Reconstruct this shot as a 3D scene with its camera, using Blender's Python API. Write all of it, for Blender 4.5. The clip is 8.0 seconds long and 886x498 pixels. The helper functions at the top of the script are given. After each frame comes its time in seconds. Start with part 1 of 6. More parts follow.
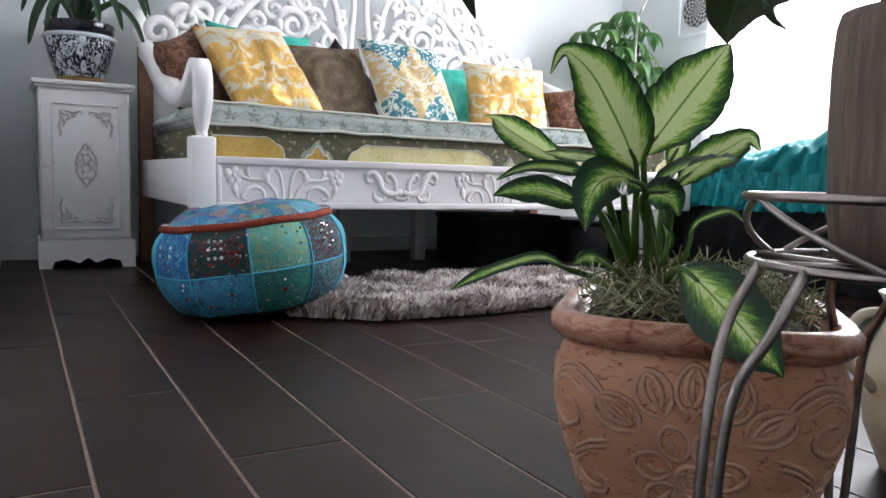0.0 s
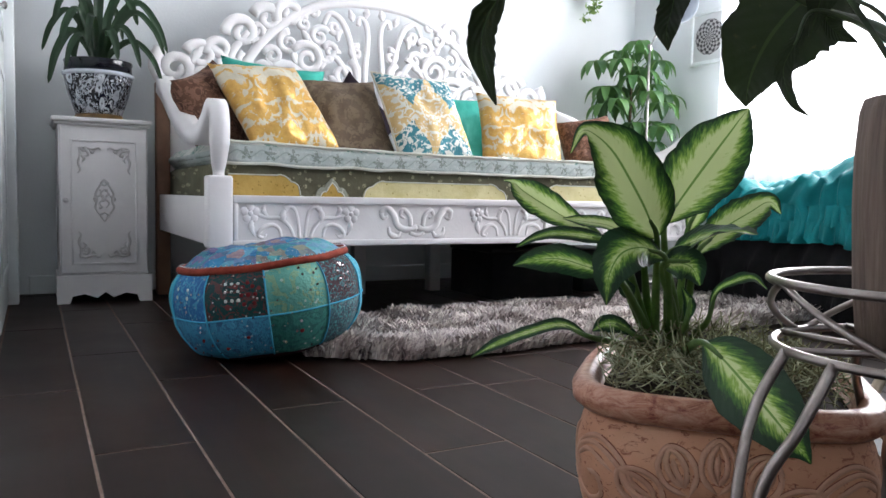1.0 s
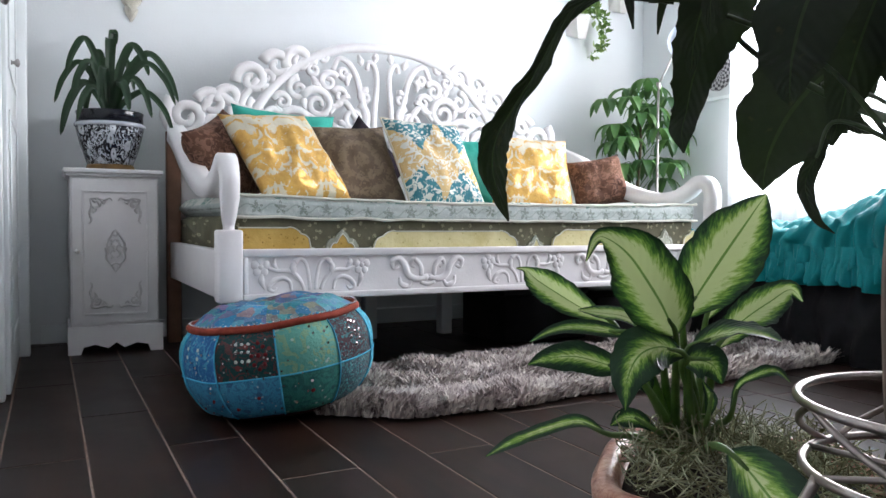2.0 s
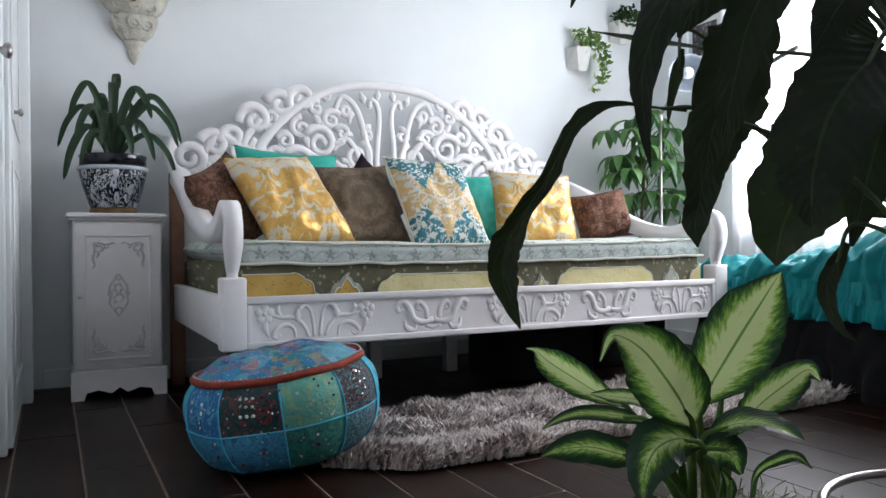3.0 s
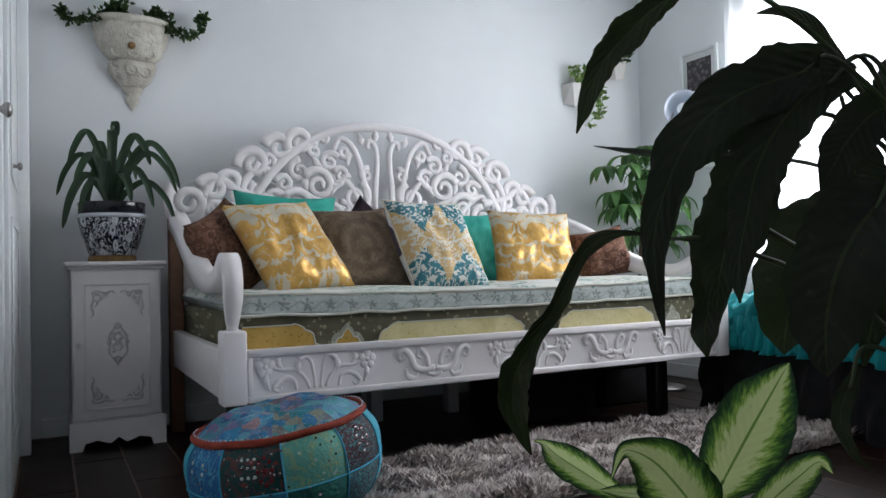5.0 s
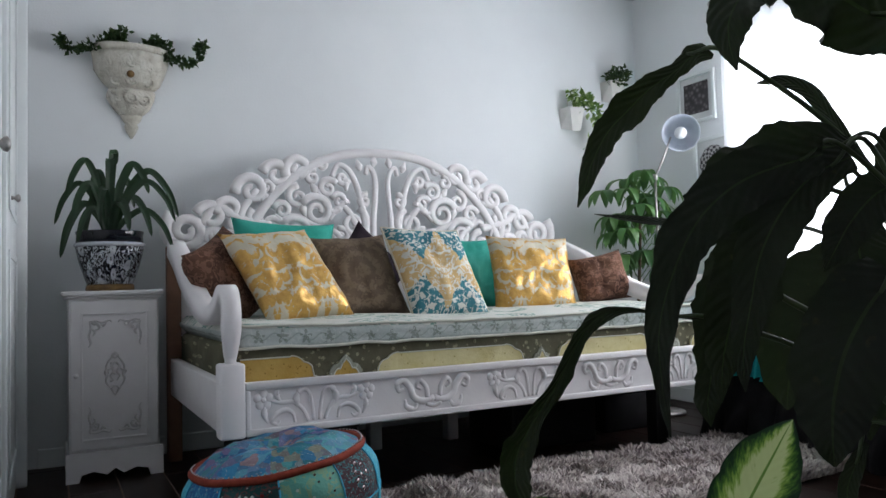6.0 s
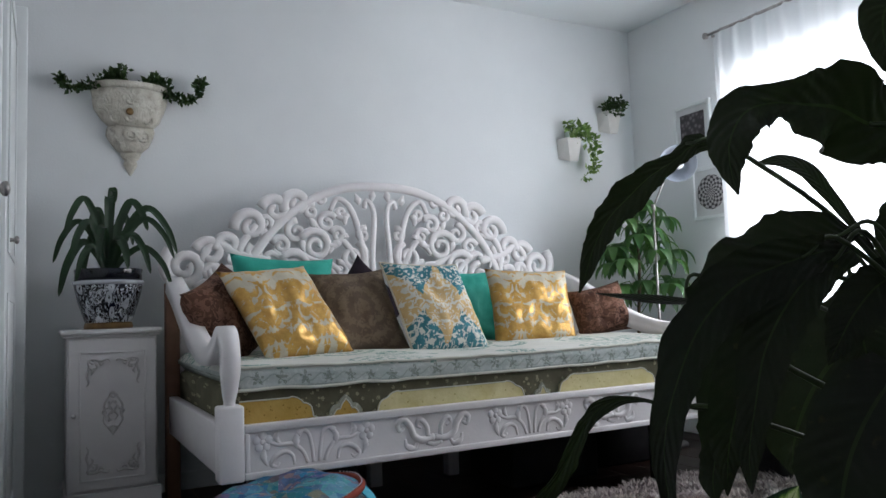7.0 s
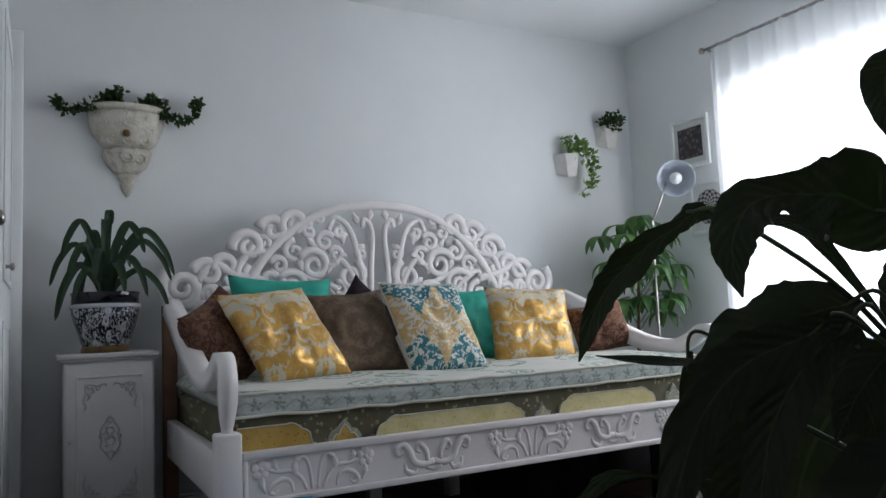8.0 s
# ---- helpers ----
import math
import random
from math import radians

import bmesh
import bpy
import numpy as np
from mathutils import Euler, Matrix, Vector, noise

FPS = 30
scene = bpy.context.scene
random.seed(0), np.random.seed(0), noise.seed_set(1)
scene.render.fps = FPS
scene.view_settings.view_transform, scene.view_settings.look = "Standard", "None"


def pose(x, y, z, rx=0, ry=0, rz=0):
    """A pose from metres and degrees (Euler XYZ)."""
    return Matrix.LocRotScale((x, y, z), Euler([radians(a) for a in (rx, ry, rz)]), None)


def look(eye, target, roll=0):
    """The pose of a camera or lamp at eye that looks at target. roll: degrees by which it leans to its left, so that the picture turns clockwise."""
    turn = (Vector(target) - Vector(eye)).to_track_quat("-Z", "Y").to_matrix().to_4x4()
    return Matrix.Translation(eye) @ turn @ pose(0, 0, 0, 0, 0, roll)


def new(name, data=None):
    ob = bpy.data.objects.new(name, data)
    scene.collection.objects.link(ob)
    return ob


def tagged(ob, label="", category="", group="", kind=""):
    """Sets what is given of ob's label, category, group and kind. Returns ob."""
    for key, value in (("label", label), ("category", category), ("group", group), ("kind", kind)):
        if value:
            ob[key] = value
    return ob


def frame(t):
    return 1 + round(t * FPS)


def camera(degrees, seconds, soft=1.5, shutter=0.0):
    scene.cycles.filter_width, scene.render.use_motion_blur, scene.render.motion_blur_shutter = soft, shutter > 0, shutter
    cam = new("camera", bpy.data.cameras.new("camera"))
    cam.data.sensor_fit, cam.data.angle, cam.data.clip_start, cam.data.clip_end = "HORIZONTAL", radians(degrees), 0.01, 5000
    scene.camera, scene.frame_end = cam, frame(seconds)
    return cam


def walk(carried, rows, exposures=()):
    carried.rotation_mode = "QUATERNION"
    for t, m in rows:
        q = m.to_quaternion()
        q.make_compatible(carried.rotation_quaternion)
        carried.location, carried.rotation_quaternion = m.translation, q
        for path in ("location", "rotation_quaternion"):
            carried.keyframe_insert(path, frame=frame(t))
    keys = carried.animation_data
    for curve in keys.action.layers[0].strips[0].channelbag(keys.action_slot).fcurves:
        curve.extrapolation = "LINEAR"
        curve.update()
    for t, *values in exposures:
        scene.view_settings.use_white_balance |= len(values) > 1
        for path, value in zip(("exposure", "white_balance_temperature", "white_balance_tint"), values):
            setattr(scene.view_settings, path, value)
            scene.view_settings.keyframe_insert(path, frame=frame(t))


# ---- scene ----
cam = camera(61.2, 8.0)
PATH = [
    (0, (0.932, 0.497, 0.418), (1.918, 2.227, 0.231), 1.5),
    (0.5, (0.925, 0.498, 0.441), (1.901, 2.235, 0.267), 1.2),
    (1, (0.926, 0.506, 0.478), (1.883, 2.257, 0.34), 1.1),
    (1.5, (0.931, 0.516, 0.516), (1.871, 2.278, 0.417), 0.8),
    (3, (0.941, 0.549, 0.634), (1.866, 2.322, 0.624), -0.5),
    (3.5, (0.935, 0.55, 0.65), (1.86, 2.322, 0.668), -0.9),
    (4, (0.938, 0.551, 0.671), (1.858, 2.326, 0.693), -1.1),
    (4.5, (0.936, 0.553, 0.699), (1.863, 2.325, 0.736), -1.2),
    (6, (0.937, 0.559, 0.77), (1.872, 2.324, 0.865), -1.5),
    (6.5, (0.936, 0.558, 0.805), (1.873, 2.319, 0.939), -1.6),
    (7, (0.936, 0.558, 0.823), (1.874, 2.317, 0.979), -2.0),
    (7.5, (0.941, 0.563, 0.848), (1.881, 2.32, 1.021), -2.2),
    (8, (0.944, 0.564, 0.872), (1.885, 2.32, 1.052), -2.5),
]
walk(cam, [(t, look(eye, target, roll)) for t, eye, target, roll in PATH],
     exposures=[(0.0, 0.82, 6420, 9), (1.5, 0.80, 6400, 9), (3.0, 0.34, 6330, 8), (4.5, -0.10, 6330, 8), (6.5, -0.26, 6330, 8), (8.0, -0.65, 6330, 8)])

# ---- light ----
world = bpy.data.worlds.new("sky")
scene.world = world
world.use_nodes = True
sky = world.node_tree.nodes.new("ShaderNodeTexSky")
sky.sky_type, sky.sun_disc = "NISHITA", False
sky.sun_elevation, sky.sun_rotation = radians(38), radians(200)
world.node_tree.links.new(sky.outputs[0], world.node_tree.nodes["Background"].inputs[0])
world.node_tree.nodes["Background"].inputs[1].default_value = 0.1

WIN_Y0, WIN_Y1, WIN_Z0, WIN_Z1 = 1.35, 3.56, 0.72, 2.10   # window opening in the east wall
XW, XE, YN, YS, ZC = 0.80, 4.48, 4.39, -1.60, 2.67        # room


def area_lamp(name, size_x, size_y, power, colour, m):
    data = bpy.data.lights.new(name, "AREA")
    data.shape, data.size, data.size_y, data.energy, data.color = "RECTANGLE", size_x, size_y, power, colour
    ob = new(name, data)
    ob.matrix_world = m
    return ob


# daylight standing in the window's opening
area_lamp("window_daylight", WIN_Y1 - WIN_Y0 - 0.06, WIN_Z1 - WIN_Z0 - 0.06, 106, (1.0, 0.955, 0.985),
          look((XE + 0.09, (WIN_Y0 + WIN_Y1) / 2, (WIN_Z0 + WIN_Z1) / 2), (0, (WIN_Y0 + WIN_Y1) / 2, (WIN_Z0 + WIN_Z1) / 2)))


# ---- materials ----
def srgb(h):
    c = [int(h[i:i + 2], 16) / 255 for i in (0, 2, 4)]
    return tuple(v / 12.92 if v <= 0.04045 else ((v + 0.055) / 1.055) ** 2.4 for v in c) + (1,)


class Mat:
    """A small builder for node materials."""

    def __init__(self, name, rough=0.6, metal=0.0, spec=0.5):
        self.m = bpy.data.materials.new(name)
        self.m.use_nodes = True
        self.t = self.m.node_tree
        self.b = self.t.nodes["Principled BSDF"]
        self.b.inputs["Roughness"].default_value = rough
        self.b.inputs["Metallic"].default_value = metal
        self.b.inputs["Specular IOR Level"].default_value = spec
        self.co = self.t.nodes.new("ShaderNodeTexCoord").outputs["Object"]

    def n(self, kind, **ins):
        node = self.t.nodes.new(kind)
        for k, v in ins.items():
            self.put(node.inputs[k.replace("_", " ")], v)
        return node

    def put(self, socket, v):
        if hasattr(v, "is_output"):
            self.t.links.new(v, socket)
        else:
            socket.default_value = v

    def noise(self, scale, detail=4, rough=0.6, vec=None, dist=0.0):
        return self.n("ShaderNodeTexNoise", Vector=vec or self.co, Scale=scale, Detail=detail, Roughness=rough, Distortion=dist).outputs[0]

    def voro(self, scale, vec=None, feature="F1", out="Distance"):
        node = self.n("ShaderNodeTexVoronoi", Vector=vec or self.co, Scale=scale)
        node.feature = feature
        return node.outputs[out]

    def math(self, op, a, b=0.0, c=0.0):
        node = self.t.nodes.new("ShaderNodeMath")
        node.operation = op
        for i, v in enumerate((a, b, c)):
            self.put(node.inputs[i], v)
        return node.outputs[0]

    def ramp(self, f, *stops):
        node = self.n("ShaderNodeValToRGB", Fac=f)
        e = node.color_ramp.elements
        while len(e) < len(stops):
            e.new(0.5)
        for i, (p, c) in enumerate(stops):
            e[i].position, e[i].color = p, c
        return node.outputs[0]

    def mix(self, f, a, b, mode="MIX"):
        node = self.t.nodes.new("ShaderNodeMix")
        node.data_type, node.blend_type = "RGBA", mode
        for i, v in ((0, f), (6, a), (7, b)):
            self.put(node.inputs[i], v)
        return node.outputs[2]

    def xyz(self, vec=None):
        return self.n("ShaderNodeSeparateXYZ", Vector=vec or self.co).outputs

    def vec(self, x, y, z):
        return self.n("ShaderNodeCombineXYZ", X=x, Y=y, Z=z).outputs[0]

    def scaled(self, sx, sy, sz, vec=None):
        node = self.n("ShaderNodeMapping", Vector=vec or self.co)
        node.inputs["Scale"].default_value = (sx, sy, sz)
        return node.outputs[0]

    def uv(self):
        return self.t.nodes["Texture Coordinate"].outputs["UV"]

    def rnd(self):
        return self.t.nodes.new("ShaderNodeObjectInfo").outputs["Random"]

    def colour(self, c):
        self.put(self.b.inputs["Base Color"], c)
        return self

    def rough(self, r):
        self.put(self.b.inputs["Roughness"], r)
        return self

    def bump(self, h, strength=0.3, distance=0.01):
        node = self.n("ShaderNodeBump", Height=h, Strength=strength, Distance=distance)
        self.t.links.new(node.outputs[0], self.b.inputs["Normal"])
        return self

    def passing(self, colour, f):
        """Lets light pass, as a leaf or a thin cloth does."""
        tr = self.n("ShaderNodeBsdfTranslucent", Color=colour)
        mx = self.n("ShaderNodeMixShader", Fac=f)
        out = self.t.nodes["Material Output"]
        self.t.links.new(self.b.outputs[0], mx.inputs[1])
        self.t.links.new(tr.outputs[0], mx.inputs[2])
        self.t.links.new(mx.outputs[0], out.inputs[0])
        return self


def painted(name, a, b, rough=0.5, scale=3.0, bump=0.12):
    m = Mat(name, rough)
    big, fine = m.noise(scale, 5), m.noise(90, 3)
    m.colour(m.ramp(big, (0.3, srgb(a)), (0.7, srgb(b))))
    m.rough(m.ramp(m.noise(7), (0.3, (rough - 0.08,) * 3 + (1,)), (0.7, (rough + 0.1,) * 3 + (1,))))
    return m.bump(fine, bump, 0.004).m


def cloth(name, a, b, rough=0.9, scale=14, weave=700):
    m = Mat(name, rough, spec=0.2)
    m.colour(m.ramp(m.noise(scale, 5), (0.3, srgb(a)), (0.7, srgb(b))))
    return m.bump(m.noise(weave, 2), 0.25, 0.002).m


WALL = painted("wall_paint", "e0e3e5", "e8ebec", 0.75, 1.2, 0.25)
CEILING = painted("ceiling_paint", "e4e7e8", "eaecee", 0.85, 1.5, 0.4)
WHITE = painted("white_furniture_paint", "e6e2e4", "efecec", 0.42, 5.0, 0.1)
TRIM = painted("trim_paint", "e2e6e8", "ecf0f0", 0.4, 4.0, 0.08)


def make_floor_material():
    m = Mat("dark_plank", 0.4, spec=0.17)
    each = m.rnd()
    moved = m.n("ShaderNodeVectorMath", Vector=m.co).outputs[0].node
    m.put(moved.inputs[1], m.vec(m.math("MULTIPLY", each, 7.0), m.math("MULTIPLY", each, 13.0), 0.0))
    co = moved.outputs[0]
    grain, streak, cloud = m.noise(3.0, 3, 0.5, m.scaled(16, 0.45, 1, co), 0.4), m.noise(1.6, 3, 0.5, m.scaled(7, 0.5, 1, co), 0.6), m.noise(3.5, 4, 0.55, co)
    base = m.ramp(grain, (0.25, srgb("180d09")), (0.75, srgb("24150f")))
    base = m.mix(m.ramp(streak, (0.48, (0, 0, 0, 1)), (0.72, (0.55, 0.55, 0.55, 1))), base, srgb("361f16"))
    base = m.mix(m.math("MULTIPLY", each, 0.45), base, srgb("120a08"))
    m.colour(base)
    m.rough(m.ramp(cloud, (0.3, (0.34,) * 3 + (1,)), (0.7, (0.41,) * 3 + (1,))))
    return m.m


PLANK = make_floor_material()
GROUT = painted("grout", "6e5a50", "8a766a", 0.8, 30)
BROWN_WOOD = painted("raw_brown_wood", "6b4a38", "84604a", 0.6, 9)
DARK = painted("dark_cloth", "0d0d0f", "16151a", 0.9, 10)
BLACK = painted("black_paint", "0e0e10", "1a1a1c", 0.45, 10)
TEAL = cloth("teal_cloth", "0a6e74", "148a8e", 0.5, 6)

# ---- building helpers ----
ORIGIN = {}


def thing(name, label, category, at=(0, 0, 0), group="", kind=""):
    ob = tagged(new(name), label, category, group, kind)
    ob.location = at
    ORIGIN[ob.name] = Vector(at)
    return ob


def part(name, bm, material, parent=None, label="", smooth=True, at=None, local=None):
    """Links bm, given in world metres, as one mesh: under a thing or a part, or (parent None) as a thing with its origin at `at`. local: bm is about its own origin, at that pose in its thing."""
    origin = ORIGIN[parent.name] if parent else Vector(at or (0, 0, 0))
    if local is None:
        bmesh.ops.translate(bm, verts=bm.verts, vec=-origin)
    bmesh.ops.recalc_face_normals(bm, faces=bm.faces)
    me = bpy.data.meshes.new(name)
    bm.to_mesh(me)
    bm.free()
    for f in me.polygons:
        f.use_smooth = smooth
    for m in material if isinstance(material, (list, tuple)) else [material]:
        me.materials.append(m)
    ob = new(name, me)
    ORIGIN[ob.name] = origin
    if parent:
        ob.parent = parent
    else:
        ob.location = origin
    if local is not None:
        ob.matrix_local = local
    if label:
        ob["label"] = label
    return ob


def box(x0, x1, y0, y1, z0, z1, bevel=0.0, bm=None, seg=2):
    bm = bm or bmesh.new()
    made = bmesh.ops.create_cube(bm, size=1, matrix=Matrix.LocRotScale(((x0 + x1) / 2, (y0 + y1) / 2, (z0 + z1) / 2), None, (x1 - x0, y1 - y0, z1 - z0)))
    if bevel:
        edges = {e for v in made["verts"] for e in v.link_edges}
        bmesh.ops.bevel(bm, geom=list(edges), offset=bevel, segments=seg, affect="EDGES", profile=0.5)
    return bm


def lathe(profile, seg=32, at=(0, 0, 0), bm=None, shape=None):
    """A turned body from (radius, height) pairs; shape(angle) scales the radius."""
    bm = bm or bmesh.new()
    rows = []
    for r, z in profile:
        row = []
        for i in range(seg):
            a = 2 * math.pi * i / seg
            k = r * (shape(a) if shape else 1)
            row.append(bm.verts.new((at[0] + k * math.cos(a), at[1] + k * math.sin(a), at[2] + z)))
        rows.append(row)
    for a, b in zip(rows, rows[1:]):
        for i in range(seg):
            bm.faces.new((a[i], a[(i + 1) % seg], b[(i + 1) % seg], b[i]))
    for row in (rows[0], rows[-1]):
        bm.faces.new(row)
    return bm


def smooth_line(pts, steps=6):
    """Catmull-Rom through pts."""
    p = [Vector(q) for q in pts]
    p = [2 * p[0] - p[1]] + p + [2 * p[-1] - p[-2]]
    out = []
    for i in range(1, len(p) - 2):
        for s in range(steps):
            t = s / steps
            a, b, c, d = p[i - 1:i + 3]
            out.append(0.5 * (2 * b + (c - a) * t + (2 * a - 5 * b + 4 * c - d) * t * t + (3 * b - a - 3 * c + d) * t ** 3))
    return out + [p[-2]]


def sweep(pts, rad, seg=8, bm=None, flat=(1, 1), up=None, closed=False):
    """A tube along pts; rad is a number or a list; flat scales it along the side and the up direction."""
    bm = bm or bmesh.new()
    n = len(pts)
    rows = []
    ref = Vector(up) if up else Vector((0.13, 0.21, 0.97))
    for i, q in enumerate(pts):
        a = pts[i - 1] if i or closed else pts[i]
        b = pts[(i + 1) % n] if i < n - 1 or closed else pts[i]
        tan = (Vector(b) - Vector(a)).normalized()
        side = tan.cross(ref)
        if side.length < 1e-4:
            side = tan.cross(Vector((1, 0.3, 0)))
        side.normalize()
        upv = side.cross(tan)
        r = rad[i] if isinstance(rad, (list, tuple)) else rad
        rows.append([bm.verts.new(Vector(q) + (side * math.cos(2 * math.pi * (k + .5) / seg) * flat[0] + upv * math.sin(2 * math.pi * (k + .5) / seg) * flat[1]) * r) for k in range(seg)])
    pairs = list(zip(rows, rows[1:])) + ([(rows[-1], rows[0])] if closed else [])
    for a, b in pairs:
        for k in range(seg):
            bm.faces.new((a[k], a[(k + 1) % seg], b[(k + 1) % seg], b[k]))
    if not closed:
        bm.faces.new(rows[0][::-1])
        bm.faces.new(rows[-1])
    return bm


def spiral(cx, cz, r, turns, start, sense, y=0.0, n=26, inner=0.18):
    """Points of a volute in the plane y."""
    out = []
    for i in range(n):
        t = i / (n - 1)
        a = start + sense * 2 * math.pi * turns * t
        k = r * (1 - (1 - inner) * t ** 0.8)
        out.append(Vector((cx + k * math.cos(a), y, cz + k * math.sin(a))))
    return out


def taper(n, a, b, c=None):
    return [(a + (b - a) * i / (n - 1)) if c is None else (a + (b - a) * 2 * i / (n - 1) if i < n / 2 else b + (c - b) * (2 * i / (n - 1) - 1)) for i in range(n)]


def blade(pts, width, up=(0, 0, 1), fold=0.25, wave=0.0, waves=4, steps=7, nv=6, shape=0.8, curl=0.0, bm=None, seed=0, widest=0.42):
    """A leaf: a sheet round the midrib pts, folded along it, with a waved edge. UV: x across, y along."""
    bm = bm or bmesh.new()
    uv = bm.loops.layers.uv.verify()
    line = smooth_line(pts, steps)
    n = len(line)
    rows = []
    ref = Vector(up)
    for i, q in enumerate(line):
        t = i / (n - 1)
        tan = (line[min(i + 1, n - 1)] - line[max(i - 1, 0)]).normalized()
        side = tan.cross(ref)
        if side.length < 1e-4:
            side = tan.cross(Vector((0.3, 1, 0)))
        side.normalize()
        upv = side.cross(tan)
        e = math.log(0.5) / math.log(widest)
        w = width / 2 * (math.sin(math.pi * min(max(t ** e, 0), 1)) ** shape if 0 < t < 1 else 0) + 0.0008
        row = []
        for k in range(-nv, nv + 1):
            s = k / nv
            ang = fold + curl * abs(s)
            rip = wave * abs(s) ** 1.5 * math.sin(2 * math.pi * waves * t + seed + (1.3 if s > 0 else 0)) * width + wave * 0.4 * width * abs(s) ** 3 * math.sin(5.3 * math.pi * waves * t * (1 + 0.1 * s) + 2 * seed)
            row.append((bm.verts.new(q + side * s * w * math.cos(ang) + upv * (abs(s) * w * math.sin(ang) + rip)), s * 0.5 + 0.5, t))
        rows.append(row)
    for a, b in zip(rows, rows[1:]):
        for k in range(2 * nv):
            quad = (a[k], a[k + 1], b[k + 1], b[k])
            f = bm.faces.new([v[0] for v in quad])
            for loop, v in zip(f.loops, quad):
                loop[uv].uv = (v[1], v[2])
    return bm


def sheet(rows4, up, fold=0.15, wave=0.03, steps=6, nv=7, seed=0.0):
    """A leaf given by its midrib and its full width at each point: x, y, z, width."""
    line = smooth_line([r[:3] for r in rows4], steps)
    wide = [v.x for v in smooth_line([(r[3], 0, 0) for r in rows4], steps)]
    bm = bmesh.new()
    uv = bm.loops.layers.uv.verify()
    n = len(line)
    most = max(wide)
    rows = []
    for i, q in enumerate(line):
        t = i / (n - 1)
        tan = (line[min(i + 1, n - 1)] - line[max(i - 1, 0)]).normalized()
        side = tan.cross(Vector(up)).normalized()
        upv = side.cross(tan)
        w = max(wide[i], 0.0012) / 2
        row = []
        for k in range(-nv, nv + 1):
            s = k / nv
            edge = 1 + wave / 0.04 * (0.12 * noise.noise((t * 9 + seed, 2.0 if s > 0 else 7.0, seed)) + 0.07 * noise.noise((t * 30 + seed, 1.0 if s > 0 else 5.0, seed))) * abs(s)
            lift = abs(s) * w * math.sin(fold) - 0.25 * w * s * s * math.sin(fold)
            lift += most * wave * (abs(s) ** 1.5 * math.sin(9 * t + seed + (1.4 if s > 0 else 0)) + 0.45 * abs(s) ** 3 * math.sin(31 * t + 2 * seed + s)) * min(1, w / most * 3)
            row.append((bm.verts.new(q + side * s * w * edge * math.cos(fold * 0.6) + upv * lift), s * 0.5 + 0.5, t))
        rows.append(row)
    for p, r in zip(rows, rows[1:]):
        for k in range(2 * nv):
            quad = (p[k], p[k + 1], r[k + 1], r[k])
            f = bm.faces.new([v[0] for v in quad])
            for loop, v in zip(f.loops, quad):
                loop[uv].uv = (v[1], v[2])
    return bm


def cap(*bms):
    out = bms[0]
    for b in bms[1:]:
        me = bpy.data.meshes.new("join")
        b.to_mesh(me)
        out.from_mesh(me)
        b.free()
        bpy.data.meshes.remove(me)
    return out


# ---- room ----
def structure(name, bm, mat, label="", category="", smooth=False):
    return tagged(part(name, bm, mat, smooth=smooth), label, category, kind="structure")


structure("wall_north", box(XW - 0.2, XE + 0.2, YN, YN + 0.15, 0, ZC + 0.1), WALL, "pale cool white painted plaster wall behind the daybed", "wall")
structure("wall_south", box(XW - 0.2, XE + 0.2, YS - 0.15, YS, 0, ZC + 0.1), WALL, "pale painted plaster wall closing the room", "wall")
structure("wall_west", box(XW - 0.2, XW - 0.03, YS, YN, 0, ZC + 0.1), WALL, "pale painted plaster wall with white closet doors", "wall")
east = box(XE, XE + 0.18, YS, WIN_Y0, 0, ZC + 0.1)
box(XE, XE + 0.18, WIN_Y1, YN, 0, ZC + 0.1, bm=east)
box(XE, XE + 0.18, WIN_Y0, WIN_Y1, 0, WIN_Z0, bm=east)
box(XE, XE + 0.18, WIN_Y0, WIN_Y1, WIN_Z1, ZC + 0.1, bm=east)
structure("wall_east", east, WALL, "pale painted plaster wall with a wide bright window", "wall")
structure("ceiling", box(XW - 0.03, XE, YS, YN, ZC, ZC + 0.08), CEILING, "plain white painted ceiling", "ceiling")
floor = structure("floor", box(XW - 0.03, XE, YS, YN, -0.06, -0.0014), GROUT, "dark wood-look plank tiles with pale brown grout", "floor")
structure("baseboard_north", box(XW + 0.1, XE, YN - 0.014, YN - 0.001, 0, 0.085, 0.004), TRIM, "low white painted baseboard", "baseboard")
structure("baseboard_east", box(XE - 0.014, XE - 0.001, YS, YN - 0.016, 0, 0.085, 0.004), TRIM, "low white painted baseboard", "baseboard")

window = tagged(thing("window_1", "wide bright daylit window with white frame", "window", (XE, 2.4, WIN_Z0), kind="structure"))
fr = box(XE + 0.10, XE + 0.15, WIN_Y0, WIN_Y0 + 0.05, WIN_Z0, WIN_Z1)
box(XE + 0.10, XE + 0.15, WIN_Y1 - 0.05, WIN_Y1, WIN_Z0, WIN_Z1, bm=fr)
box(XE + 0.10, XE + 0.15, WIN_Y0, WIN_Y1, WIN_Z0, WIN_Z0 + 0.05, bm=fr)
box(XE + 0.10, XE + 0.15, WIN_Y0, WIN_Y1, WIN_Z1 - 0.05, WIN_Z1, bm=fr)
part("window_frame", fr, TRIM, window, smooth=False)
part("window_sill", box(XE - 0.03, XE + 0.10, WIN_Y0 - 0.03, WIN_Y1 + 0.03, WIN_Z0 - 0.03, WIN_Z0 - 0.002, 0.006), TRIM, window)


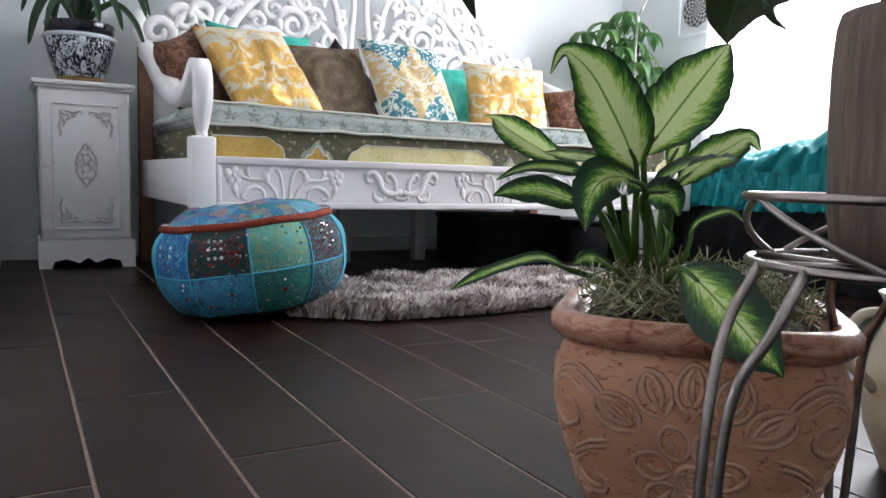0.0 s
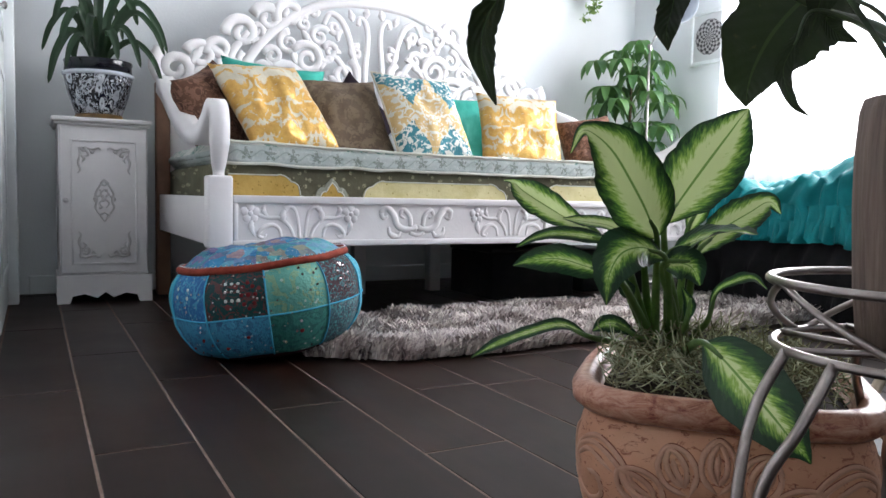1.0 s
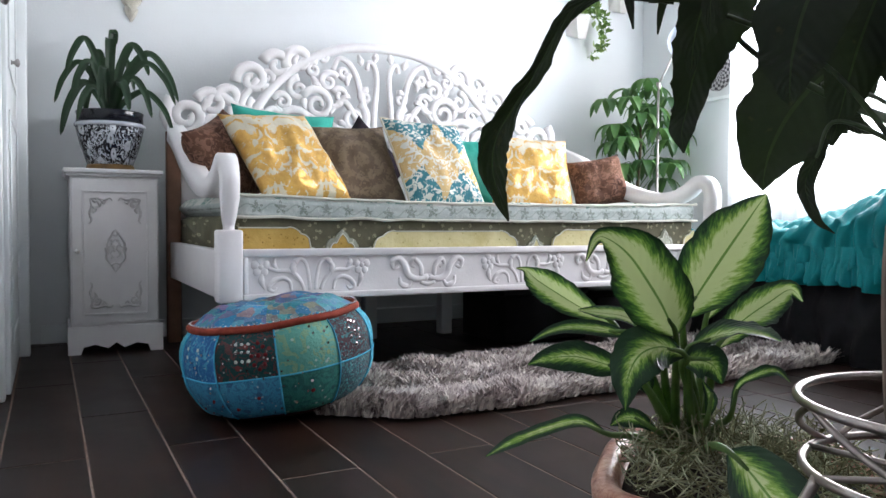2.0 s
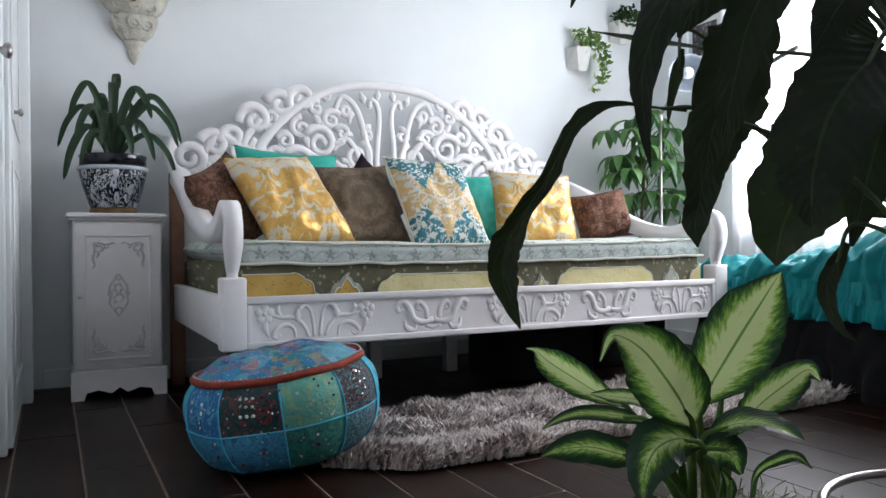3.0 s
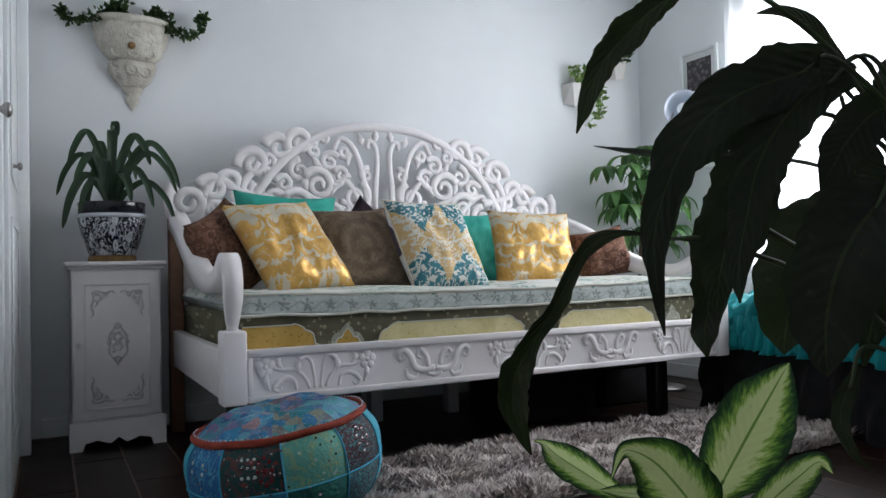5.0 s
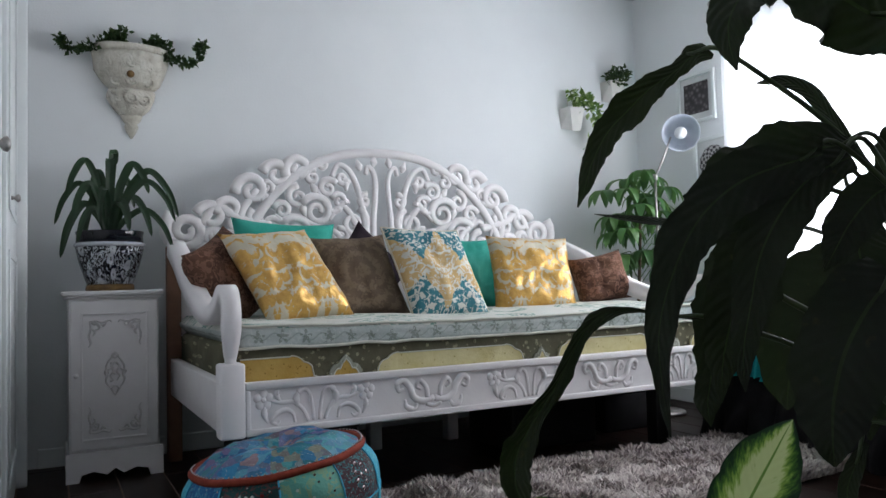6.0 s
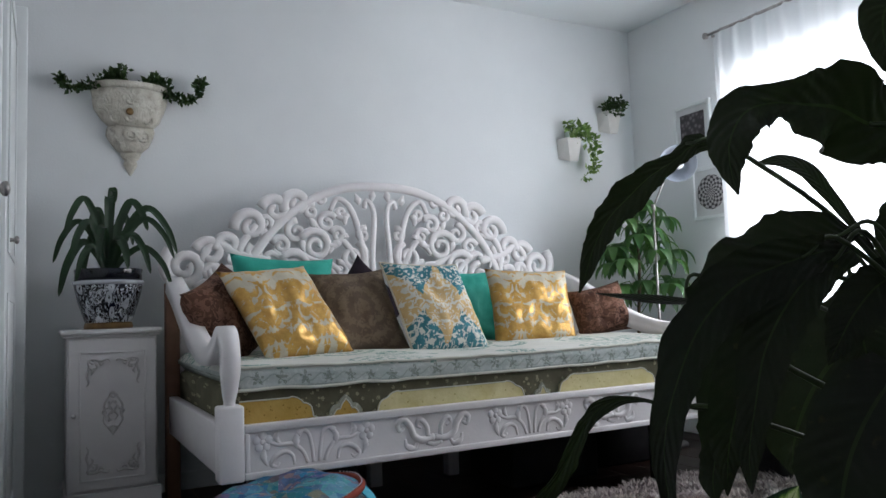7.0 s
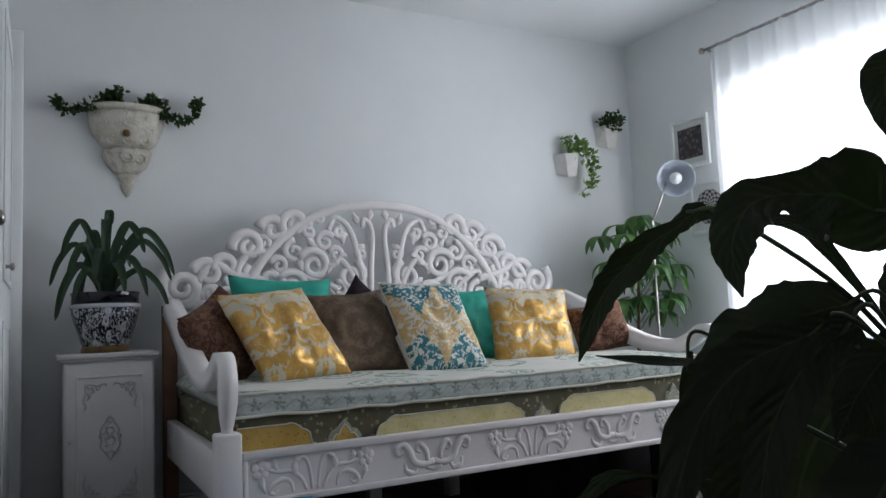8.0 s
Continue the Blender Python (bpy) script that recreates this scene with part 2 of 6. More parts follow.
def closet_door(name, y0, y1, x, label):
    door = tagged(thing(name, label, "door", (x, y0, 0), kind="structure"))
    part("door_panel", box(XW - 0.028, x, y0, y1, 0.012, 2.06, 0.004), TRIM, door)
    for z0, z1 in ((0.16, 0.92), (1.05, 1.95)):
        fr = box(x + 0.001, x + 0.006, y0 + 0.09, y0 + 0.115, z0, z1, 0.002)
        box(x + 0.001, x + 0.006, y1 - 0.115, y1 - 0.09, z0, z1, 0.002, fr)
        box(x + 0.001, x + 0.006, y0 + 0.116, y1 - 0.116, z0, z0 + 0.025, 0.002, fr)
        box(x + 0.001, x + 0.006, y0 + 0.116, y1 - 0.116, z1 - 0.025, z1, 0.002, fr)
        part("moulding", fr, TRIM, door)
    return door


far_door = closet_door("door_1", 3.24, 4.04, 0.828, "white painted panelled closet door beside the cabinet")
near_door = closet_door("door_2", 2.35, 3.18, 0.796, "white painted panelled closet door with a round knob")
structure("trim", box(XW - 0.028, 0.866, 4.045, 4.135, 0, 2.14, 0.006), TRIM, "white painted closet door casing", "trim", True)
structure("trim", box(XW - 0.028, 0.814, 3.185, 3.235, 0, 2.14, 0.006), TRIM, "white painted post between closet doors", "trim", True)

# window dressing
SHEER = Mat("sheer_voile", 0.9, spec=0.1)
SHEER.colour(SHEER.ramp(SHEER.noise(3), (0.3, srgb("eef2f4")), (0.7, srgb("f6f8fa"))))
SHEER.bump(SHEER.noise(900, 2), 0.1, 0.001)
SHEER.passing((0.9, 0.94, 0.97, 1), 0.62)
tp = SHEER.n("ShaderNodeBsdfTransparent")
mx = SHEER.n("ShaderNodeMixShader", Fac=0.30)
last = SHEER.t.nodes["Material Output"].inputs[0].links[0].from_socket
SHEER.t.links.new(last, mx.inputs[1])
SHEER.t.links.new(tp.outputs[0], mx.inputs[2])
SHEER.t.links.new(mx.outputs[0], SHEER.t.nodes["Material Output"].inputs[0])
CHROME = Mat("brushed_steel", 0.28, 1.0)
CHROME.colour(CHROME.ramp(CHROME.noise(40), (0.3, srgb("8e8a88")), (0.7, srgb("b4b0ae"))))
CHROME.bump(CHROME.noise(300), 0.08, 0.001)
CHROME = CHROME.m

rod = thing("curtain_rod", "thin grey metal curtain rod with round finial", "curtain rod", (XE - 0.09, 3.63, 2.375))
part("pole", sweep([Vector((XE - 0.09, 3.62 - 0.1 * i, 2.375)) for i in range(28)], 0.009, 10), CHROME, rod)
part("finial", lathe([(0.001, -0.02), (0.014, -0.016), (0.019, 0), (0.014, 0.016), (0.001, 0.02)], 16, (XE - 0.09, 3.635, 2.375)), CHROME, rod)
part("bracket", box(XE - 0.095, XE - 0.002, 3.575, 3.59, 2.35, 2.366, 0.003), CHROME, rod)

bm = bmesh.new()
rows = []
for j in range(26):
    z = 2.385 - j * (2.385 - 0.45) / 25
    row = []
    for i in range(221):
        y = 3.585 - i * 2.30 / 220
        amp = 0.010 + 0.014 * min(1, j / 8)
        row.append(bm.verts.new((XE - 0.085 + amp * math.sin(i * 0.62 + 1.6 * noise.noise((i * 0.05, 0.3, j * 0.02))) + 0.008 * noise.noise((i * 0.12, j * 0.1, 5)), y, z + (0.006 * math.sin(i * 1.3) if j == 0 else 0))))
    rows.append(row)
for a, b in zip(rows, rows[1:]):
    for i in range(220):
        bm.faces.new((a[i], a[i + 1], b[i + 1], b[i]))
tagged(part("curtain", bm, SHEER.m, at=(XE - 0.085, 2.4, 2.38)), "sheer white voile curtain gathered on the rod", "curtain")

# ---- carved daybed ----
bed = thing("daybed", "white painted carved wooden daybed with scrolled back", "daybed", (2.55, 3.6, 0))
X0, X1, YF, YB = 1.418, 3.682, 2.985, 4.20


def carving_sprig(cx, half, z0):
    """Two flowers bending away from a pair of stems."""
    bm = bmesh.new()
    y = YF + 0.016
    for s in (-1, 1):
        def w(u, v):
            return Vector((cx + s * u * half, y, z0 + v))
        stem = smooth_line([w(0.05, -0.056), w(0.07, -0.01), w(0.12, 0.036), w(0.22, 0.052), w(0.31, 0.040)], 5)
        sweep(stem, taper(len(stem), 0.0070, 0.0070, 0.0120), 6, bm)
        bud = smooth_line([w(0.24, 0.052), w(0.33, 0.030), w(0.33, 0.005), w(0.27, -0.008)], 4)
        sweep(bud, taper(len(bud), 0.0060, 0.0135, 0.0035), 6, bm)
        vine = smooth_line([w(0.14, -0.056), w(0.22, -0.018), w(0.38, 0.010), w(0.58, 0.012), w(0.72, 0.020), w(0.84, 0.034)], 5)
        sweep(vine, taper(len(vine), 0.0070, 0.0085, 0.0055), 6, bm)
        loop = smooth_line([w(0.36, -0.056), w(0.40, -0.024), w(0.52, -0.012), w(0.66, -0.022), w(0.74, -0.045), w(0.66, -0.056), w(0.60, -0.044)], 5)
        sweep(loop, taper(len(loop), 0.0055, 0.0105, 0.0040), 6, bm)
        tip = smooth_line([w(0.58, 0.012), w(0.66, 0.038), w(0.62, 0.056)], 4)
        sweep(tip, taper(len(tip), 0.0045, 0.0110, 0.0030), 6, bm)
        c = w(0.87, 0.026)
        for k in range(5):
            a = k * 2 * math.pi / 5 + 0.3
            bmesh.ops.create_uvsphere(bm, u_segments=8, v_segments=5, radius=0.0165, matrix=Matrix.LocRotScale(c + Vector((0.019 * math.cos(a), 0, 0.019 * math.sin(a))), None, (1, 0.55, 1)))
        bmesh.ops.create_uvsphere(bm, u_segments=8, v_segments=5, radius=0.009, matrix=Matrix.LocRotScale(c + Vector((0, -0.006, 0)), None, (1, 0.8, 1)))
        hang = smooth_line([w(0.84, 0.01), w(0.86, -0.02), w(0.80, -0.05)], 4)
        sweep(hang, taper(len(hang), 0.0055, 0.0125, 0.0035), 6, bm)
    return bm


def carving_scroll(cx, half, z0):
    bm = bmesh.new()
    y = YF + 0.016
    for s in (-1, 1):
        def w(u, v):
            return Vector((cx + s * u * half, y, z0 + v))
        a = smooth_line([w(0.0, -0.022), w(0.30, -0.03), w(0.52, -0.012), w(0.62, 0.025), w(0.78, 0.048), w(0.93, 0.035), w(0.88, 0.012), w(0.76, 0.018)], 5)
        sweep(a, taper(len(a), 0.0130, 0.0143, 0.0065), 6, bm)
        b = smooth_line([w(0.16, -0.02), w(0.20, 0.02), w(0.36, 0.044), w(0.44, 0.024), w(0.32, 0.012)], 5)
        sweep(b, taper(len(b), 0.0104, 0.0104, 0.0052), 6, bm)
        c = smooth_line([w(0.40, -0.03), w(0.52, -0.055), w(0.70, -0.045), w(0.74, -0.02)], 5)
        sweep(c, taper(len(c), 0.0052, 0.0130, 0.0052), 6, bm)
    sweep(smooth_line([Vector((cx - 0.03, y, z0 - 0.04)), Vector((cx, y, z0 - 0.05)), Vector((cx + 0.03, y, z0 - 0.04))], 4), 0.009, 6, bm)
    return bm


rail = part("front_rail", box(1.498, 3.602, YF + 0.014, YF + 0.045, 0.302, 0.470), WHITE, bed, smooth=False)
part("rail_moulding", box(1.498, 3.602, YF + 0.001, YF + 0.0135, 0.446, 0.472, 0.004), WHITE, rail)
part("rail_moulding", box(1.498, 3.602, YF + 0.001, YF + 0.0135, 0.300, 0.322, 0.004), WHITE, rail)
for x in (1.498, 3.586):
    part("rail_moulding", box(x, x + 0.016, YF + 0.001, YF + 0.0135, 0.3225, 0.4455, 0.004), WHITE, rail)
for cx, half, kind in ((1.735, 0.205, 0), (2.175, 0.155, 1), (2.60, 0.19, 0), (3.0, 0.15, 1), (3.405, 0.165, 0)):
    part("carving", (carving_scroll if kind else carving_sprig)(cx, half, 0.386), WHITE, rail, "raised carved leaf scroll" if kind else "raised carved flower sprig")
part("back_rail", box(1.498, 3.602, YB - 0.03, YB + 0.02, 0.30, 0.47, 0.004), WHITE, bed)
for s, x in ((1, X0), (-1, X1)):
    a, b = sorted((x, x + s * 0.08))
    post = part("front_post", box(a, b, YF, YF + 0.075, 0.296, 0.535, 0.008), WHITE, bed)
    turned = smooth_line([Vector((x + s * 0.04, YF + 0.035, 0.530)), Vector((x + s * 0.04, YF + 0.035, 0.57)), Vector((x + s * 0.04, YF + 0.022, 0.64)), Vector((x + s * 0.04, YF + 0.020, 0.70)), Vector((x + s * 0.04, YF + 0.045, 0.748)), Vector((x + s * 0.04, YF + 0.10, 0.757)), Vector((x + s * 0.04, YF + 0.17, 0.715)),
                          Vector((x + s * 0.04, YF + 0.27, 0.684)), Vector((x + s * 0.04, YF + 0.42, 0.690)), Vector((x + s * 0.04, YF + 0.60, 0.735)), Vector((x + s * 0.04, YF + 0.80, 0.815)), Vector((x + s * 0.04, YF + 1.0, 0.905)), Vector((x + s * 0.04, YB - 0.03, 0.97))], 6)
    rad = [0.030 + 0.022 * min(1, max(0, i - 3) / 9) + (0.016 * min(1, max(0, i - 30) / 30)) for i in range(len(turned))]
    arm = sweep(turned, rad, 4, flat=(0.80, 0.74), up=(1, 0, 0.001))
    bmesh.ops.bevel(arm, geom=arm.edges[:], offset=0.006, segments=2, affect="EDGES", clamp_overlap=True)
    part("armrest", arm, WHITE, bed, "S-curved white armrest")
    a, b = sorted((x + s * 0.016, x + s * 0.056))
    part("side_rail", box(a, b, YF + 0.0755, YB - 0.035, 0.302, 0.466, 0.005), WHITE, bed)
    a, b = sorted((x + s * 0.005, x + s * 0.065))
    part("back_post", box(a, b, YB - 0.034, YB + 0.03, 0, 0.98, 0.006), BROWN_WOOD, bed, "unpainted brown rear post")
for x in (2.31, 2.722, 3.36):
    part("leg", box(x - 0.03, x + 0.03, 3.87, 3.93, 0, 0.30, 0.004), WHITE, bed)
# front legs in black: the shade under the daybed is put into their colour
for x in (1.60, 3.47):
    part("leg", box(x - 0.035, x + 0.035, 3.20, 3.27, 0, 0.30, 0.004), BLACK, bed, "front leg coloured black for the shade under the daybed")
part("slat_base", box(1.46, 3.64, 3.035, YB - 0.035, 0.335, 0.375), BROWN_WOOD, bed, smooth=False)

# openwork back: scrolls under one arch
CXB, YBK = 2.515, YB + 0.02
back = part("back_panel", box(X0 + 0.07, X1 - 0.07, YBK - 0.012, YBK + 0.012, 0.47, 0.80, 0.004), WHITE, bed)


def ornament(pts, rad, name="scroll", depth=1.3):
    rad = [r * 1.04 for r in rad] if isinstance(rad, list) else rad
    bm = sweep(pts, rad, 8, flat=(1.22, 0.85), up=(0, 1, 0.001))
    part(name, bm, WHITE, back)


ARCH = [(0.20, 1.462), (0.36, 1.405), (0.50, 1.315), (0.62, 1.19), (0.72, 1.02), (0.76, 0.86)]
ornament(smooth_line([(CXB - u, YBK, z) for u, z in ARCH[::-1]] + [(CXB, YBK, 1.478)] + [(CXB + u, YBK, z) for u, z in ARCH], 8), 0.020, "arch")
for s in (-1, 1):
    def w(u, z, dy=0.0):
        return Vector((CXB + s * u, YBK + dy, z))

    def vol(u, z, r, turns, start, sense, rad=0.020, inner=0.2, n=24, dy=0.0):
        pts = [Vector((CXB + s * (p.x), YBK + dy, p.z)) for p in spiral(u, z, r, turns, start, sense, n=n, inner=inner)]
        ornament(pts, taper(n, rad, rad * 0.55))

    vol(0.455, 1.372, 0.075, 1.3, -0.6, 1, 0.022)
    vol(0.565, 1.335, 0.075, 1.2, 0.2, 1, 0.022)
    vol(0.69, 1.255, 0.085, 1.3, -0.2, 1, 0.022)
    vol(0.80, 1.16, 0.062, 1.2, -0.4, 1, 0.020)
    vol(0.885, 1.125, 0.07, 1.25, 0.2, 1, 0.020)
    vol(1.00, 1.055, 0.105, 1.75, 0.9, -1, 0.024)
    for q in ((0.60, 1.08, 0.86, 1.17, 0.93, 1.08), (0.70, 0.95, 0.74, 1.15, 0.66, 1.26), (0.74, 0.92, 0.88, 1.06, 0.98, 0.97), (0.80, 0.86, 0.96, 0.93, 1.06, 0.90)):
        line = smooth_line([w(q[0], q[1]), w((q[0] + q[2]) / 2 + 0.02, (q[1] + q[3]) / 2 - 0.01), w(q[2], q[3]), w(q[4], q[5])], 6)
        ornament(line, taper(len(line), 0.020, 0.014))
    # inside the arch
    line = smooth_line([w(0.045, 0.82), w(0.05, 1.10), w(0.035, 1.30), w(0.05, 1.38), w(0.08, 1.40), w(0.09, 1.36)], 6)
    ornament(line, taper(len(line), 0.014, 0.010))
    line = smooth_line([w(0.085, 1.02), w(0.12, 1.22), w(0.17, 1.36), w(0.24, 1.405), w(0.28, 1.34)], 6)
    ornament(line, taper(len(line), 0.016, 0.010))
    vol(0.16, 1.10, 0.085, 1.5, 1.9, 1, 0.017)
    vol(0.36, 1.16, 0.09, 1.5, 0.4, 1, 0.018)
    vol(0.30, 1.28, 0.055, 1.3, 2.6, -1, 0.015)
    vol(0.46, 1.23, 0.06, 1.3, 1.6, -1, 0.015)
    vol(0.31, 1.00, 0.075, 1.4, 2.8, -1, 0.016)
    vol(0.47, 1.05, 0.09, 1.5, 0.5, 1, 0.018)
    vol(0.60, 1.00, 0.07, 1.3, 1.5, 1, 0.017)
    vol(0.15, 0.92, 0.08, 1.4, 2.0, -1, 0.017)
    vol(0.45, 0.90, 0.08, 1.4, 1.2, 1, 0.017)
    vol(0.62, 0.86, 0.07, 1.4, 0.5, -1, 0.017)
    vol(0.90, 0.92, 0.07, 1.4, 0.5, 1, 0.018)
    vol(0.80, 1.00, 0.055, 1.3, 2.5, -1, 0.016)
    for u, z, r, st, sn in ((0.24, 1.215, 0.045, 0.3, 1), (0.38, 1.335, 0.042, 2.0, -1), (0.22, 1.335, 0.035, 3.3, 1), (0.54, 1.16, 0.05, 0.2, 1), (0.23, 1.035, 0.045, 1.1, 1), (0.39, 0.965, 0.045, 0.2, -1), (0.55, 0.94, 0.045, 2.4, 1), (0.67, 1.12, 0.045, 1.2, -1), (0.62, 1.20, 0.035, 0.4, 1),
                            (0.77, 1.10, 0.045, 3.0, 1), (0.62, 1.275, 0.04, 4.0, -1), (0.86, 1.04, 0.042, 4.0, 1), (0.72, 0.96, 0.042, 5.0, 1), (0.82, 0.90, 0.045, 2.0, -1), (0.33, 1.40, 0.03, 0.5, 1), (0.10, 1.22, 0.04, 2.0, -1), (0.07, 0.99, 0.04, 0.5, 1)):
        vol(u, z, r, 1.25, st, sn, 0.0145, n=16)
    # leaf sprays on the scrolls
    for u, z, a, ln in ((0.28, 1.14, 2.2, 0.09), (0.42, 1.13, 1.0, 0.09), (0.35, 1.25, 0.6, 0.08), (0.20, 1.27, 1.2, 0.08), (0.52, 1.09, 0.4, 0.08), (0.15, 1.01, 1.8, 0.08), (0.26, 0.94, 0.7, 0.09), (0.51, 0.98, 2.2, 0.08), (0.67, 1.04, 1.0, 0.08), (0.90, 1.00, 0.8, 0.08), (0.05, 1.40, 1.4, 0.06), (0.12, 1.38, 0.9, 0.06)):
        line = smooth_line([w(u, z), w(u + 0.5 * ln * math.cos(a) - 0.012, z + 0.5 * ln * math.sin(a)), w(u + ln * math.cos(a + 0.35), z + ln * math.sin(a + 0.35))], 5)
        ornament(line, taper(len(line), 0.006, 0.017, 0.004), "carved_leaf")
    for q in ((0.10, 0.85, 0.22, 1.19, 0.30, 1.12), (0.22, 0.90, 0.40, 1.10, 0.52, 1.14), (0.20, 1.20, 0.28, 1.16, 0.36, 1.27), (0.38, 0.83, 0.58, 1.12, 0.64, 1.08)):
        line = smooth_line([w(q[0], q[1]), w((q[0] + q[2]) / 2 - 0.03, (q[1] + q[3]) / 2 + 0.03), w(q[2], q[3]), w(q[4], q[5])], 6)
        ornament(line, taper(len(line), 0.017, 0.011))

# ---- mattress with its quilted cover ----
COVER_TOP = Mat("cover_top", 0.9, spec=0.15)
d = COVER_TOP.voro(3.2)
ring = COVER_TOP.math("SINE", COVER_TOP.math("MULTIPLY", d, 42.0))
lace = COVER_TOP.noise(55, 3)
f = COVER_TOP.math("MULTIPLY", COVER_TOP.math("GREATER_THAN", ring, 0.1), COVER_TOP.math("GREATER_THAN", lace, 0.47))
f = COVER_TOP.math("MULTIPLY", f, COVER_TOP.math("LESS_THAN", d, 0.55))
COVER_TOP.colour(COVER_TOP.mix(f, COVER_TOP.ramp(COVER_TOP.noise(8), (0.3, srgb("cfd2cc")), (0.7, srgb("dcdcd6"))), srgb("86a39a")))
COVER_TOP = COVER_TOP.bump(COVER_TOP.noise(60), 0.25, 0.004).m


def band_material(name, ground_a, ground_b, motif, scale=14, size=0.18):
    m = Mat(name, 0.9, spec=0.15)
    ground = m.ramp(m.noise(12, 5), (0.3, srgb(ground_a)), (0.7, srgb(ground_b)))
    v = m.voro(scale, m.scaled(1, 0.15, 1.0))
    blot = m.math("MULTIPLY", m.math("LESS_THAN", v, size * 2), m.math("GREATER_THAN", m.noise(130, 2), 0.46))
    m.colour(m.mix(m.math("MULTIPLY", blot, 0.85), ground, srgb(motif)))
    return m.bump(m.noise(70, 4), 0.35, 0.005).m


m = Mat("cover_band", 0.9, spec=0.15)
bx, by, bz = m.xyz()
wob = m.math("MULTIPLY", m.math("SUBTRACT", m.noise(3.0, 2), 0.5), 0.05)
cu = m.math("DIVIDE", m.math("SUBTRACT", m.math("FRACT", m.math("MULTIPLY", m.math("ADD", bx, wob), 12.0)), 0.5), 12.0)
cv = m.math("ADD", m.math("SUBTRACT", bz, 0.222), wob)
rr = m.math("SQRT", m.math("ADD", m.math("POWER", cu, 2.0), m.math("POWER", m.math("MULTIPLY", cv, 0.85), 2.0)))
ray = m.math("COSINE", m.math("MULTIPLY", m.math("ARCTAN2", cu, cv), 5.0))
lim = m.math("ADD", 0.0165, m.math("MULTIPLY", ray, 0.0065))
blot = m.math("MULTIPLY", m.math("LESS_THAN", rr, lim), m.math("GREATER_THAN", m.noise(120, 2), 0.45))
vine = m.math("LESS_THAN", m.math("ABSOLUTE", m.math("SUBTRACT", cv, m.math("MULTIPLY", m.math("SINE", m.math("MULTIPLY", bx, 75.4)), 0.012))), 0.0028)
ground = m.ramp(m.noise(9, 5), (0.3, srgb("a9b3b0")), (0.7, srgb("c3cac8")))
ground = m.mix(m.math("MULTIPLY", m.math("GREATER_THAN", m.noise(48, 3, 0.6, None, 1.2), 0.56), 0.45), ground, srgb("d2d6d2"))
ground = m.mix(m.math("MULTIPLY", vine, 0.4), ground, srgb("76877a"))
m.colour(m.mix(m.math("MULTIPLY", blot, 0.55), ground, srgb("5c6556")))
COVER_BAND = m.bump(m.noise(45, 4), 0.35, 0.006).m
COVER_OLIVE = band_material("cover_olive", "5c5a4a", "706d5a", "a8a489", 34, 0.13)
COVER_GOLD = band_material("cover_gold", "b2924a", "c6a660", "8f7238", 60, 0.1)
COVER_CREAM = band_material("cover_cream", "c3b884", "d8d0a4", "a3975c", 45, 0.08)
COVER_LACE = band_material("cover_lace", "96988c", "aeb0a2", "cfcfc2", 70, 0.12)
COVER_EDGE = cloth("cover_edge", "c4c4b8", "d6d6cc")

mattress = thing("mattress", "thick mattress in a quilted floral cover", "mattress", (2.5, 3.6, 0.38))


def soft_slab(x0, x1, y0, y1, z0, z1, r, wob, seed, nx=70, nz=10, top=0.02):
    """A cushion with rounded edges and an uneven, sagging top."""
    bm = bmesh.new()
    ring_n = 18
    prof = []
    for k in range(ring_n + 1):
        a = math.pi * k / ring_n - math.pi / 2
        prof.append((math.cos(a), math.sin(a)))
    rows = []
    ny = 22
    def height(x, y):
        return wob * noise.noise((x * 2.1 + seed, y * 2.3, seed)) + 0.4 * wob * noise.noise((x * 7 + seed, y * 7, 3.1))
    for i in range(nx + 1):
        x = x0 + (x1 - x0) * i / nx
        e = min(1.0, min(x - x0, x1 - x) / r)
        inset = r * (1 - math.sqrt(max(0, 1 - (1 - e) ** 2)))
        row = []
        pts = [(y1, z0 + inset), (y1, z1 - inset)]
        for j in range(1, ny):
            pts.append((y1 + (y0 + r - y1) * j / ny, z1 - inset + (height(x, y1 + (y0 - y1) * j / ny) + top * math.sin(math.pi * j / ny)) * (1 if e >= 1 else e)))
        for k in range(9):
            a = math.pi / 2 * k / 8
            pts.append((y0 + r - r * math.sin(a) + inset * math.sin(a), z1 - inset - r + r * math.cos(a) + height(x, y0) * (1 - k / 8) + 0 * k))
        for k in range(1, 5):
            pts.append((y0 + inset + 0.006 * noise.noise((x * 6, k, seed)), z1 - inset - r + (z0 + inset - z1 + inset + r) * k / 4))
        row = [bm.verts.new((x, p, q)) for p, q in pts]
        rows.append(row)
    for a, b in zip(rows, rows[1:]):
        for k in range(len(a) - 1):
            bm.faces.new((a[k], a[k + 1], b[k + 1], b[k]))
        bm.faces.new((a[-1], a[0], b[0], b[-1]))
    bm.faces.new(rows[0])
    bm.faces.new(rows[-1][::-1])
    return bm


low = part("lower_layer", soft_slab(1.478, 3.575, 3.045, 4.14, 0.376, 0.588, 0.02, 0.002, 2.0, top=0.0), COVER_OLIVE, mattress, "olive printed lower border")
up = soft_slab(1.472, 3.58, 3.030, 4.15, 0.585, 0.668, 0.035, 0.012, 5.0, top=0.006)


def sag(x, z):
    """The layer gives way in the middle, more at its top than at its foot."""
    u = min(1.0, max(0.0, (x - 1.472) / 2.108))
    return -(0.008 + 0.020 * math.sin(math.pi * u) ** 0.8) * (0.45 + 0.55 * min(1.0, max(0.0, (z - 0.585) / 0.08)))


for v in up.verts:
    v.co.z += sag(v.co.x, v.co.z)

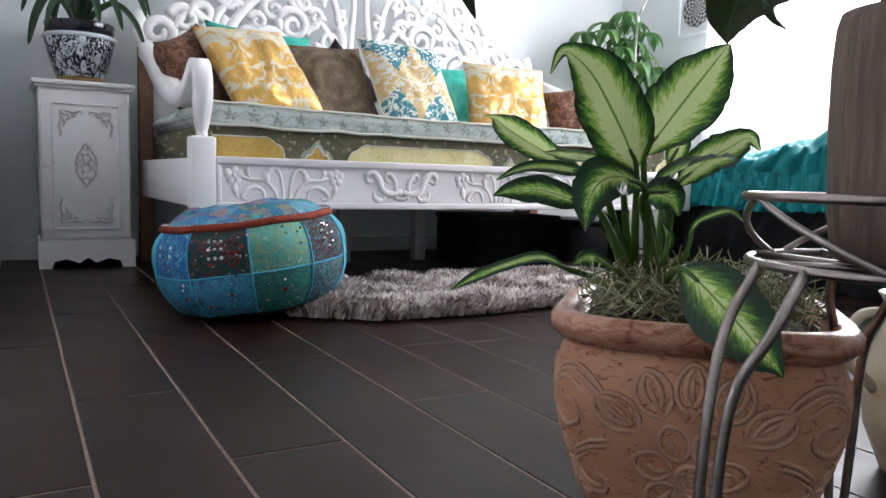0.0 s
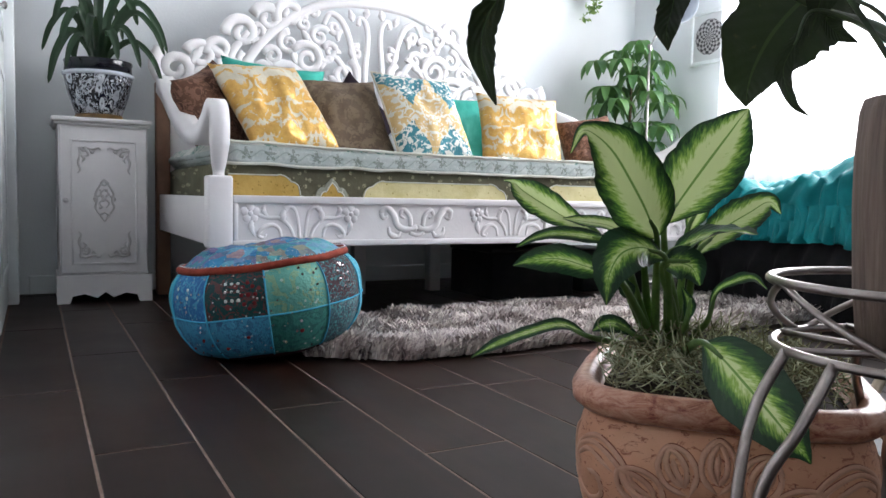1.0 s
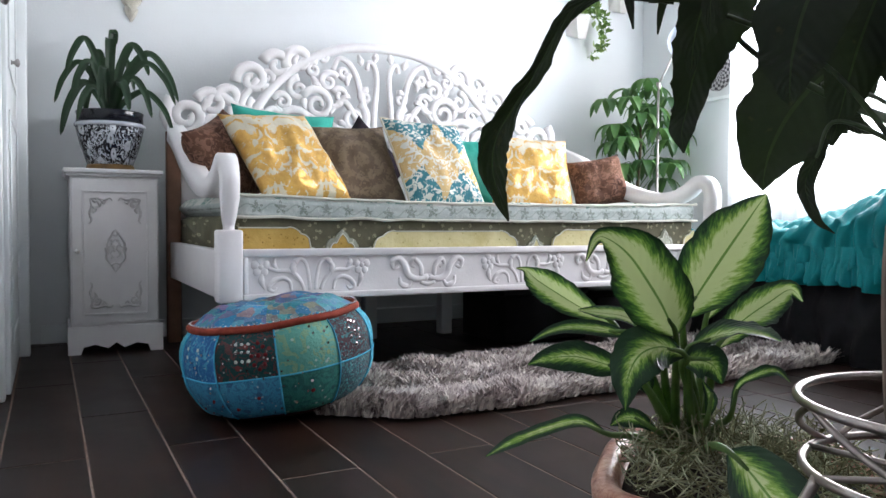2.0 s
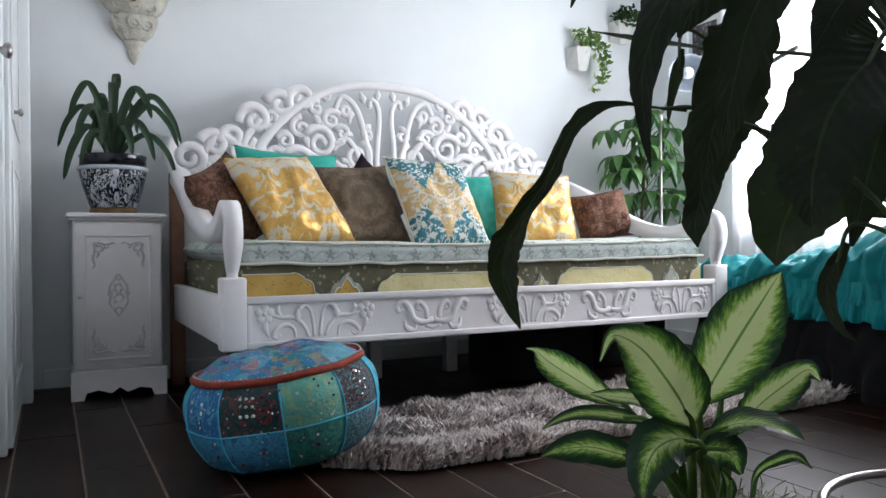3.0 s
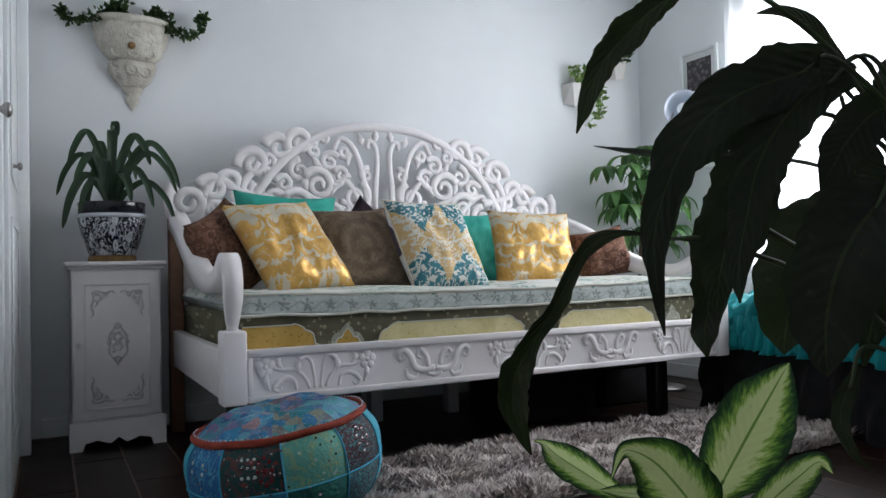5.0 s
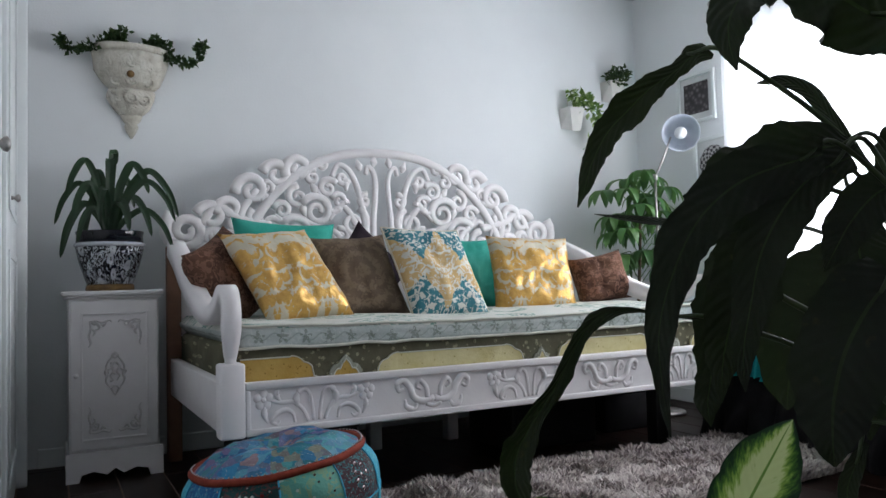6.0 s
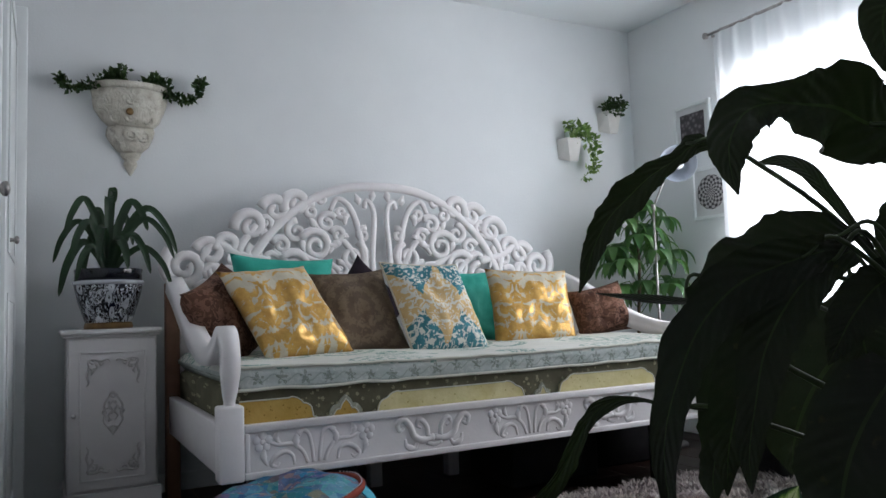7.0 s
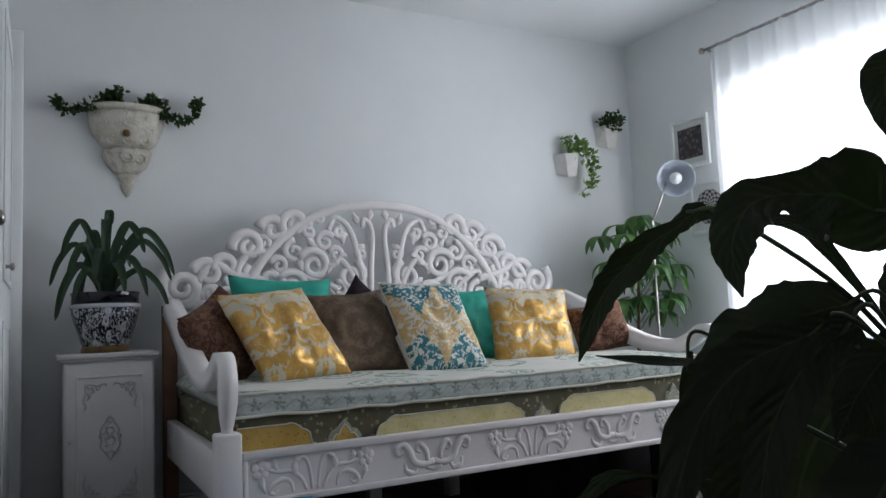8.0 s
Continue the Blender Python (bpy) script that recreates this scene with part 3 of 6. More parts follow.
upper = part("upper_layer", up, [COVER_BAND, COVER_TOP], mattress, "pale quilted top layer with medallions")
for p in upper.data.polygons:
    if p.normal.z > 0.55:
        p.material_index = 1
for z, dy in ((0.662, 0.004), (0.583, 0.006)):
    pts = [Vector((1.48 + 2.09 * i / 60, 3.030 - dy + (0.004 if z < 0.6 else 0.006), z + 0.006 * noise.noise((i * 0.35, z * 9, 1)))) for i in range(61)]
    part("piping", sweep([p + Vector((0, 0, sag(p.x, p.z))) for p in pts], 0.0055, 6), COVER_EDGE, mattress)


def scallop(x0, x1, z0, z1, mat, name, ends=(1, 1), pointed=False, border=0.0):
    """A panel of the print with stepped, lobed ends, or a pointed medallion."""
    def top(x):
        h, best = z1 - z0, 0.0
        if pointed:
            c, half = (x0 + x1) / 2, (x1 - x0) / 2
            for cx, cz, r in ((0, 0.60, 0.36), (-0.42, 0.42, 0.34), (0.42, 0.42, 0.34), (-0.72, 0.15, 0.28), (0.72, 0.15, 0.28)):
                d = (x - c) / half - cx
                if abs(d) < r:
                    best = max(best, cz + math.sqrt(r * r - d * d))
            return z0 + h * max(0.06, best + 0.05 * max(0.0, 1 - abs(x - c) / (0.12 * half)))
        e = min((x - x0) / max(ends[0], 1e-6) if ends[0] else 9, (x1 - x) / max(ends[1], 1e-6) if ends[1] else 9)
        for ex, ez, r in ((0.026, 0.30, 0.026), (0.062, 0.62, 0.034), (0.110, 0.78, 0.050)):
            if abs(e - ex) < r:
                best = max(best, ez + 0.24 * math.sqrt(1 - ((e - ex) / r) ** 2))
        return z0 + h * (1.0 if e > 0.11 else max(best, 0.05))

    def outline(grow, y):
        n = max(40, int((x1 - x0) / 0.008))
        xs = [x0 + (x1 - x0) * i / n for i in range(n + 1)]
        c = (x0 + x1) / 2
        return [(c + (x - c) * (1 + 2 * grow / (x1 - x0)), y, top(x) + grow) for x in xs]

    def panel(pts, y, rear_y, mat, name):
        bm = bmesh.new()
        low = [bm.verts.new((x, y, z0)) for x, _, z in pts]
        high = [bm.verts.new((x, y + 0.0012 * math.sin(x * 40), z)) for x, _, z in pts]
        rear = [bm.verts.new((x, rear_y, z)) for x, _, z in pts]
        for i in range(len(pts) - 1):
            bm.faces.new((low[i], low[i + 1], high[i + 1], high[i]))
            bm.faces.new((high[i], high[i + 1], rear[i + 1], rear[i]))
        part(name, bm, mat, mattress, smooth=False)

    if border:
        panel(outline(border, 0), 3.0385, 3.0460, COVER_LACE, "panel_border")
    pts = outline(0.0, 0)
    panel(pts, 3.0355, 3.0460, mat, name)
    part("scallop_edge", sweep([Vector((x, 3.0350, z)) for x, _, z in pts], 0.0026, 5), COVER_EDGE, mattress)


scallop(1.492, 1.768, 0.392, 0.542, COVER_GOLD, "gold_panel", (0, 1))
scallop(1.792, 1.922, 0.392, 0.520, COVER_GOLD, "gold_medallion", pointed=True, border=0.016)
scallop(1.950, 2.620, 0.392, 0.530, COVER_CREAM, "cream_panel", (1, 1))
scallop(2.645, 2.725, 0.392, 0.500, COVER_CREAM, "pale_medallion", pointed=True, border=0.014)
scallop(2.740, 3.300, 0.392, 0.535, COVER_CREAM, "cream_panel", (1, 1))
scallop(3.330, 3.440, 0.392, 0.530, COVER_LACE, "pale_medallion", pointed=True, border=0.010)
scallop(3.470, 3.562, 0.392, 0.535, COVER_CREAM, "cream_panel", (1, 0))


# ---- cushions ----
def gold_damask(name):
    m = Mat(name, 0.55)
    x, y, z = m.xyz()
    ax = m.math("ABSOLUTE", m.math("SUBTRACT", m.math("FRACT", m.math("MULTIPLY", x, 4.6)), 0.5))
    v = m.vec(ax, 0.0, m.math("MULTIPLY", z, 4.6))
    fine = m.noise(9.0, 3, 0.6, v, 1.5)
    d = m.math("ADD", m.math("ADD", m.math("MULTIPLY", m.noise(2.6, 2, 0.5, v, 1.8), 0.75), m.math("MULTIPLY", fine, 0.25)), m.math("MULTIPLY", m.math("SINE", m.math("MULTIPLY", z, 29.0)), m.math("MULTIPLY", ax, 0.16)))
    f = m.ramp(d, (0.455, (0, 0, 0, 1)), (0.485, (1, 1, 1, 1)))
    gold = m.ramp(m.noise(30, 3), (0.3, srgb("c0924a")), (0.7, srgb("dcb262")))
    m.colour(m.mix(f, srgb("cdc6b2"), gold))
    m.put(m.b.inputs["Metallic"], m.math("MULTIPLY", f, 0.45))
    m.rough(m.math("SUBTRACT", 0.75, m.math("MULTIPLY", f, 0.42)))
    return m.bump(m.noise(22, 4), 0.5, 0.01).m


def brown_damask(name, a, b, c, ring=0.11):
    m = Mat(name, 0.85, spec=0.2)
    x, y, z = m.xyz()
    r = m.math("SQRT", m.math("ADD", m.math("POWER", x, 2.0), m.math("POWER", z, 2.0)))
    rings = m.math("SINE", m.math("MULTIPLY", r, 95.0))
    f = m.math("MULTIPLY", m.math("GREATER_THAN", m.math("ADD", m.math("MULTIPLY", rings, ring), m.noise(34, 3, 0.6, None, 1.5)), 0.52), 0.6)
    m.colour(m.mix(f, m.ramp(m.noise(9), (0.3, srgb(a)), (0.7, srgb(b))), srgb(c)))
    return m.bump(m.noise(40, 4), 0.45, 0.006).m


def blue_damask(name):
    m = Mat(name, 0.85, spec=0.2)
    x, y, z = m.xyz()
    ax, az = m.math("ABSOLUTE", x), m.math("ABSOLUTE", z)
    fig = m.noise(30, 2, 0.5, m.vec(ax, 0.0, z), 2.0)
    line = m.ramp(fig, (0.515, (0, 0, 0, 1)), (0.545, (1, 1, 1, 1)))
    s = m.math("ADD", m.math("MULTIPLY", ax, 1.15), m.math("MULTIPLY", az, 0.72))
    s = m.math("ADD", s, m.math("MULTIPLY", m.math("SINE", m.math("MULTIPLY", az, 60.0)), 0.008))
    inner = m.math("LESS_THAN", s, 0.135)
    side = m.math("GREATER_THAN", m.math("SUBTRACT", ax, az), 0.06)
    blue = m.ramp(m.noise(9), (0.3, srgb("366f7c")), (0.7, srgb("528e98")))
    sand = m.ramp(m.noise(12), (0.3, srgb("c4a570")), (0.7, srgb("d6bc8c")))
    base = m.mix(m.math("MAXIMUM", inner, side), blue, sand)
    m.colour(m.mix(line, base, srgb("d8d8d0")))
    return m.bump(m.noise(40, 4), 0.35, 0.006).m


GOLD, BROWN_A = gold_damask("gold_damask"), brown_damask("brown_damask", "66584c", "766757", "8d7c69")
BROWN_B, BLUE = brown_damask("mottled_brown", "432e28", "70503f", "8d6a5a", 0.0), blue_damask("blue_damask")
AQUA = cloth("aqua_cloth", "2f9a8a", "46b4a2", 0.55, 5)
PLUM = cloth("plum_cloth", "201820", "2c222c", 0.8, 8)
CREAM = cloth("cream_piping", "cbc4b2", "dcd6c6")


def cushion(w, h, t, at, turn, mat, label, pinch=0.10, piping=False, seed=0.0, slant=0.0):
    bm = bmesh.new()
    n = 22
    grids = []
    for side in (-1, 1):
        g = []
        for i in range(n + 1):
            row = []
            for j in range(n + 1):
                u, v = 2 * i / n - 1, 2 * j / n - 1
                k = (1 - u ** 4) * (1 - v ** 4)
                px = u * w / 2 * (1 - pinch * (1 - v * v) * abs(u) ** 3)
                pz = v * h / 2 * (1 - pinch * (1 - u * u) * abs(v) ** 3)
                px -= slant * pz
                py = side * t / 2 * max(k, 0) ** 0.6
                py += 0.026 * noise.noise((u * 2 + seed, v * 2, side)) * k + 0.013 * noise.noise((u * 6 + seed, v * 6, side)) * k
                edge = i in (0, n) or j in (0, n)
                row.append(grids[0][i][j] if side == 1 and edge else bm.verts.new((px, py, pz)))
            g.append(row)
        grids.append(g)
        for i in range(n):
            for j in range(n):
                bm.faces.new((g[i][j], g[i + 1][j], g[i + 1][j + 1], g[i][j + 1]))
    ob = part("cushion", bm, mat)
    ob.matrix_world = pose(*at, *turn)
    if piping:
        rim = [Vector((u * w / 2 * (1 - pinch * (1 - v * v) * abs(u) ** 3) - slant * v * h / 2 * (1 - pinch * (1 - u * u) * abs(v) ** 3), 0, v * h / 2 * (1 - pinch * (1 - u * u) * abs(v) ** 3)))
               for u, v in [(-1 + i / 10, -1) for i in range(20)] + [(1, -1 + i / 10) for i in range(20)] + [(1 - i / 10, 1) for i in range(20)] + [(-1, 1 - i / 10) for i in range(20)]]
        part("piping", sweep(rim, 0.005, 6, closed=True, up=(0, 1, 0)), CREAM, ob)
    return tagged(ob, label, "cushion", "cushions on the daybed")


cushion(0.50, 0.42, 0.14, (1.925, 4.00, 0.890), (-14, 3, 0), AQUA, "plain aqua green cushion behind a golden one", seed=1)
cushion(0.38, 0.40, 0.14, (2.945, 4.02, 0.825), (-12, 0, 0), AQUA, "plain aqua green cushion leaning on the carved back", seed=2)
cushion(0.38, 0.38, 0.12, (2.350, 4.06, 0.840), (-12, 42, 0), PLUM, "dark plum cushion with one corner showing", seed=3)
cushion(0.38, 0.40, 0.17, (1.60, 3.74, 0.805), (-20, -22, 52), BROWN_B, "mottled brown cushion in the corner of the daybed", seed=4)
cushion(0.385, 0.44, 0.16, (1.815, 3.585, 0.822), (-28, -4, 8), GOLD, "grey cushion with shiny golden damask", 0.08, seed=5, slant=0.24)
cushion(0.385, 0.425, 0.15, (2.180, 3.735, 0.812), (-22, -2, -4), BROWN_A, "brown cushion with an ornamental ring pattern", seed=6, slant=0.16)
cushion(0.385, 0.445, 0.15, (2.505, 3.59, 0.822), (-22, 2, -2), BLUE, "cream, sand and blue damask cushion with pale piping", 0.05, True, seed=7, slant=0.22)
cushion(0.455, 0.42, 0.16, (3.11, 3.705, 0.808), (-20, 2, -10), GOLD, "grey and golden damask cushion leaning on the back", 0.07, seed=8)
cushion(0.31, 0.27, 0.17, (3.51, 3.66, 0.780), (-14, -10, -14), BROWN_B, "mottled brown cushion tilted beside the armrest", seed=9)

# ---- white cabinet ----
cab = thing("cabinet", "narrow white painted cabinet with applied carved ornaments", "cabinet", (1.19, 4.15, 0))
CX0, CX1, CYF, CYB = 1.008, 1.372, 4.010, 4.36
body = box(CX0 + 0.008, CX1 - 0.008, CYF, CYB, 0.115, 0.752, 0.003)
part("body", body, WHITE, cab)
top = box(CX0 - 0.016, CX1 + 0.010, CYF - 0.030, CYB, 0.762, 0.782, 0.006)
box(CX0 - 0.006, CX1 + 0.002, CYF - 0.016, CYB, 0.750, 0.7615, 0.004, top)
part("top", top, WHITE, cab)
bm = bmesh.new()
prof = [(CX0 - 0.004, 0.0), (CX0 - 0.004, 0.118), (CX1 + 0.006, 0.118), (CX1 + 0.006, 0.0), (CX1 - 0.045, 0.0), (CX1 - 0.055, 0.030), (CX1 - 0.10, 0.040), (CX1 - 0.15, 0.022), (1.19, 0.045), (CX0 + 0.15, 0.022), (CX0 + 0.10, 0.040), (CX0 + 0.055, 0.030), (CX0 + 0.045, 0.0)]
f1 = [bm.verts.new((x, CYF - 0.016, z)) for x, z in prof]
f2 = [bm.verts.new((x, CYF + 0.004, z)) for x, z in prof]
bm.faces.new(f1)
bm.faces.new(f2[::-1])
for i in range(len(prof)):
    bm.faces.new((f1[i], f1[(i + 1) % len(prof)], f2[(i + 1) % len(prof)], f2[i]))
for x in (CX0, CX1 - 0.028):
    box(x, x + 0.026, CYF + 0.005, CYB, 0, 0.114, 0.002, bm)
part("plinth", bm, WHITE, cab, "scalloped plinth", smooth=False)
door = part("door", box(CX0 + 0.014, CX1 - 0.014, CYF - 0.012, CYF - 0.001, 0.128, 0.742, 0.003), WHITE, cab)
fr = box(CX0 + 0.052, CX0 + 0.060, CYF - 0.017, CYF - 0.0125, 0.165, 0.690, 0.0015)
box(CX1 - 0.060, CX1 - 0.052, CYF - 0.017, CYF - 0.0125, 0.165, 0.690, 0.0015, fr)
box(CX0 + 0.061, CX1 - 0.061, CYF - 0.017, CYF - 0.0125, 0.682, 0.690, 0.0015, fr)
box(CX0 + 0.061, CX1 - 0.061, CYF - 0.017, CYF - 0.0125, 0.165, 0.173, 0.0015, fr)
part("door_moulding", fr, WHITE, door)
ORN = painted("ornament_paint", "cfcacb", "dcd8d8", 0.5, 20)


def applique(cx, cz, sx, sz, kind):
    bm = bmesh.new()
    y = CYF - 0.014
    rnd = random.Random(int(cx * 1000 + cz * 100))
    if kind == "corner":
        curves = [[(0, 0), (0.025, 0.004), (0.05, -0.004), (0.075, 0.004), (0.085, -0.006)], [(0, 0), (0.004, -0.03), (-0.003, -0.06), (0.004, -0.09), (-0.004, -0.105)], [(0.01, -0.01), (0.03, -0.012), (0.035, -0.03), (0.02, -0.034)], [(0.008, -0.03), (0.02, -0.045), (0.012, -0.06)], [(0.04, 0), (0.05, -0.018), (0.062, -0.01)]]
    else:
        curves = [[(0, 0.085), (0.02, 0.06), (0.035, 0.03), (0.03, 0.0), (0.036, -0.03), (0.018, -0.06), (0, -0.09)], [(0, 0.05), (0.015, 0.03), (0.005, 0.01), (0.018, -0.01), (0.006, -0.03)], [(0.0, 0.09), (0.012, 0.075), (0, 0.062)], [(0.02, 0.02), (0.04, 0.01), (0.03, -0.012)], [(0, -0.05), (0.016, -0.06), (0.006, -0.075)]]
    for s in ((1,) if kind == "corner" else (1, -1)):
        for c in curves:
            line = smooth_line([Vector((cx + sx * s * u, y, cz + sz * v)) for u, v in c], 4)
            sweep(line, taper(len(line), 0.003, 0.0055, 0.002), 5, bm)
    for k in range(8):
        u, v = (rnd.uniform(0, 0.03), -rnd.uniform(0, 0.03)) if kind == "corner" else (rnd.uniform(-0.02, 0.02), rnd.uniform(-0.06, 0.06))
        bmesh.ops.create_uvsphere(bm, u_segments=6, v_segments=4, radius=rnd.uniform(0.004, 0.007), matrix=Matrix.Translation((cx + sx * u, y, cz + sz * v)))
    part("carved_ornament", bm, ORN, door)


for sx, cx in ((1, CX0 + 0.085), (-1, CX1 - 0.085)):
    applique(cx, 0.655, sx, 1, "corner")
    applique(cx, 0.200, sx, -1, "corner")
applique(1.19, 0.435, 1, 1, "middle")
part("knob", lathe([(0.004, 0), (0.006, 0.004), (0.010, 0.010), (0.010, 0.016), (0.004, 0.021), (0.0005, 0.022)], 14), WHITE, door, local=pose(CX0 + 0.034 - 1.19, CYF - 0.012 - 4.15, 0.435, 90, 0, 0))

# ---- porcelain pot with its strap-leaved plant ----
PORC = Mat("blue_white_porcelain", 0.15)
x, y, z = PORC.xyz()
ang = PORC.math("ARCTAN2", y, x)
pv = PORC.vec(PORC.math("MULTIPLY", PORC.math("SINE", PORC.math("MULTIPLY", ang, 4.0)), 0.06), PORC.math("MULTIPLY", ang, 0.13), z)
fig = PORC.voro(13, pv)
vine = PORC.noise(24, 2, 0.5, pv, 2.5)
flower = PORC.math("MULTIPLY", PORC.math("LESS_THAN", fig, 0.34), PORC.math("GREATER_THAN", fig, 0.13))
line = PORC.math("MULTIPLY", PORC.math("GREATER_THAN", vine, 0.50), PORC.math("LESS_THAN", vine, 0.60))
f = PORC.math("MAXIMUM", flower, line)
PORC.colour(PORC.mix(f, PORC.ramp(PORC.noise(8), (0.3, srgb("11131f")), (0.7, srgb("191d30"))), PORC.ramp(PORC.noise(30), (0.3, srgb("a9adb4")), (0.7, srgb("d2d6da")))))
PORC = PORC.m
PORC_DARK = painted("dark_blue_glaze", "10131c", "191c28", 0.18, 12)
PORC_PALE = painted("pale_glaze", "b0b4bc", "c6cad0", 0.2, 12)
FOOT = painted("gilt_foot", "6a4e28", "8a6a38", 0.4, 20)
LEAF_DARK = Mat("strap_leaf", 0.38)
LEAF_DARK.colour(LEAF_DARK.ramp(LEAF_DARK.noise(14), (0.3, srgb("14261a")), (0.7, srgb("24402a"))))
LEAF_DARK.bump(LEAF_DARK.noise(60, 3, 0.5, LEAF_DARK.scaled(3, 3, 0.4)), 0.2, 0.003)
LEAF_DARK = LEAF_DARK.passing((0.06, 0.16, 0.04, 1), 0.25).m
SOIL = painted("soil", "2a211a", "3c3026", 0.95, 40, 0.8)

CPX, CPY, CPZ = 1.185, 4.175, 0.783
pot = thing("porcelain_pot", "dark blue and white porcelain planter with flower pattern", "planter", (CPX, CPY, CPZ))
part("foot", lathe([(0.098, 0.0000), (0.100, 0.0048), (0.098, 0.0192), (0.094, 0.0264)], 40, (CPX, CPY, CPZ)), FOOT, pot)
part("body", lathe([(0.094, 0.0270), (0.106, 0.0600), (0.124, 0.1140), (0.136, 0.1680), (0.140, 0.1896)], 48, (CPX, CPY, CPZ)), PORC, pot)
part("lip_band", lathe([(0.140, 0.1902), (0.146, 0.1944), (0.146, 0.2040), (0.140, 0.2088)], 48, (CPX, CPY, CPZ)), PORC_PALE, pot)
part("rim", lathe([(0.138, 0.2094), (0.136, 0.2400), (0.140, 0.2544), (0.138, 0.2592), (0.126, 0.2568), (0.126, 0.2280), (0.05, 0.2256)], 48, (CPX, CPY, CPZ)), PORC_DARK, pot)
part("soil", lathe([(0.124, 0.2286), (0.06, 0.2352), (0.001, 0.2376)], 24, (CPX, CPY, CPZ)), SOIL, pot)
strap = thing("strap_leaf_plant", "houseplant with dark green arching strap leaves", "plant", (CPX, CPY, CPZ + 0.237))
rnd = random.Random(4)
LEAVES = [(-0.17, -0.02, 0.30, 0.16), (-0.21, 0.03, 0.21, 0.06), (-0.15, -0.10, 0.20, 0.05), (-0.10, 0.02, 0.16, -0.02), (-0.13, -0.12, 0.10, -0.03), (0.02, 0.01, 0.335, 0.33), (0.00, -0.04, 0.30, 0.28), (0.12, -0.02, 0.29, 0.20), (0.22, 0.02, 0.27, 0.10),
          (0.20, -0.06, 0.22, 0.07), (0.12, -0.10, 0.15, 0.00), (0.19, -0.08, 0.10, -0.06), (-0.07, 0.05, 0.26, 0.20), (0.08, 0.05, 0.24, 0.14), (-0.05, -0.12, 0.18, 0.06), (0.05, -0.12, 0.13, 0.02), (-0.19, -0.05, 0.12, -0.09)]
for dx, dy, hz, tz in LEAVES:
    dx, dy, hz, tz = dx * (0.86 if dx < 0 else 1.10), dy, hz * 1.08 + 0.012, tz
    b = Vector((CPX + dx * 0.06, CPY + dy * 0.06, CPZ + 0.232))
    pts = [b, b + Vector((dx * 0.22, dy * 0.22, hz * 0.62)), b + Vector((dx * 0.6, dy * 0.6, hz)), b + Vector((dx * 0.95, dy * 0.95, (hz + tz) / 2 + 0.02)), b + Vector((dx * 1.15, dy * 1.15, tz))]
    if abs(hz - tz) < 0.03:
        pts = pts[:1] + [b + Vector((dx, dy, hz * k)) for k in (0.4, 0.8, 1.0)]
    part("leaf", blade(pts, rnd.uniform(0.030, 0.042), up=(dx * 0.3 + 0.01, -1, 0.6), fold=0.35, shape=0.45, nv=3, widest=0.5), LEAF_DARK, strap)

# ---- ornate wall pocket with ivy ----
GLAZE = Mat("cream_glaze", 0.16)
GLAZE.colour(GLAZE.ramp(GLAZE.noise(16, 5), (0.25, srgb("b9b2a2")), (0.6, srgb("d8d4c8")), (0.8, srgb("e4e0d6"))))
GLAZE = GLAZE.bump(GLAZE.noise(26, 4, 0.6, None, 1.5), 0.7, 0.02).m
GLAZE_PLAIN = painted("cream_plain_glaze", "c9c0ac", "d8d0be", 0.22, 9)
SX, SY = 1.295, YN
pocket = thing("wall_pocket", "glazed cream ornate wall planter tapering to a point", "wall planter", (SX, SY, 1.51))


def half_lathe(profile, seg=24, wob=0.0, seed=0):
    bm = bmesh.new()
    rows = []
    for r, z in profile:
        row = []
        for i in range(seg + 1):
            a = math.pi + math.pi * i / seg
            k = r * (1 + wob * noise.noise((math.cos(a) * 3 + seed, math.sin(a) * 3, z * 14)))
            row.append(bm.verts.new((SX + k * math.cos(a), SY - 0.002 + 0.62 * k * math.sin(a), z)))
        rows.append(row)
    for a, b in zip(rows, rows[1:]):
        for i in range(seg):
            bm.faces.new((a[i], a[i + 1], b[i + 1], b[i]))
        bm.faces.new((a[-1], a[0], b[0], b[-1]))
    bm.faces.new(rows[0])
    bm.faces.new(rows[-1])
    return bm


part("bowl", half_lathe([(0.100, 1.735), (0.132, 1.765), (0.156, 1.82), (0.168, 1.87), (0.172, 1.905)], wob=0.10), GLAZE, pocket)
part("rim", half_lathe([(0.170, 1.9055), (0.186, 1.915), (0.188, 1.932), (0.175, 1.940), (0.15, 1.938)]), GLAZE, pocket)
part("neck", half_lathe([(0.05, 1.615), (0.082, 1.645), (0.106, 1.69), (0.108, 1.72), (0.100, 1.7345)], wob=0.22, seed=3), GLAZE, pocket)
part("drop", half_lathe([(0.004, 1.505), (0.022, 1.535), (0.032, 1.56), (0.026, 1.575), (0.04, 1.59), (0.05, 1.6145)], wob=0.08, seed=5), GLAZE, pocket)
for s in (-1, 0, 1):
    for k in range(3):
        a = -math.pi / 2 + s * 0.75
        r, z = (0.135, 0.112, 0.086)[k], (1.85, 1.77, 1.69)[k]
        c = Vector((SX + r * math.cos(a), SY - 0.004 + 0.62 * r * math.sin(a), z))
        pts = [Vector((c.x + q.x, c.y - 0.008, c.z + q.z)) for q in spiral(0, 0, 0.034, 1.4, 0.6 + k, 1 if s >= 0 else -1, n=18)]
        part("relief_scroll", sweep(pts, taper(18, 0.010, 0.005), 6), GLAZE, pocket)
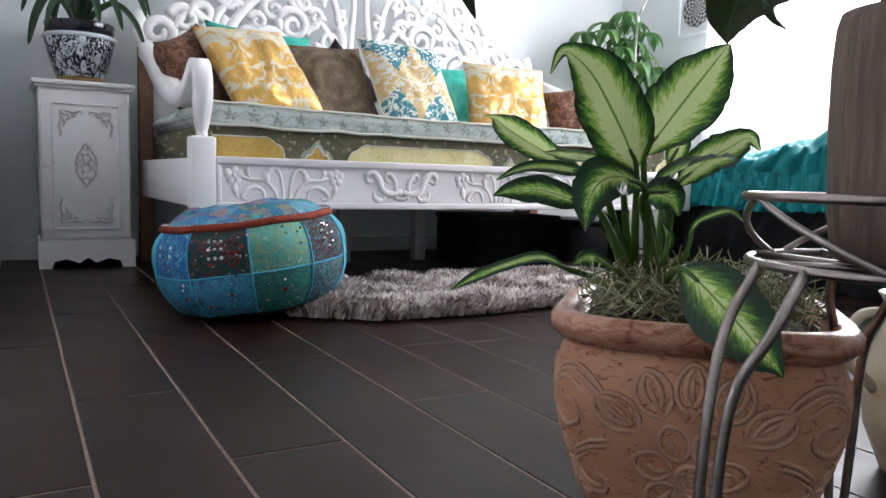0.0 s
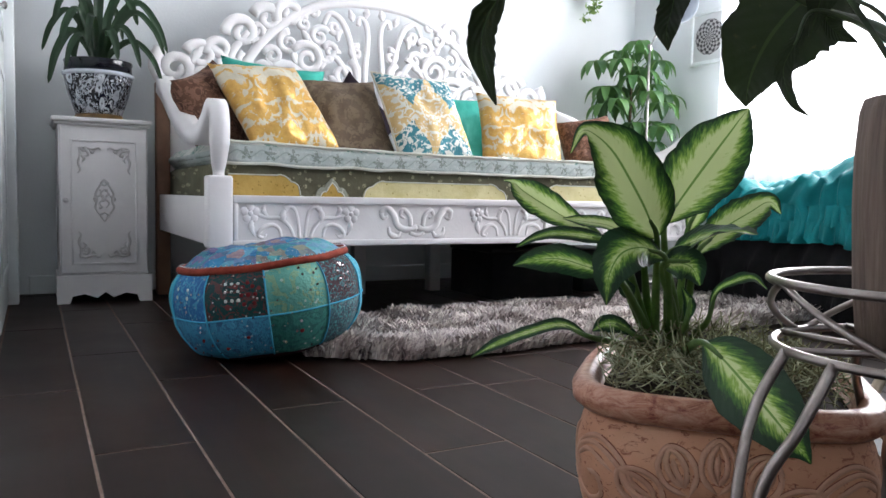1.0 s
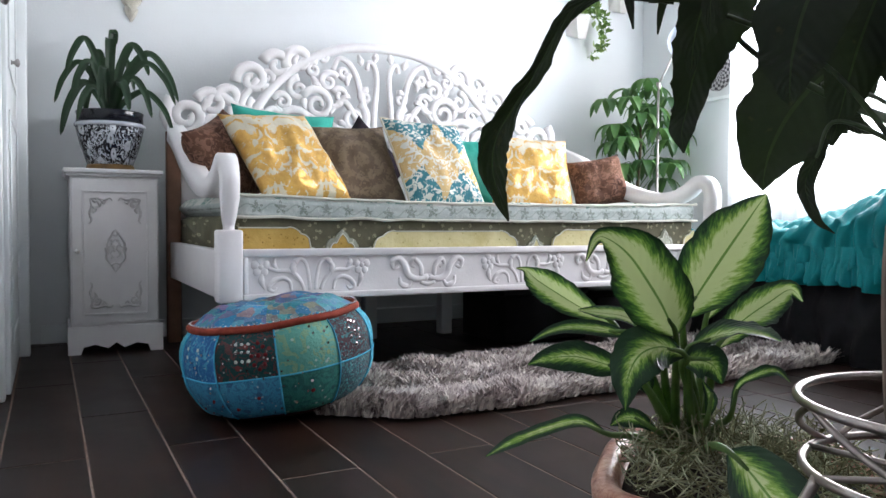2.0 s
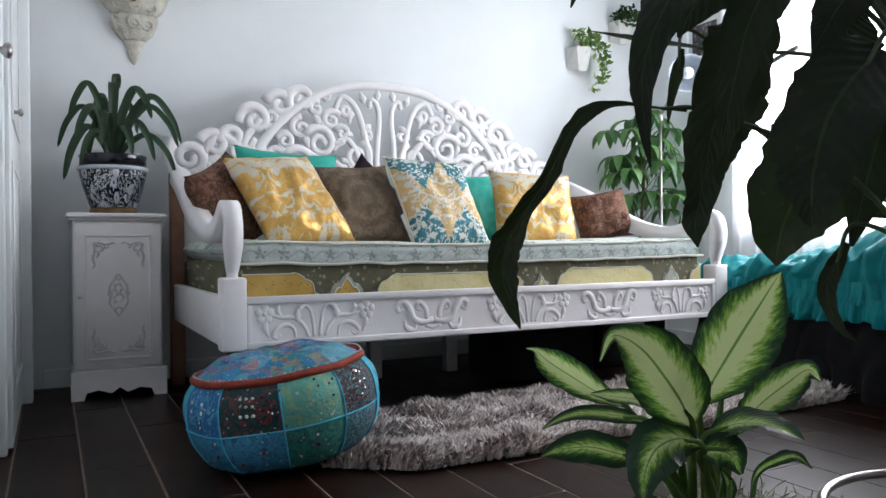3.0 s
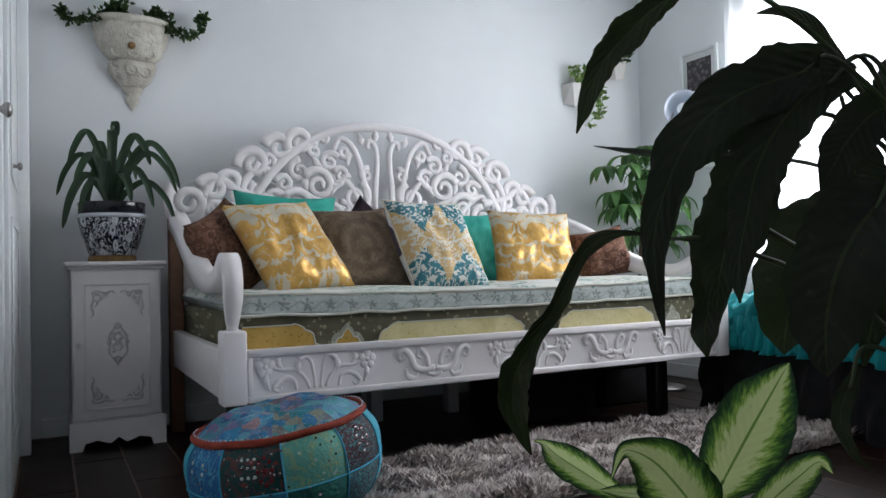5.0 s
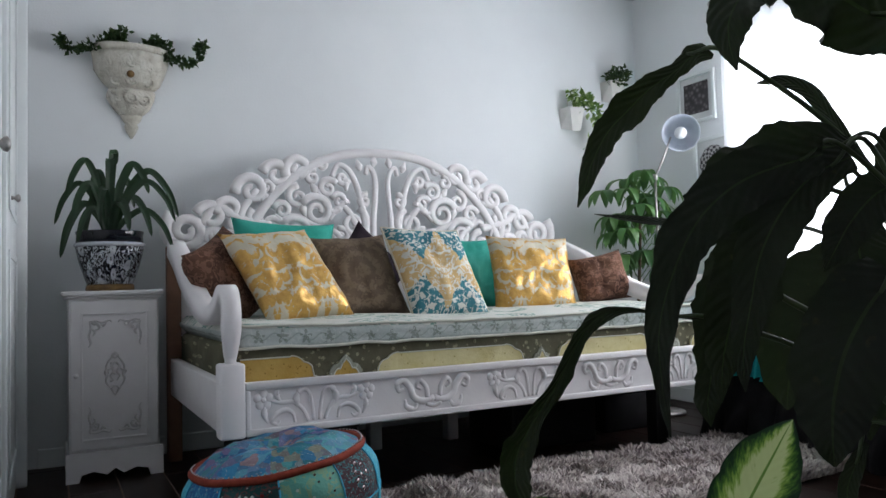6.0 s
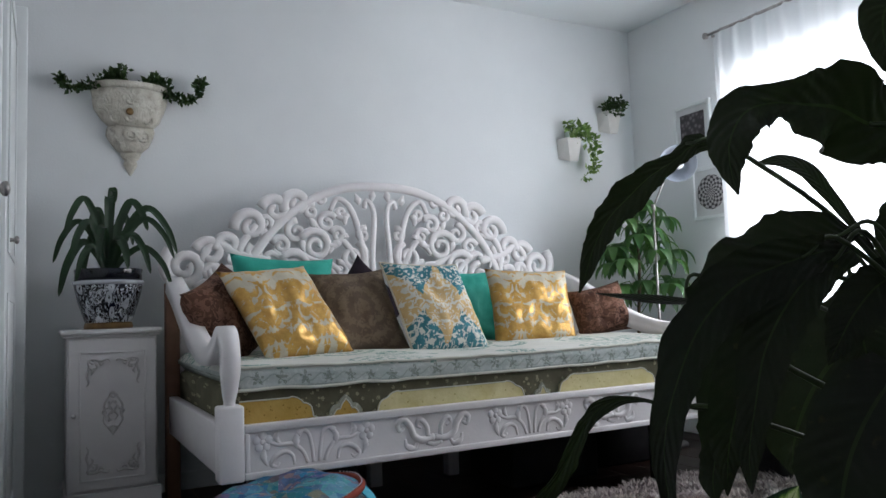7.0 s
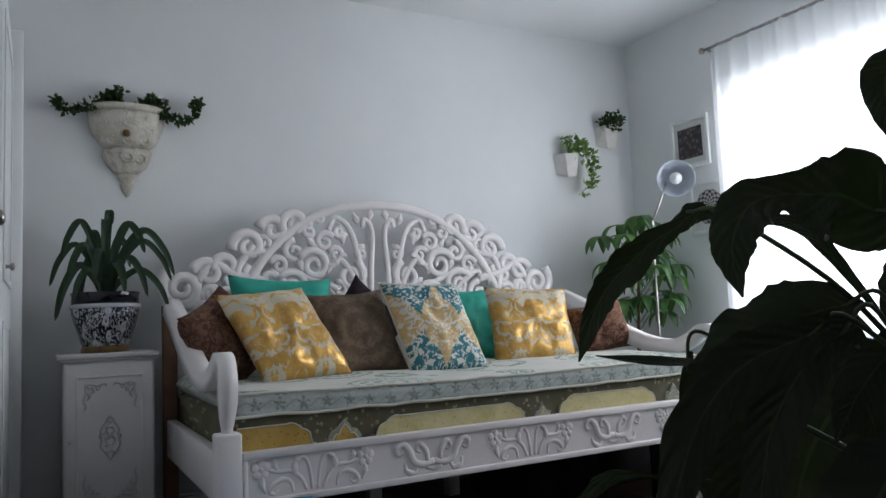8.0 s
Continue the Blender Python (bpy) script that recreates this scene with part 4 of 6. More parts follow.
part("relief_boss", lathe([(0.018, 0), (0.016, 0.008), (0.008, 0.013), (0.001, 0.014)], 14), FOOT, pocket, "small tarnished boss", local=pose(-0.01, -0.092, 0.285, 90, 0, 0))

IVY = Mat("ivy_leaf", 0.5)
IVY.colour(IVY.ramp(IVY.t.nodes.new("ShaderNodeNewGeometry").outputs["Random Per Island"], (0.1, srgb("1c3018")), (0.6, srgb("304a26")), (0.95, srgb("4a5f34"))))
IVY = IVY.passing((0.08, 0.18, 0.04, 1), 0.2).m


def little_leaf(bm, c, d, size, rnd):
    d = d.normalized()
    side = d.cross(Vector((rnd.uniform(-1, 1), rnd.uniform(-1, 1), rnd.uniform(-1, 1)))).normalized()
    n = d.cross(side)
    q = [c, c + d * size * 0.45 + side * size * 0.36 + n * size * 0.1, c + d * size, c + d * size * 0.45 - side * size * 0.36 + n * size * 0.1]
    m = c + d * size * 0.5 - n * size * 0.06
    v = [bm.verts.new(p) for p in q]
    vm = bm.verts.new(m)
    for i in range(4):
        bm.faces.new((v[i], v[(i + 1) % 4], vm))


def ivy(name, label, at, trails, size, density, mat, spread=0.02):
    plant = thing(name, label, "plant", at)
    rnd = random.Random(len(name) + len(trails))
    for tr in trails:
        line = smooth_line(tr, 8)
        part("vine", sweep(line, 0.0022, 5), mat, plant)
        bm = bmesh.new()
        for p in line:
            for k in range(density):
                d = Vector((rnd.uniform(-1, 1), rnd.uniform(-1, 0.4), rnd.uniform(-0.8, 0.9)))
                little_leaf(bm, p + d * spread * rnd.random(), d, size * rnd.uniform(0.6, 1.2), rnd)
        part("foliage", bm, mat, plant, smooth=False)
    return plant


yi = SY - 0.05
ivy("trailing_ivy", "small-leaved green ivy trailing from the wall pocket", (SX, yi, 1.93),
    [[(SX - 0.06, yi, 1.94), (SX - 0.11, yi, 1.955), (SX - 0.17, yi, 1.925), (SX - 0.23, yi, 1.895), (SX - 0.285, yi, 1.905), (SX - 0.305, yi, 1.945)],
     [(SX - 0.05, yi, 1.935), (SX - 0.055, yi, 1.985), (SX - 0.03, yi, 2.01)], [(SX - 0.03, yi, 1.94), (SX - 0.09, yi, 1.985)],
     [(SX + 0.06, yi, 1.945), (SX + 0.13, yi, 1.945), (SX + 0.19, yi, 1.90), (SX + 0.25, yi, 1.885), (SX + 0.30, yi, 1.905), (SX + 0.315, yi, 1.965), (SX + 0.325, yi, 1.99)],
     [(SX + 0.07, yi, 1.935), (SX + 0.10, yi, 1.975), (SX + 0.15, yi, 1.965)], [(SX + 0.05, yi, 1.94), (SX + 0.15, yi, 1.93), (SX + 0.17, yi, 1.90)]], 0.030, 5, IVY)

# ---- faceted wall planters ----
CERAMIC = painted("matte_white_ceramic", "d2d0cb", "e0deda", 0.5, 12)


def wall_planter(x, z, s):
    ob = thing("wall_planter", "small faceted white ceramic planter hung on the wall", "planter", (x, YN, z), "faceted wall planters")
    bm = bmesh.new()
    y = YN - 0.003
    top = [(x - 0.085 * s, y, z + 0.07 * s), (x - 0.062 * s, y - 0.085 * s, z + 0.07 * s), (x + 0.045 * s, y - 0.095 * s, z + 0.07 * s), (x + 0.085 * s, y, z + 0.07 * s)]
    low = [(x - 0.075 * s, y, z - 0.055 * s), (x - 0.025 * s, y - 0.055 * s, z - 0.075 * s), (x + 0.035 * s, y - 0.06 * s, z - 0.07 * s), (x + 0.05 * s, y, z - 0.06 * s)]
    a, b = [bm.verts.new(p) for p in top], [bm.verts.new(p) for p in low]
    for i in range(4):
        j = (i + 1) % 4
        bm.faces.new((a[i], a[j], b[i]))
        bm.faces.new((a[j], b[j], b[i]))
    bm.faces.new(b)
    inner = [bm.verts.new(Vector(p) * 0.88 + Vector((x, y - 0.045 * s, z + 0.068 * s)) * 0.12) for p in top]
    for i in range(4):
        j = (i + 1) % 4
        bm.faces.new((a[i], a[j], inner[j], inner[i]))
    bm.faces.new(inner)
    part("bowl", bm, CERAMIC, ob, smooth=False)
    part("hanger", sweep([Vector((x - 0.02 * s, YN - 0.006, z + 0.071 * s)), Vector((x - 0.02 * s, YN - 0.006, z + 0.15 * s))], 0.004, 6), CERAMIC, ob)
    return ob


wall_planter(3.915, 1.80, 1.0)
wall_planter(4.255, 2.005, 1.0)
PALE_IVY = Mat("pale_ivy_leaf", 0.5)
PALE_IVY.colour(PALE_IVY.ramp(PALE_IVY.t.nodes.new("ShaderNodeNewGeometry").outputs["Random Per Island"], (0.1, srgb("4f7034")), (0.6, srgb("7d9c50")), (0.95, srgb("b4c690"))))
PALE_IVY = PALE_IVY.passing((0.25, 0.4, 0.1, 1), 0.25).m
x, y = 3.93, YN - 0.06
ivy("trailing_pothos", "pale green trailing plant hanging from its wall planter", (x, y, 1.87),
    [[(x, y, 1.87), (x - 0.03, y, 1.94), (x - 0.05, y, 1.97)], [(x + 0.02, y, 1.87), (x + 0.06, y - 0.02, 1.92), (x + 0.10, y - 0.03, 1.90)], [(x, y, 1.87), (x + 0.03, y, 1.95), (x + 0.07, y, 1.96)],
     [(x + 0.06, y - 0.04, 1.88), (x + 0.13, y - 0.04, 1.84), (x + 0.145, y - 0.04, 1.76), (x + 0.11, y - 0.03, 1.68), (x + 0.04, y - 0.02, 1.62)],
     [(x + 0.05, y - 0.04, 1.88), (x + 0.10, y - 0.05, 1.80), (x + 0.11, y - 0.04, 1.72)], [(x - 0.02, y, 1.87), (x - 0.07, y - 0.03, 1.92)]], 0.042, 2, PALE_IVY, 0.03)
x = 4.26
ivy("succulent", "dark green bushy plant in its wall planter", (x, y, 2.075),
    [[(x - 0.05, y, 2.07), (x - 0.06, y, 2.13)], [(x, y, 2.07), (x, y, 2.16)], [(x + 0.05, y, 2.07), (x + 0.06, y, 2.14)], [(x - 0.02, y - 0.03, 2.07), (x - 0.03, y - 0.04, 2.14)], [(x + 0.03, y - 0.03, 2.07), (x + 0.03, y - 0.05, 2.15)]], 0.036, 4, IVY, 0.03)

# ---- framed mandala prints ----
PAPER = painted("print_paper", "c6c8c8", "d6d8d8", 0.7, 8)
FRAME_WHITE = painted("white_frame", "d8dcdc", "e4e8e8", 0.4, 8)
INK = Mat("mandala_ink", 0.7)
x, y, z = INK.xyz()
r = INK.math("SQRT", INK.math("ADD", INK.math("POWER", y, 2.0), INK.math("POWER", z, 2.0)))
a = INK.math("ARCTAN2", z, y)
pet = INK.math("MULTIPLY", INK.math("SINE", INK.math("MULTIPLY", a, 12.0)), INK.math("SINE", INK.math("MULTIPLY", r, 190.0)))
INK.colour(INK.mix(INK.math("GREATER_THAN", INK.math("ADD", pet, INK.math("MULTIPLY", INK.noise(60), 0.6)), 0.28), srgb("3e3a3e"), srgb("a9a6a6")))
INK = INK.m
DARKINK = Mat("dark_print", 0.6)
DARKINK.colour(DARKINK.ramp(DARKINK.voro(34), (0.2, srgb("6a6668")), (0.5, srgb("3a3438")), (0.8, srgb("2c282c"))))
DARKINK = DARKINK.m


def wall_print(y0, y1, z0, z1, square, label):
    cy, cz = (y0 + y1) / 2, (z0 + z1) / 2
    ob = thing("framed_print", label, "picture", (XE, cy, cz), "framed prints by the window")
    w = 0.022
    fr = box(XE - 0.022, XE - 0.002, y0, y0 + w, z0, z1, 0.003)
    box(XE - 0.022, XE - 0.002, y1 - w, y1, z0, z1, 0.003, fr)
    box(XE - 0.022, XE - 0.002, y0 + w + 0.0005, y1 - w - 0.0005, z0, z0 + w, 0.003, fr)
    box(XE - 0.022, XE - 0.002, y0 + w + 0.0005, y1 - w - 0.0005, z1 - w, z1, 0.003, fr)
    part("frame", fr, FRAME_WHITE, ob)
    part("paper", box(XE - 0.010, XE - 0.002, y0 + w, y1 - w, z0 + w, z1 - w), PAPER, ob, smooth=False)
    if square:
        part("motif", box(XE - 0.014, XE - 0.0105, cy - 0.095, cy + 0.095, cz - 0.095, cz + 0.095), DARKINK, ob, "dark square motif", smooth=False)
    else:
        bm = lathe([(0.105, 0), (0.105, 0.003), (0.001, 0.003)], 40)
        bmesh.ops.rotate(bm, verts=bm.verts, matrix=Matrix.Rotation(radians(-90), 3, "Y"))
        bmesh.ops.translate(bm, verts=bm.verts, vec=(XE - 0.0105, cy, cz))
        part("motif", bm, INK, ob, "round mandala motif", smooth=False)


wall_print(3.59, 3.88, 1.30, 1.62, False, "white framed print of a round grey mandala")
wall_print(3.70, 4.00, 1.72, 2.03, True, "white framed print of a dark square pattern")

# ---- floor lamp ----
LX, LY = 4.06, 3.80
# blue-grey paints the shadow inside the white lampshade, used on the whole bowl
SHADE_IN = painted("white_shade_in_shadow", "aeb6c4", "c2c8d2", 0.3, 12)
BULB = painted("frosted_bulb", "e8ecee", "f2f4f6", 0.3, 6)
lamp = thing("floor_lamp", "slim floor lamp with a round white tilting shade", "floor lamp", (LX, LY, 0))
part("base", lathe([(0.12, 0.0), (0.12, 0.015), (0.11, 0.022), (0.02, 0.026), (0.012, 0.04)], 32, (LX, LY, 0)), CHROME, lamp)
part("pole", sweep([Vector((LX, LY, 0.03)), Vector((LX, LY, 0.7)), Vector((LX, LY, 1.36))], 0.0075, 10), CHROME, lamp)
part("joint", lathe([(0.012, -0.02), (0.014, 0), (0.012, 0.02)], 14, (LX, LY, 1.36)), CHROME, lamp)
part("arm", sweep([Vector((LX, LY, 1.36)), Vector((LX + 0.06, LY - 0.02, 1.49)), Vector((LX + 0.115, LY - 0.02, 1.60))], 0.006, 10), CHROME, lamp)
head_at = Matrix.Translation((0.155, -0.06, 1.62)) @ look((0, 0, 0), (-2.6, -2.9, -0.75)) @ pose(0, 0, 0, 180, 0, 0)
part("shade", lathe([(0.02, -0.095), (0.05, -0.085), (0.09, -0.05), (0.110, 0.0), (0.106, 0.0), (0.088, -0.045), (0.05, -0.075), (0.02, -0.08)], 40), SHADE_IN, lamp, "round white shade", local=head_at)
part("bulb", lathe([(0.012, -0.075), (0.018, -0.055), (0.034, -0.035), (0.036, -0.015), (0.022, 0.002), (0.001, 0.008)], 24), BULB, lamp, "frosted white bulb", local=head_at)

# ---- umbrella-leaved plant in the corner ----
UMB = Mat("umbrella_leaf", 0.42)
UMB.colour(UMB.ramp(UMB.t.nodes.new("ShaderNodeNewGeometry").outputs["Random Per Island"], (0.1, srgb("24452a")), (0.6, srgb("41693a")), (0.95, srgb("6a8c50"))))
UMB = UMB.passing((0.2, 0.42, 0.1, 1), 0.3).m
BARK = painted("bark", "4a4030", "62553f", 0.8, 30)
UX, UY = 4.12, 4.02
tree = thing("umbrella_plant", "tall green umbrella plant with drooping finger leaves", "plant", (UX, UY, 0))
part("pot", lathe([(0.10, 0.0), (0.12, 0.02), (0.15, 0.24), (0.155, 0.27), (0.14, 0.27), (0.135, 0.24)], 32, (UX, UY, 0)), CERAMIC, tree)
part("trunk", sweep(smooth_line([(UX, UY, 0.2), (UX - 0.02, UY, 0.6), (UX + 0.01, UY, 1.0), (UX, UY - 0.01, 1.34)], 6), taper(19, 0.014, 0.006), 8), BARK, tree)
rnd = random.Random(11)
for k in range(30):
    z0 = 0.80 + 0.58 * (k / 29)
    a = k * 2.4
    reach = (0.10 + 0.15 * rnd.random()) * (1.0 if z0 < 1.25 else 0.65)
    hub = Vector((UX + reach * math.cos(a), UY - 0.03 + 0.75 * reach * math.sin(a), z0 + rnd.uniform(0.0, 0.08)))
    part("stalk", sweep([Vector((UX, UY, z0 - 0.06)), (Vector((UX, UY, z0)) + hub) / 2 + Vector((0, 0, 0.02)), hub], 0.0028, 5), UMB, tree)
    bm = bmesh.new()
    n = rnd.randint(6, 8)
    for j in range(n):
        b = a + j * 2 * math.pi / n
        ln = rnd.uniform(0.09, 0.15)
        out = Vector((math.cos(b), math.sin(b), 0))
        blade([hub, hub + out * ln * 0.45 + Vector((0, 0, -0.01)), hub + out * ln * 0.75 + Vector((0, 0, -0.045)), hub + out * ln * 0.9 + Vector((0, 0, -0.10))], rnd.uniform(0.044, 0.060), up=(0, 0, 1), fold=0.2, steps=3, nv=2, bm=bm)
    part("compound_leaf", bm, UMB, tree)

# ---- patchwork pouf ----
def patch(name, a, b, c, scale=30, dots=0.5, metal=0.0):
    m = Mat(name, 0.7, metal, 0.3)
    ground = m.ramp(m.noise(6, 4), (0.3, srgb(a)), (0.7, srgb(b)))
    fig = m.voro(scale)
    swirl = m.noise(scale * 1.5, 3, 0.55, None, 2.2)
    fleck = m.math("LESS_THAN", m.voro(scale * 2.3), 0.15)
    f = m.math("MAXIMUM", m.math("MULTIPLY", m.math("LESS_THAN", fig, 0.16 * dots), 0.8), m.math("MULTIPLY", m.math("GREATER_THAN", swirl, 0.54), 0.5))
    m.colour(m.mix(m.math("MULTIPLY", fleck, 0.55), m.mix(f, ground, srgb(c)), srgb("c9cdc8")))
    return m.bump(m.noise(90, 4), 0.6, 0.006).m


PATCHES = [patch("patch_blue", "1c5288", "2a6ca0", "58a6be", 26, 1.0), patch("patch_forest", "0f3438", "184646", "7c3230", 24, 1.2), patch("patch_mint", "4a8f86", "66a496", "94a070", 14, 0.6),
           patch("patch_plum", "35202a", "4a2c34", "2f8c92", 40, 1.0), patch("patch_sky", "2f7a9e", "4792b4", "2c4f74", 24, 1.4), patch("patch_green", "2a6e68", "3a8478", "1c4a50", 16, 0.8),
           patch("patch_wine", "4c2836", "2a5a66", "55a4a4", 44, 1.0), patch("patch_turq", "2f93ae", "46a8bc", "6fb8c6", 60, 0.4)]


def busy_patch(name, tones, scale):
    """A crowded many-coloured embroidery."""
    m = Mat(name, 0.75, 0.0, 0.25)
    warp = m.noise(14, 3)
    co = m.n("ShaderNodeVectorMath", Vector=m.co).outputs[0].node
    m.put(co.inputs[1], m.vec(m.math("MULTIPLY", warp, 0.05), m.math("MULTIPLY", m.noise(19, 2), 0.05), 0.0))
    pick = m.n("ShaderNodeSeparateColor", Color=m.voro(scale, co.outputs[0], "F1", "Color")).outputs[0]
    cells = m.ramp(pick, *[(k / len(tones), srgb(c)) for k, c in enumerate(tones)])
    dots = m.math("LESS_THAN", m.voro(scale * 2.6), 0.13)
    m.colour(m.mix(m.math("MULTIPLY", dots, 0.8), m.mix(0.55, srgb(tones[0]), cells), srgb("d8d4cc")))
    return m.bump(m.noise(60, 4), 0.7, 0.008).m


TOPS = [busy_patch("patch_top_sky", ("3a86ae", "2a5a98", "a0483c", "5cb0bc", "8a8cae", "2c4a66", "c07848"), 34), busy_patch("patch_top_mix", ("35628e", "24406c", "5aa6b8", "b05a48", "7a6a98", "48908c"), 40),
        busy_patch("patch_top_grey", ("4f8ea8", "86a8b8", "3a5e90", "7c3e4c", "58a09c"), 36), busy_patch("patch_top_teal", ("2c7a88", "1e4a5c", "58a8a4", "8a3a40", "a88a58", "3a68a0"), 38)]
RUST = cloth("rust_binding", "7a3428", "944434", 0.8, 30)
CORD = cloth("blue_cord", "3a9ac0", "58b4d4", 0.8, 30)
PX, PY = 1.574, 2.752
PTILT = Matrix.Translation((PX, PY, 0.0)) @ pose(0, 0, 0, -2.5, -7.0, 0) @ Matrix.Translation((0, 0, 0.016)) @ Matrix.Diagonal((0.90, 0.90, 0.93, 1))
pouf = thing("pouf", "round patchwork pouf in blue, teal and wine fabrics", "pouf", (PX, PY, 0))
PR = 0.315
prof = smooth_line([(0.205, 0, 0.0), (0.262, 0, 0.03), (0.305, 0, 0.10), (PR, 0, 0.17), (0.305, 0, 0.235), (0.270, 0, 0.285)], 5)


def pouf_pt(a, k, out=0.0):
    q = prof[k]
    bulge = 1 + 0.012 * math.sin(3 * a + 1) + 0.010 * noise.noise((math.cos(a) * 2, math.sin(a) * 2, q.z * 6))
    return PTILT @ Vector(((q.x * bulge + out) * math.cos(a), (q.x * bulge + out) * math.sin(a), q.z + 0.006 * noise.noise((a * 2, q.z * 8, 2))))


NP, MID = 10, 13
for lvl, (k0, k1) in enumerate(((3, MID), (MID, len(prof) - 1))):
    for s in range(NP):
        a0 = 2 * math.pi * (s + 0.06) / NP
        a1 = a0 + 2 * math.pi / NP
        bm = bmesh.new()
        grid = [[bm.verts.new(pouf_pt(a0 + (a1 - a0) * i / 8, k, 0.006 * math.sin(math.pi * i / 8) * math.sin(math.pi * (k - k0) / (k1 - k0)))) for k in range(k0, k1 + 1)] for i in range(9)]
        for i in range(8):
            for k in range(k1 - k0):
                bm.faces.new((grid[i][k], grid[i + 1][k], grid[i + 1][k + 1], grid[i][k + 1]))
        part("side_patch", bm, PATCHES[((5, 1, 2, 6, 7, 4, 4, 5, 6, 7), (0, 2, 3, 5, 7, 0, 1, 2, 3, 7))[lvl][s]], pouf)
for s in range(NP):
    a0 = 2 * math.pi * (s + 0.06) / NP
    part("seam_cord", sweep([pouf_pt(a0, k, 0.002) for k in range(3, len(prof))], 0.0024, 6), CORD, pouf)
part("seam_cord", sweep([pouf_pt(2 * math.pi * i / 60, MID, 0.002) for i in range(60)], 0.0024, 6, closed=True), CORD, pouf)
part("rust_piping", sweep([pouf_pt(2 * math.pi * i / 60, len(prof) - 1, 0.004) for i in range(60)], 0.011, 8, closed=True), RUST, pouf)
bm = bmesh.new()
rows = [[bm.verts.new(pouf_pt(2 * math.pi * i / 48, k)) for i in range(48)] for k in range(4)]
for a, b in zip(rows, rows[1:]):
    for i in range(48):
        bm.faces.new((a[i], a[(i + 1) % 48], b[(i + 1) % 48], b[i]))
bm.faces.new(rows[0][::-1])
part("underside", bm, cloth("maroon_cloth", "3a1820", "4c222a"), pouf)


def top_pt(a, t):
    r = 0.268 * (1 - t)
    z = 0.288 + 0.046 * math.sin(min(1, t * 2.2) * math.pi / 2) - 0.045 * max(0, (t - 0.50) / 0.50) ** 2 + 0.016 * noise.noise((r * math.cos(a) * 13, r * math.sin(a) * 13, 1.0)) * min(1, t * 4) + 0.007 * noise.noise((r * math.cos(a) * 34, r * math.sin(a) * 34, 3.0)) * min(1, t * 4)
    return PTILT @ Vector((r * math.cos(a), r * math.sin(a), z))


for s in range(8):
    bm = bmesh.new()
    a0 = 2 * math.pi * (s + 0.55) / 8
    grid = [[bm.verts.new(top_pt(a0 + 2 * math.pi / 8 * i / 8, k / 12)) for k in range(13)] for i in range(9)]
    for i in range(8):
        for k in range(12):
            bm.faces.new((grid[i][k], grid[i + 1][k], grid[i + 1][k + 1], grid[i][k + 1]))
    part("top_patch", bm, TOPS[(s * 3) % 4], pouf)
DISC = Mat("small_mirrors", 0.12, 0.9)
DISC.colour((0.5, 0.42, 0.44, 1))
rnd = random.Random(21)
bm = bmesh.new()
for k in range(110):
    a, kk = rnd.uniform(math.pi * 0.9, math.pi * 2.1), rnd.randint(4, len(prof) - 2)
    c = pouf_pt(a, kk, 0.007)
    bmesh.ops.create_circle(bm, cap_ends=True, segments=7, radius=rnd.uniform(0.002, 0.0042), matrix=Matrix.Translation(c) @ Matrix.Rotation(a + math.pi / 2, 4, "Z") @ Matrix.Rotation(radians(90 + rnd.uniform(-20, 20)), 4, "X"))
for k in range(60):
    c = pouf_pt(math.pi * 0.85 + k * math.pi * 1.3 / 60, len(prof) - 1, 0.004) + Vector((0, 0, 0.012))
    bmesh.ops.create_uvsphere(bm, u_segments=6, v_segments=4, radius=0.0034, matrix=Matrix.Translation(c))
tagged(part("mirrorwork", bm, DISC.m, pouf), kind="stuff")


def stitched(name, mat, studs, label):
    """Raised stitching on the side of the pouf: angle, level and radius of each knot."""
    bm = bmesh.new()
    for a, k, r in studs:
        c = pouf_pt(a, max(3, min(len(prof) - 2, int(round(k)))), 0.005)
        bmesh.ops.create_uvsphere(bm, u_segments=8, v_segments=5, radius=r, matrix=Matrix.Translation(c) @ Matrix.Rotation(a, 4, "Z") @ Matrix.Diagonal((0.35, 1, 1, 1)))
    tagged(part(name, bm, mat, pouf, label), kind="stuff")


WINE = cloth("wine_thread", "5e1a20", "7c2a2c", 0.7, 40)
PALE_THREAD = cloth("pale_thread", "b4c0be", "d2d8d2", 0.7, 40)
PER = 2 * math.pi / NP
stitched("embroidered_flower", WINE, [(PER * 6.80 + 0.065 * math.cos(q), 18 + 2.6 * math.sin(q), 0.0060) for q in [i * math.pi / 4 for i in range(8)]] + [(PER * 6.80, 18, 0.007)], "wine red embroidered flower")
stitched("embroidered_dots", PALE_THREAD, [(PER * (6.45 + 0.10 * (i % 3)), 21 - 2.2 * (i // 3), 0.0050) for i in range(9)] + [(PER * (5.35 + 0.33 * (i % 2)), 20 - 2.5 * (i // 2), 0.0060) for i in range(4)], "pale embroidered dots")
stitched("mirror_flower", DISC.m, [(PER * 8.50 + 0.085 * math.cos(q), 19 + 3.0 * math.sin(q), 0.0075) for q in [i * math.pi / 3.5 for i in range(7)]] + [(PER * 8.50, 19, 0.006)], "small round mirrors sewn in a ring")
stitched("embroidered_dots", WINE, [(PER * (5.45 + 0.42 * i), 7 + 2 * (i % 2), 0.0058) for i in range(4)] + [(PER * 7.55, 9, 0.007)], "dark red embroidered dots")

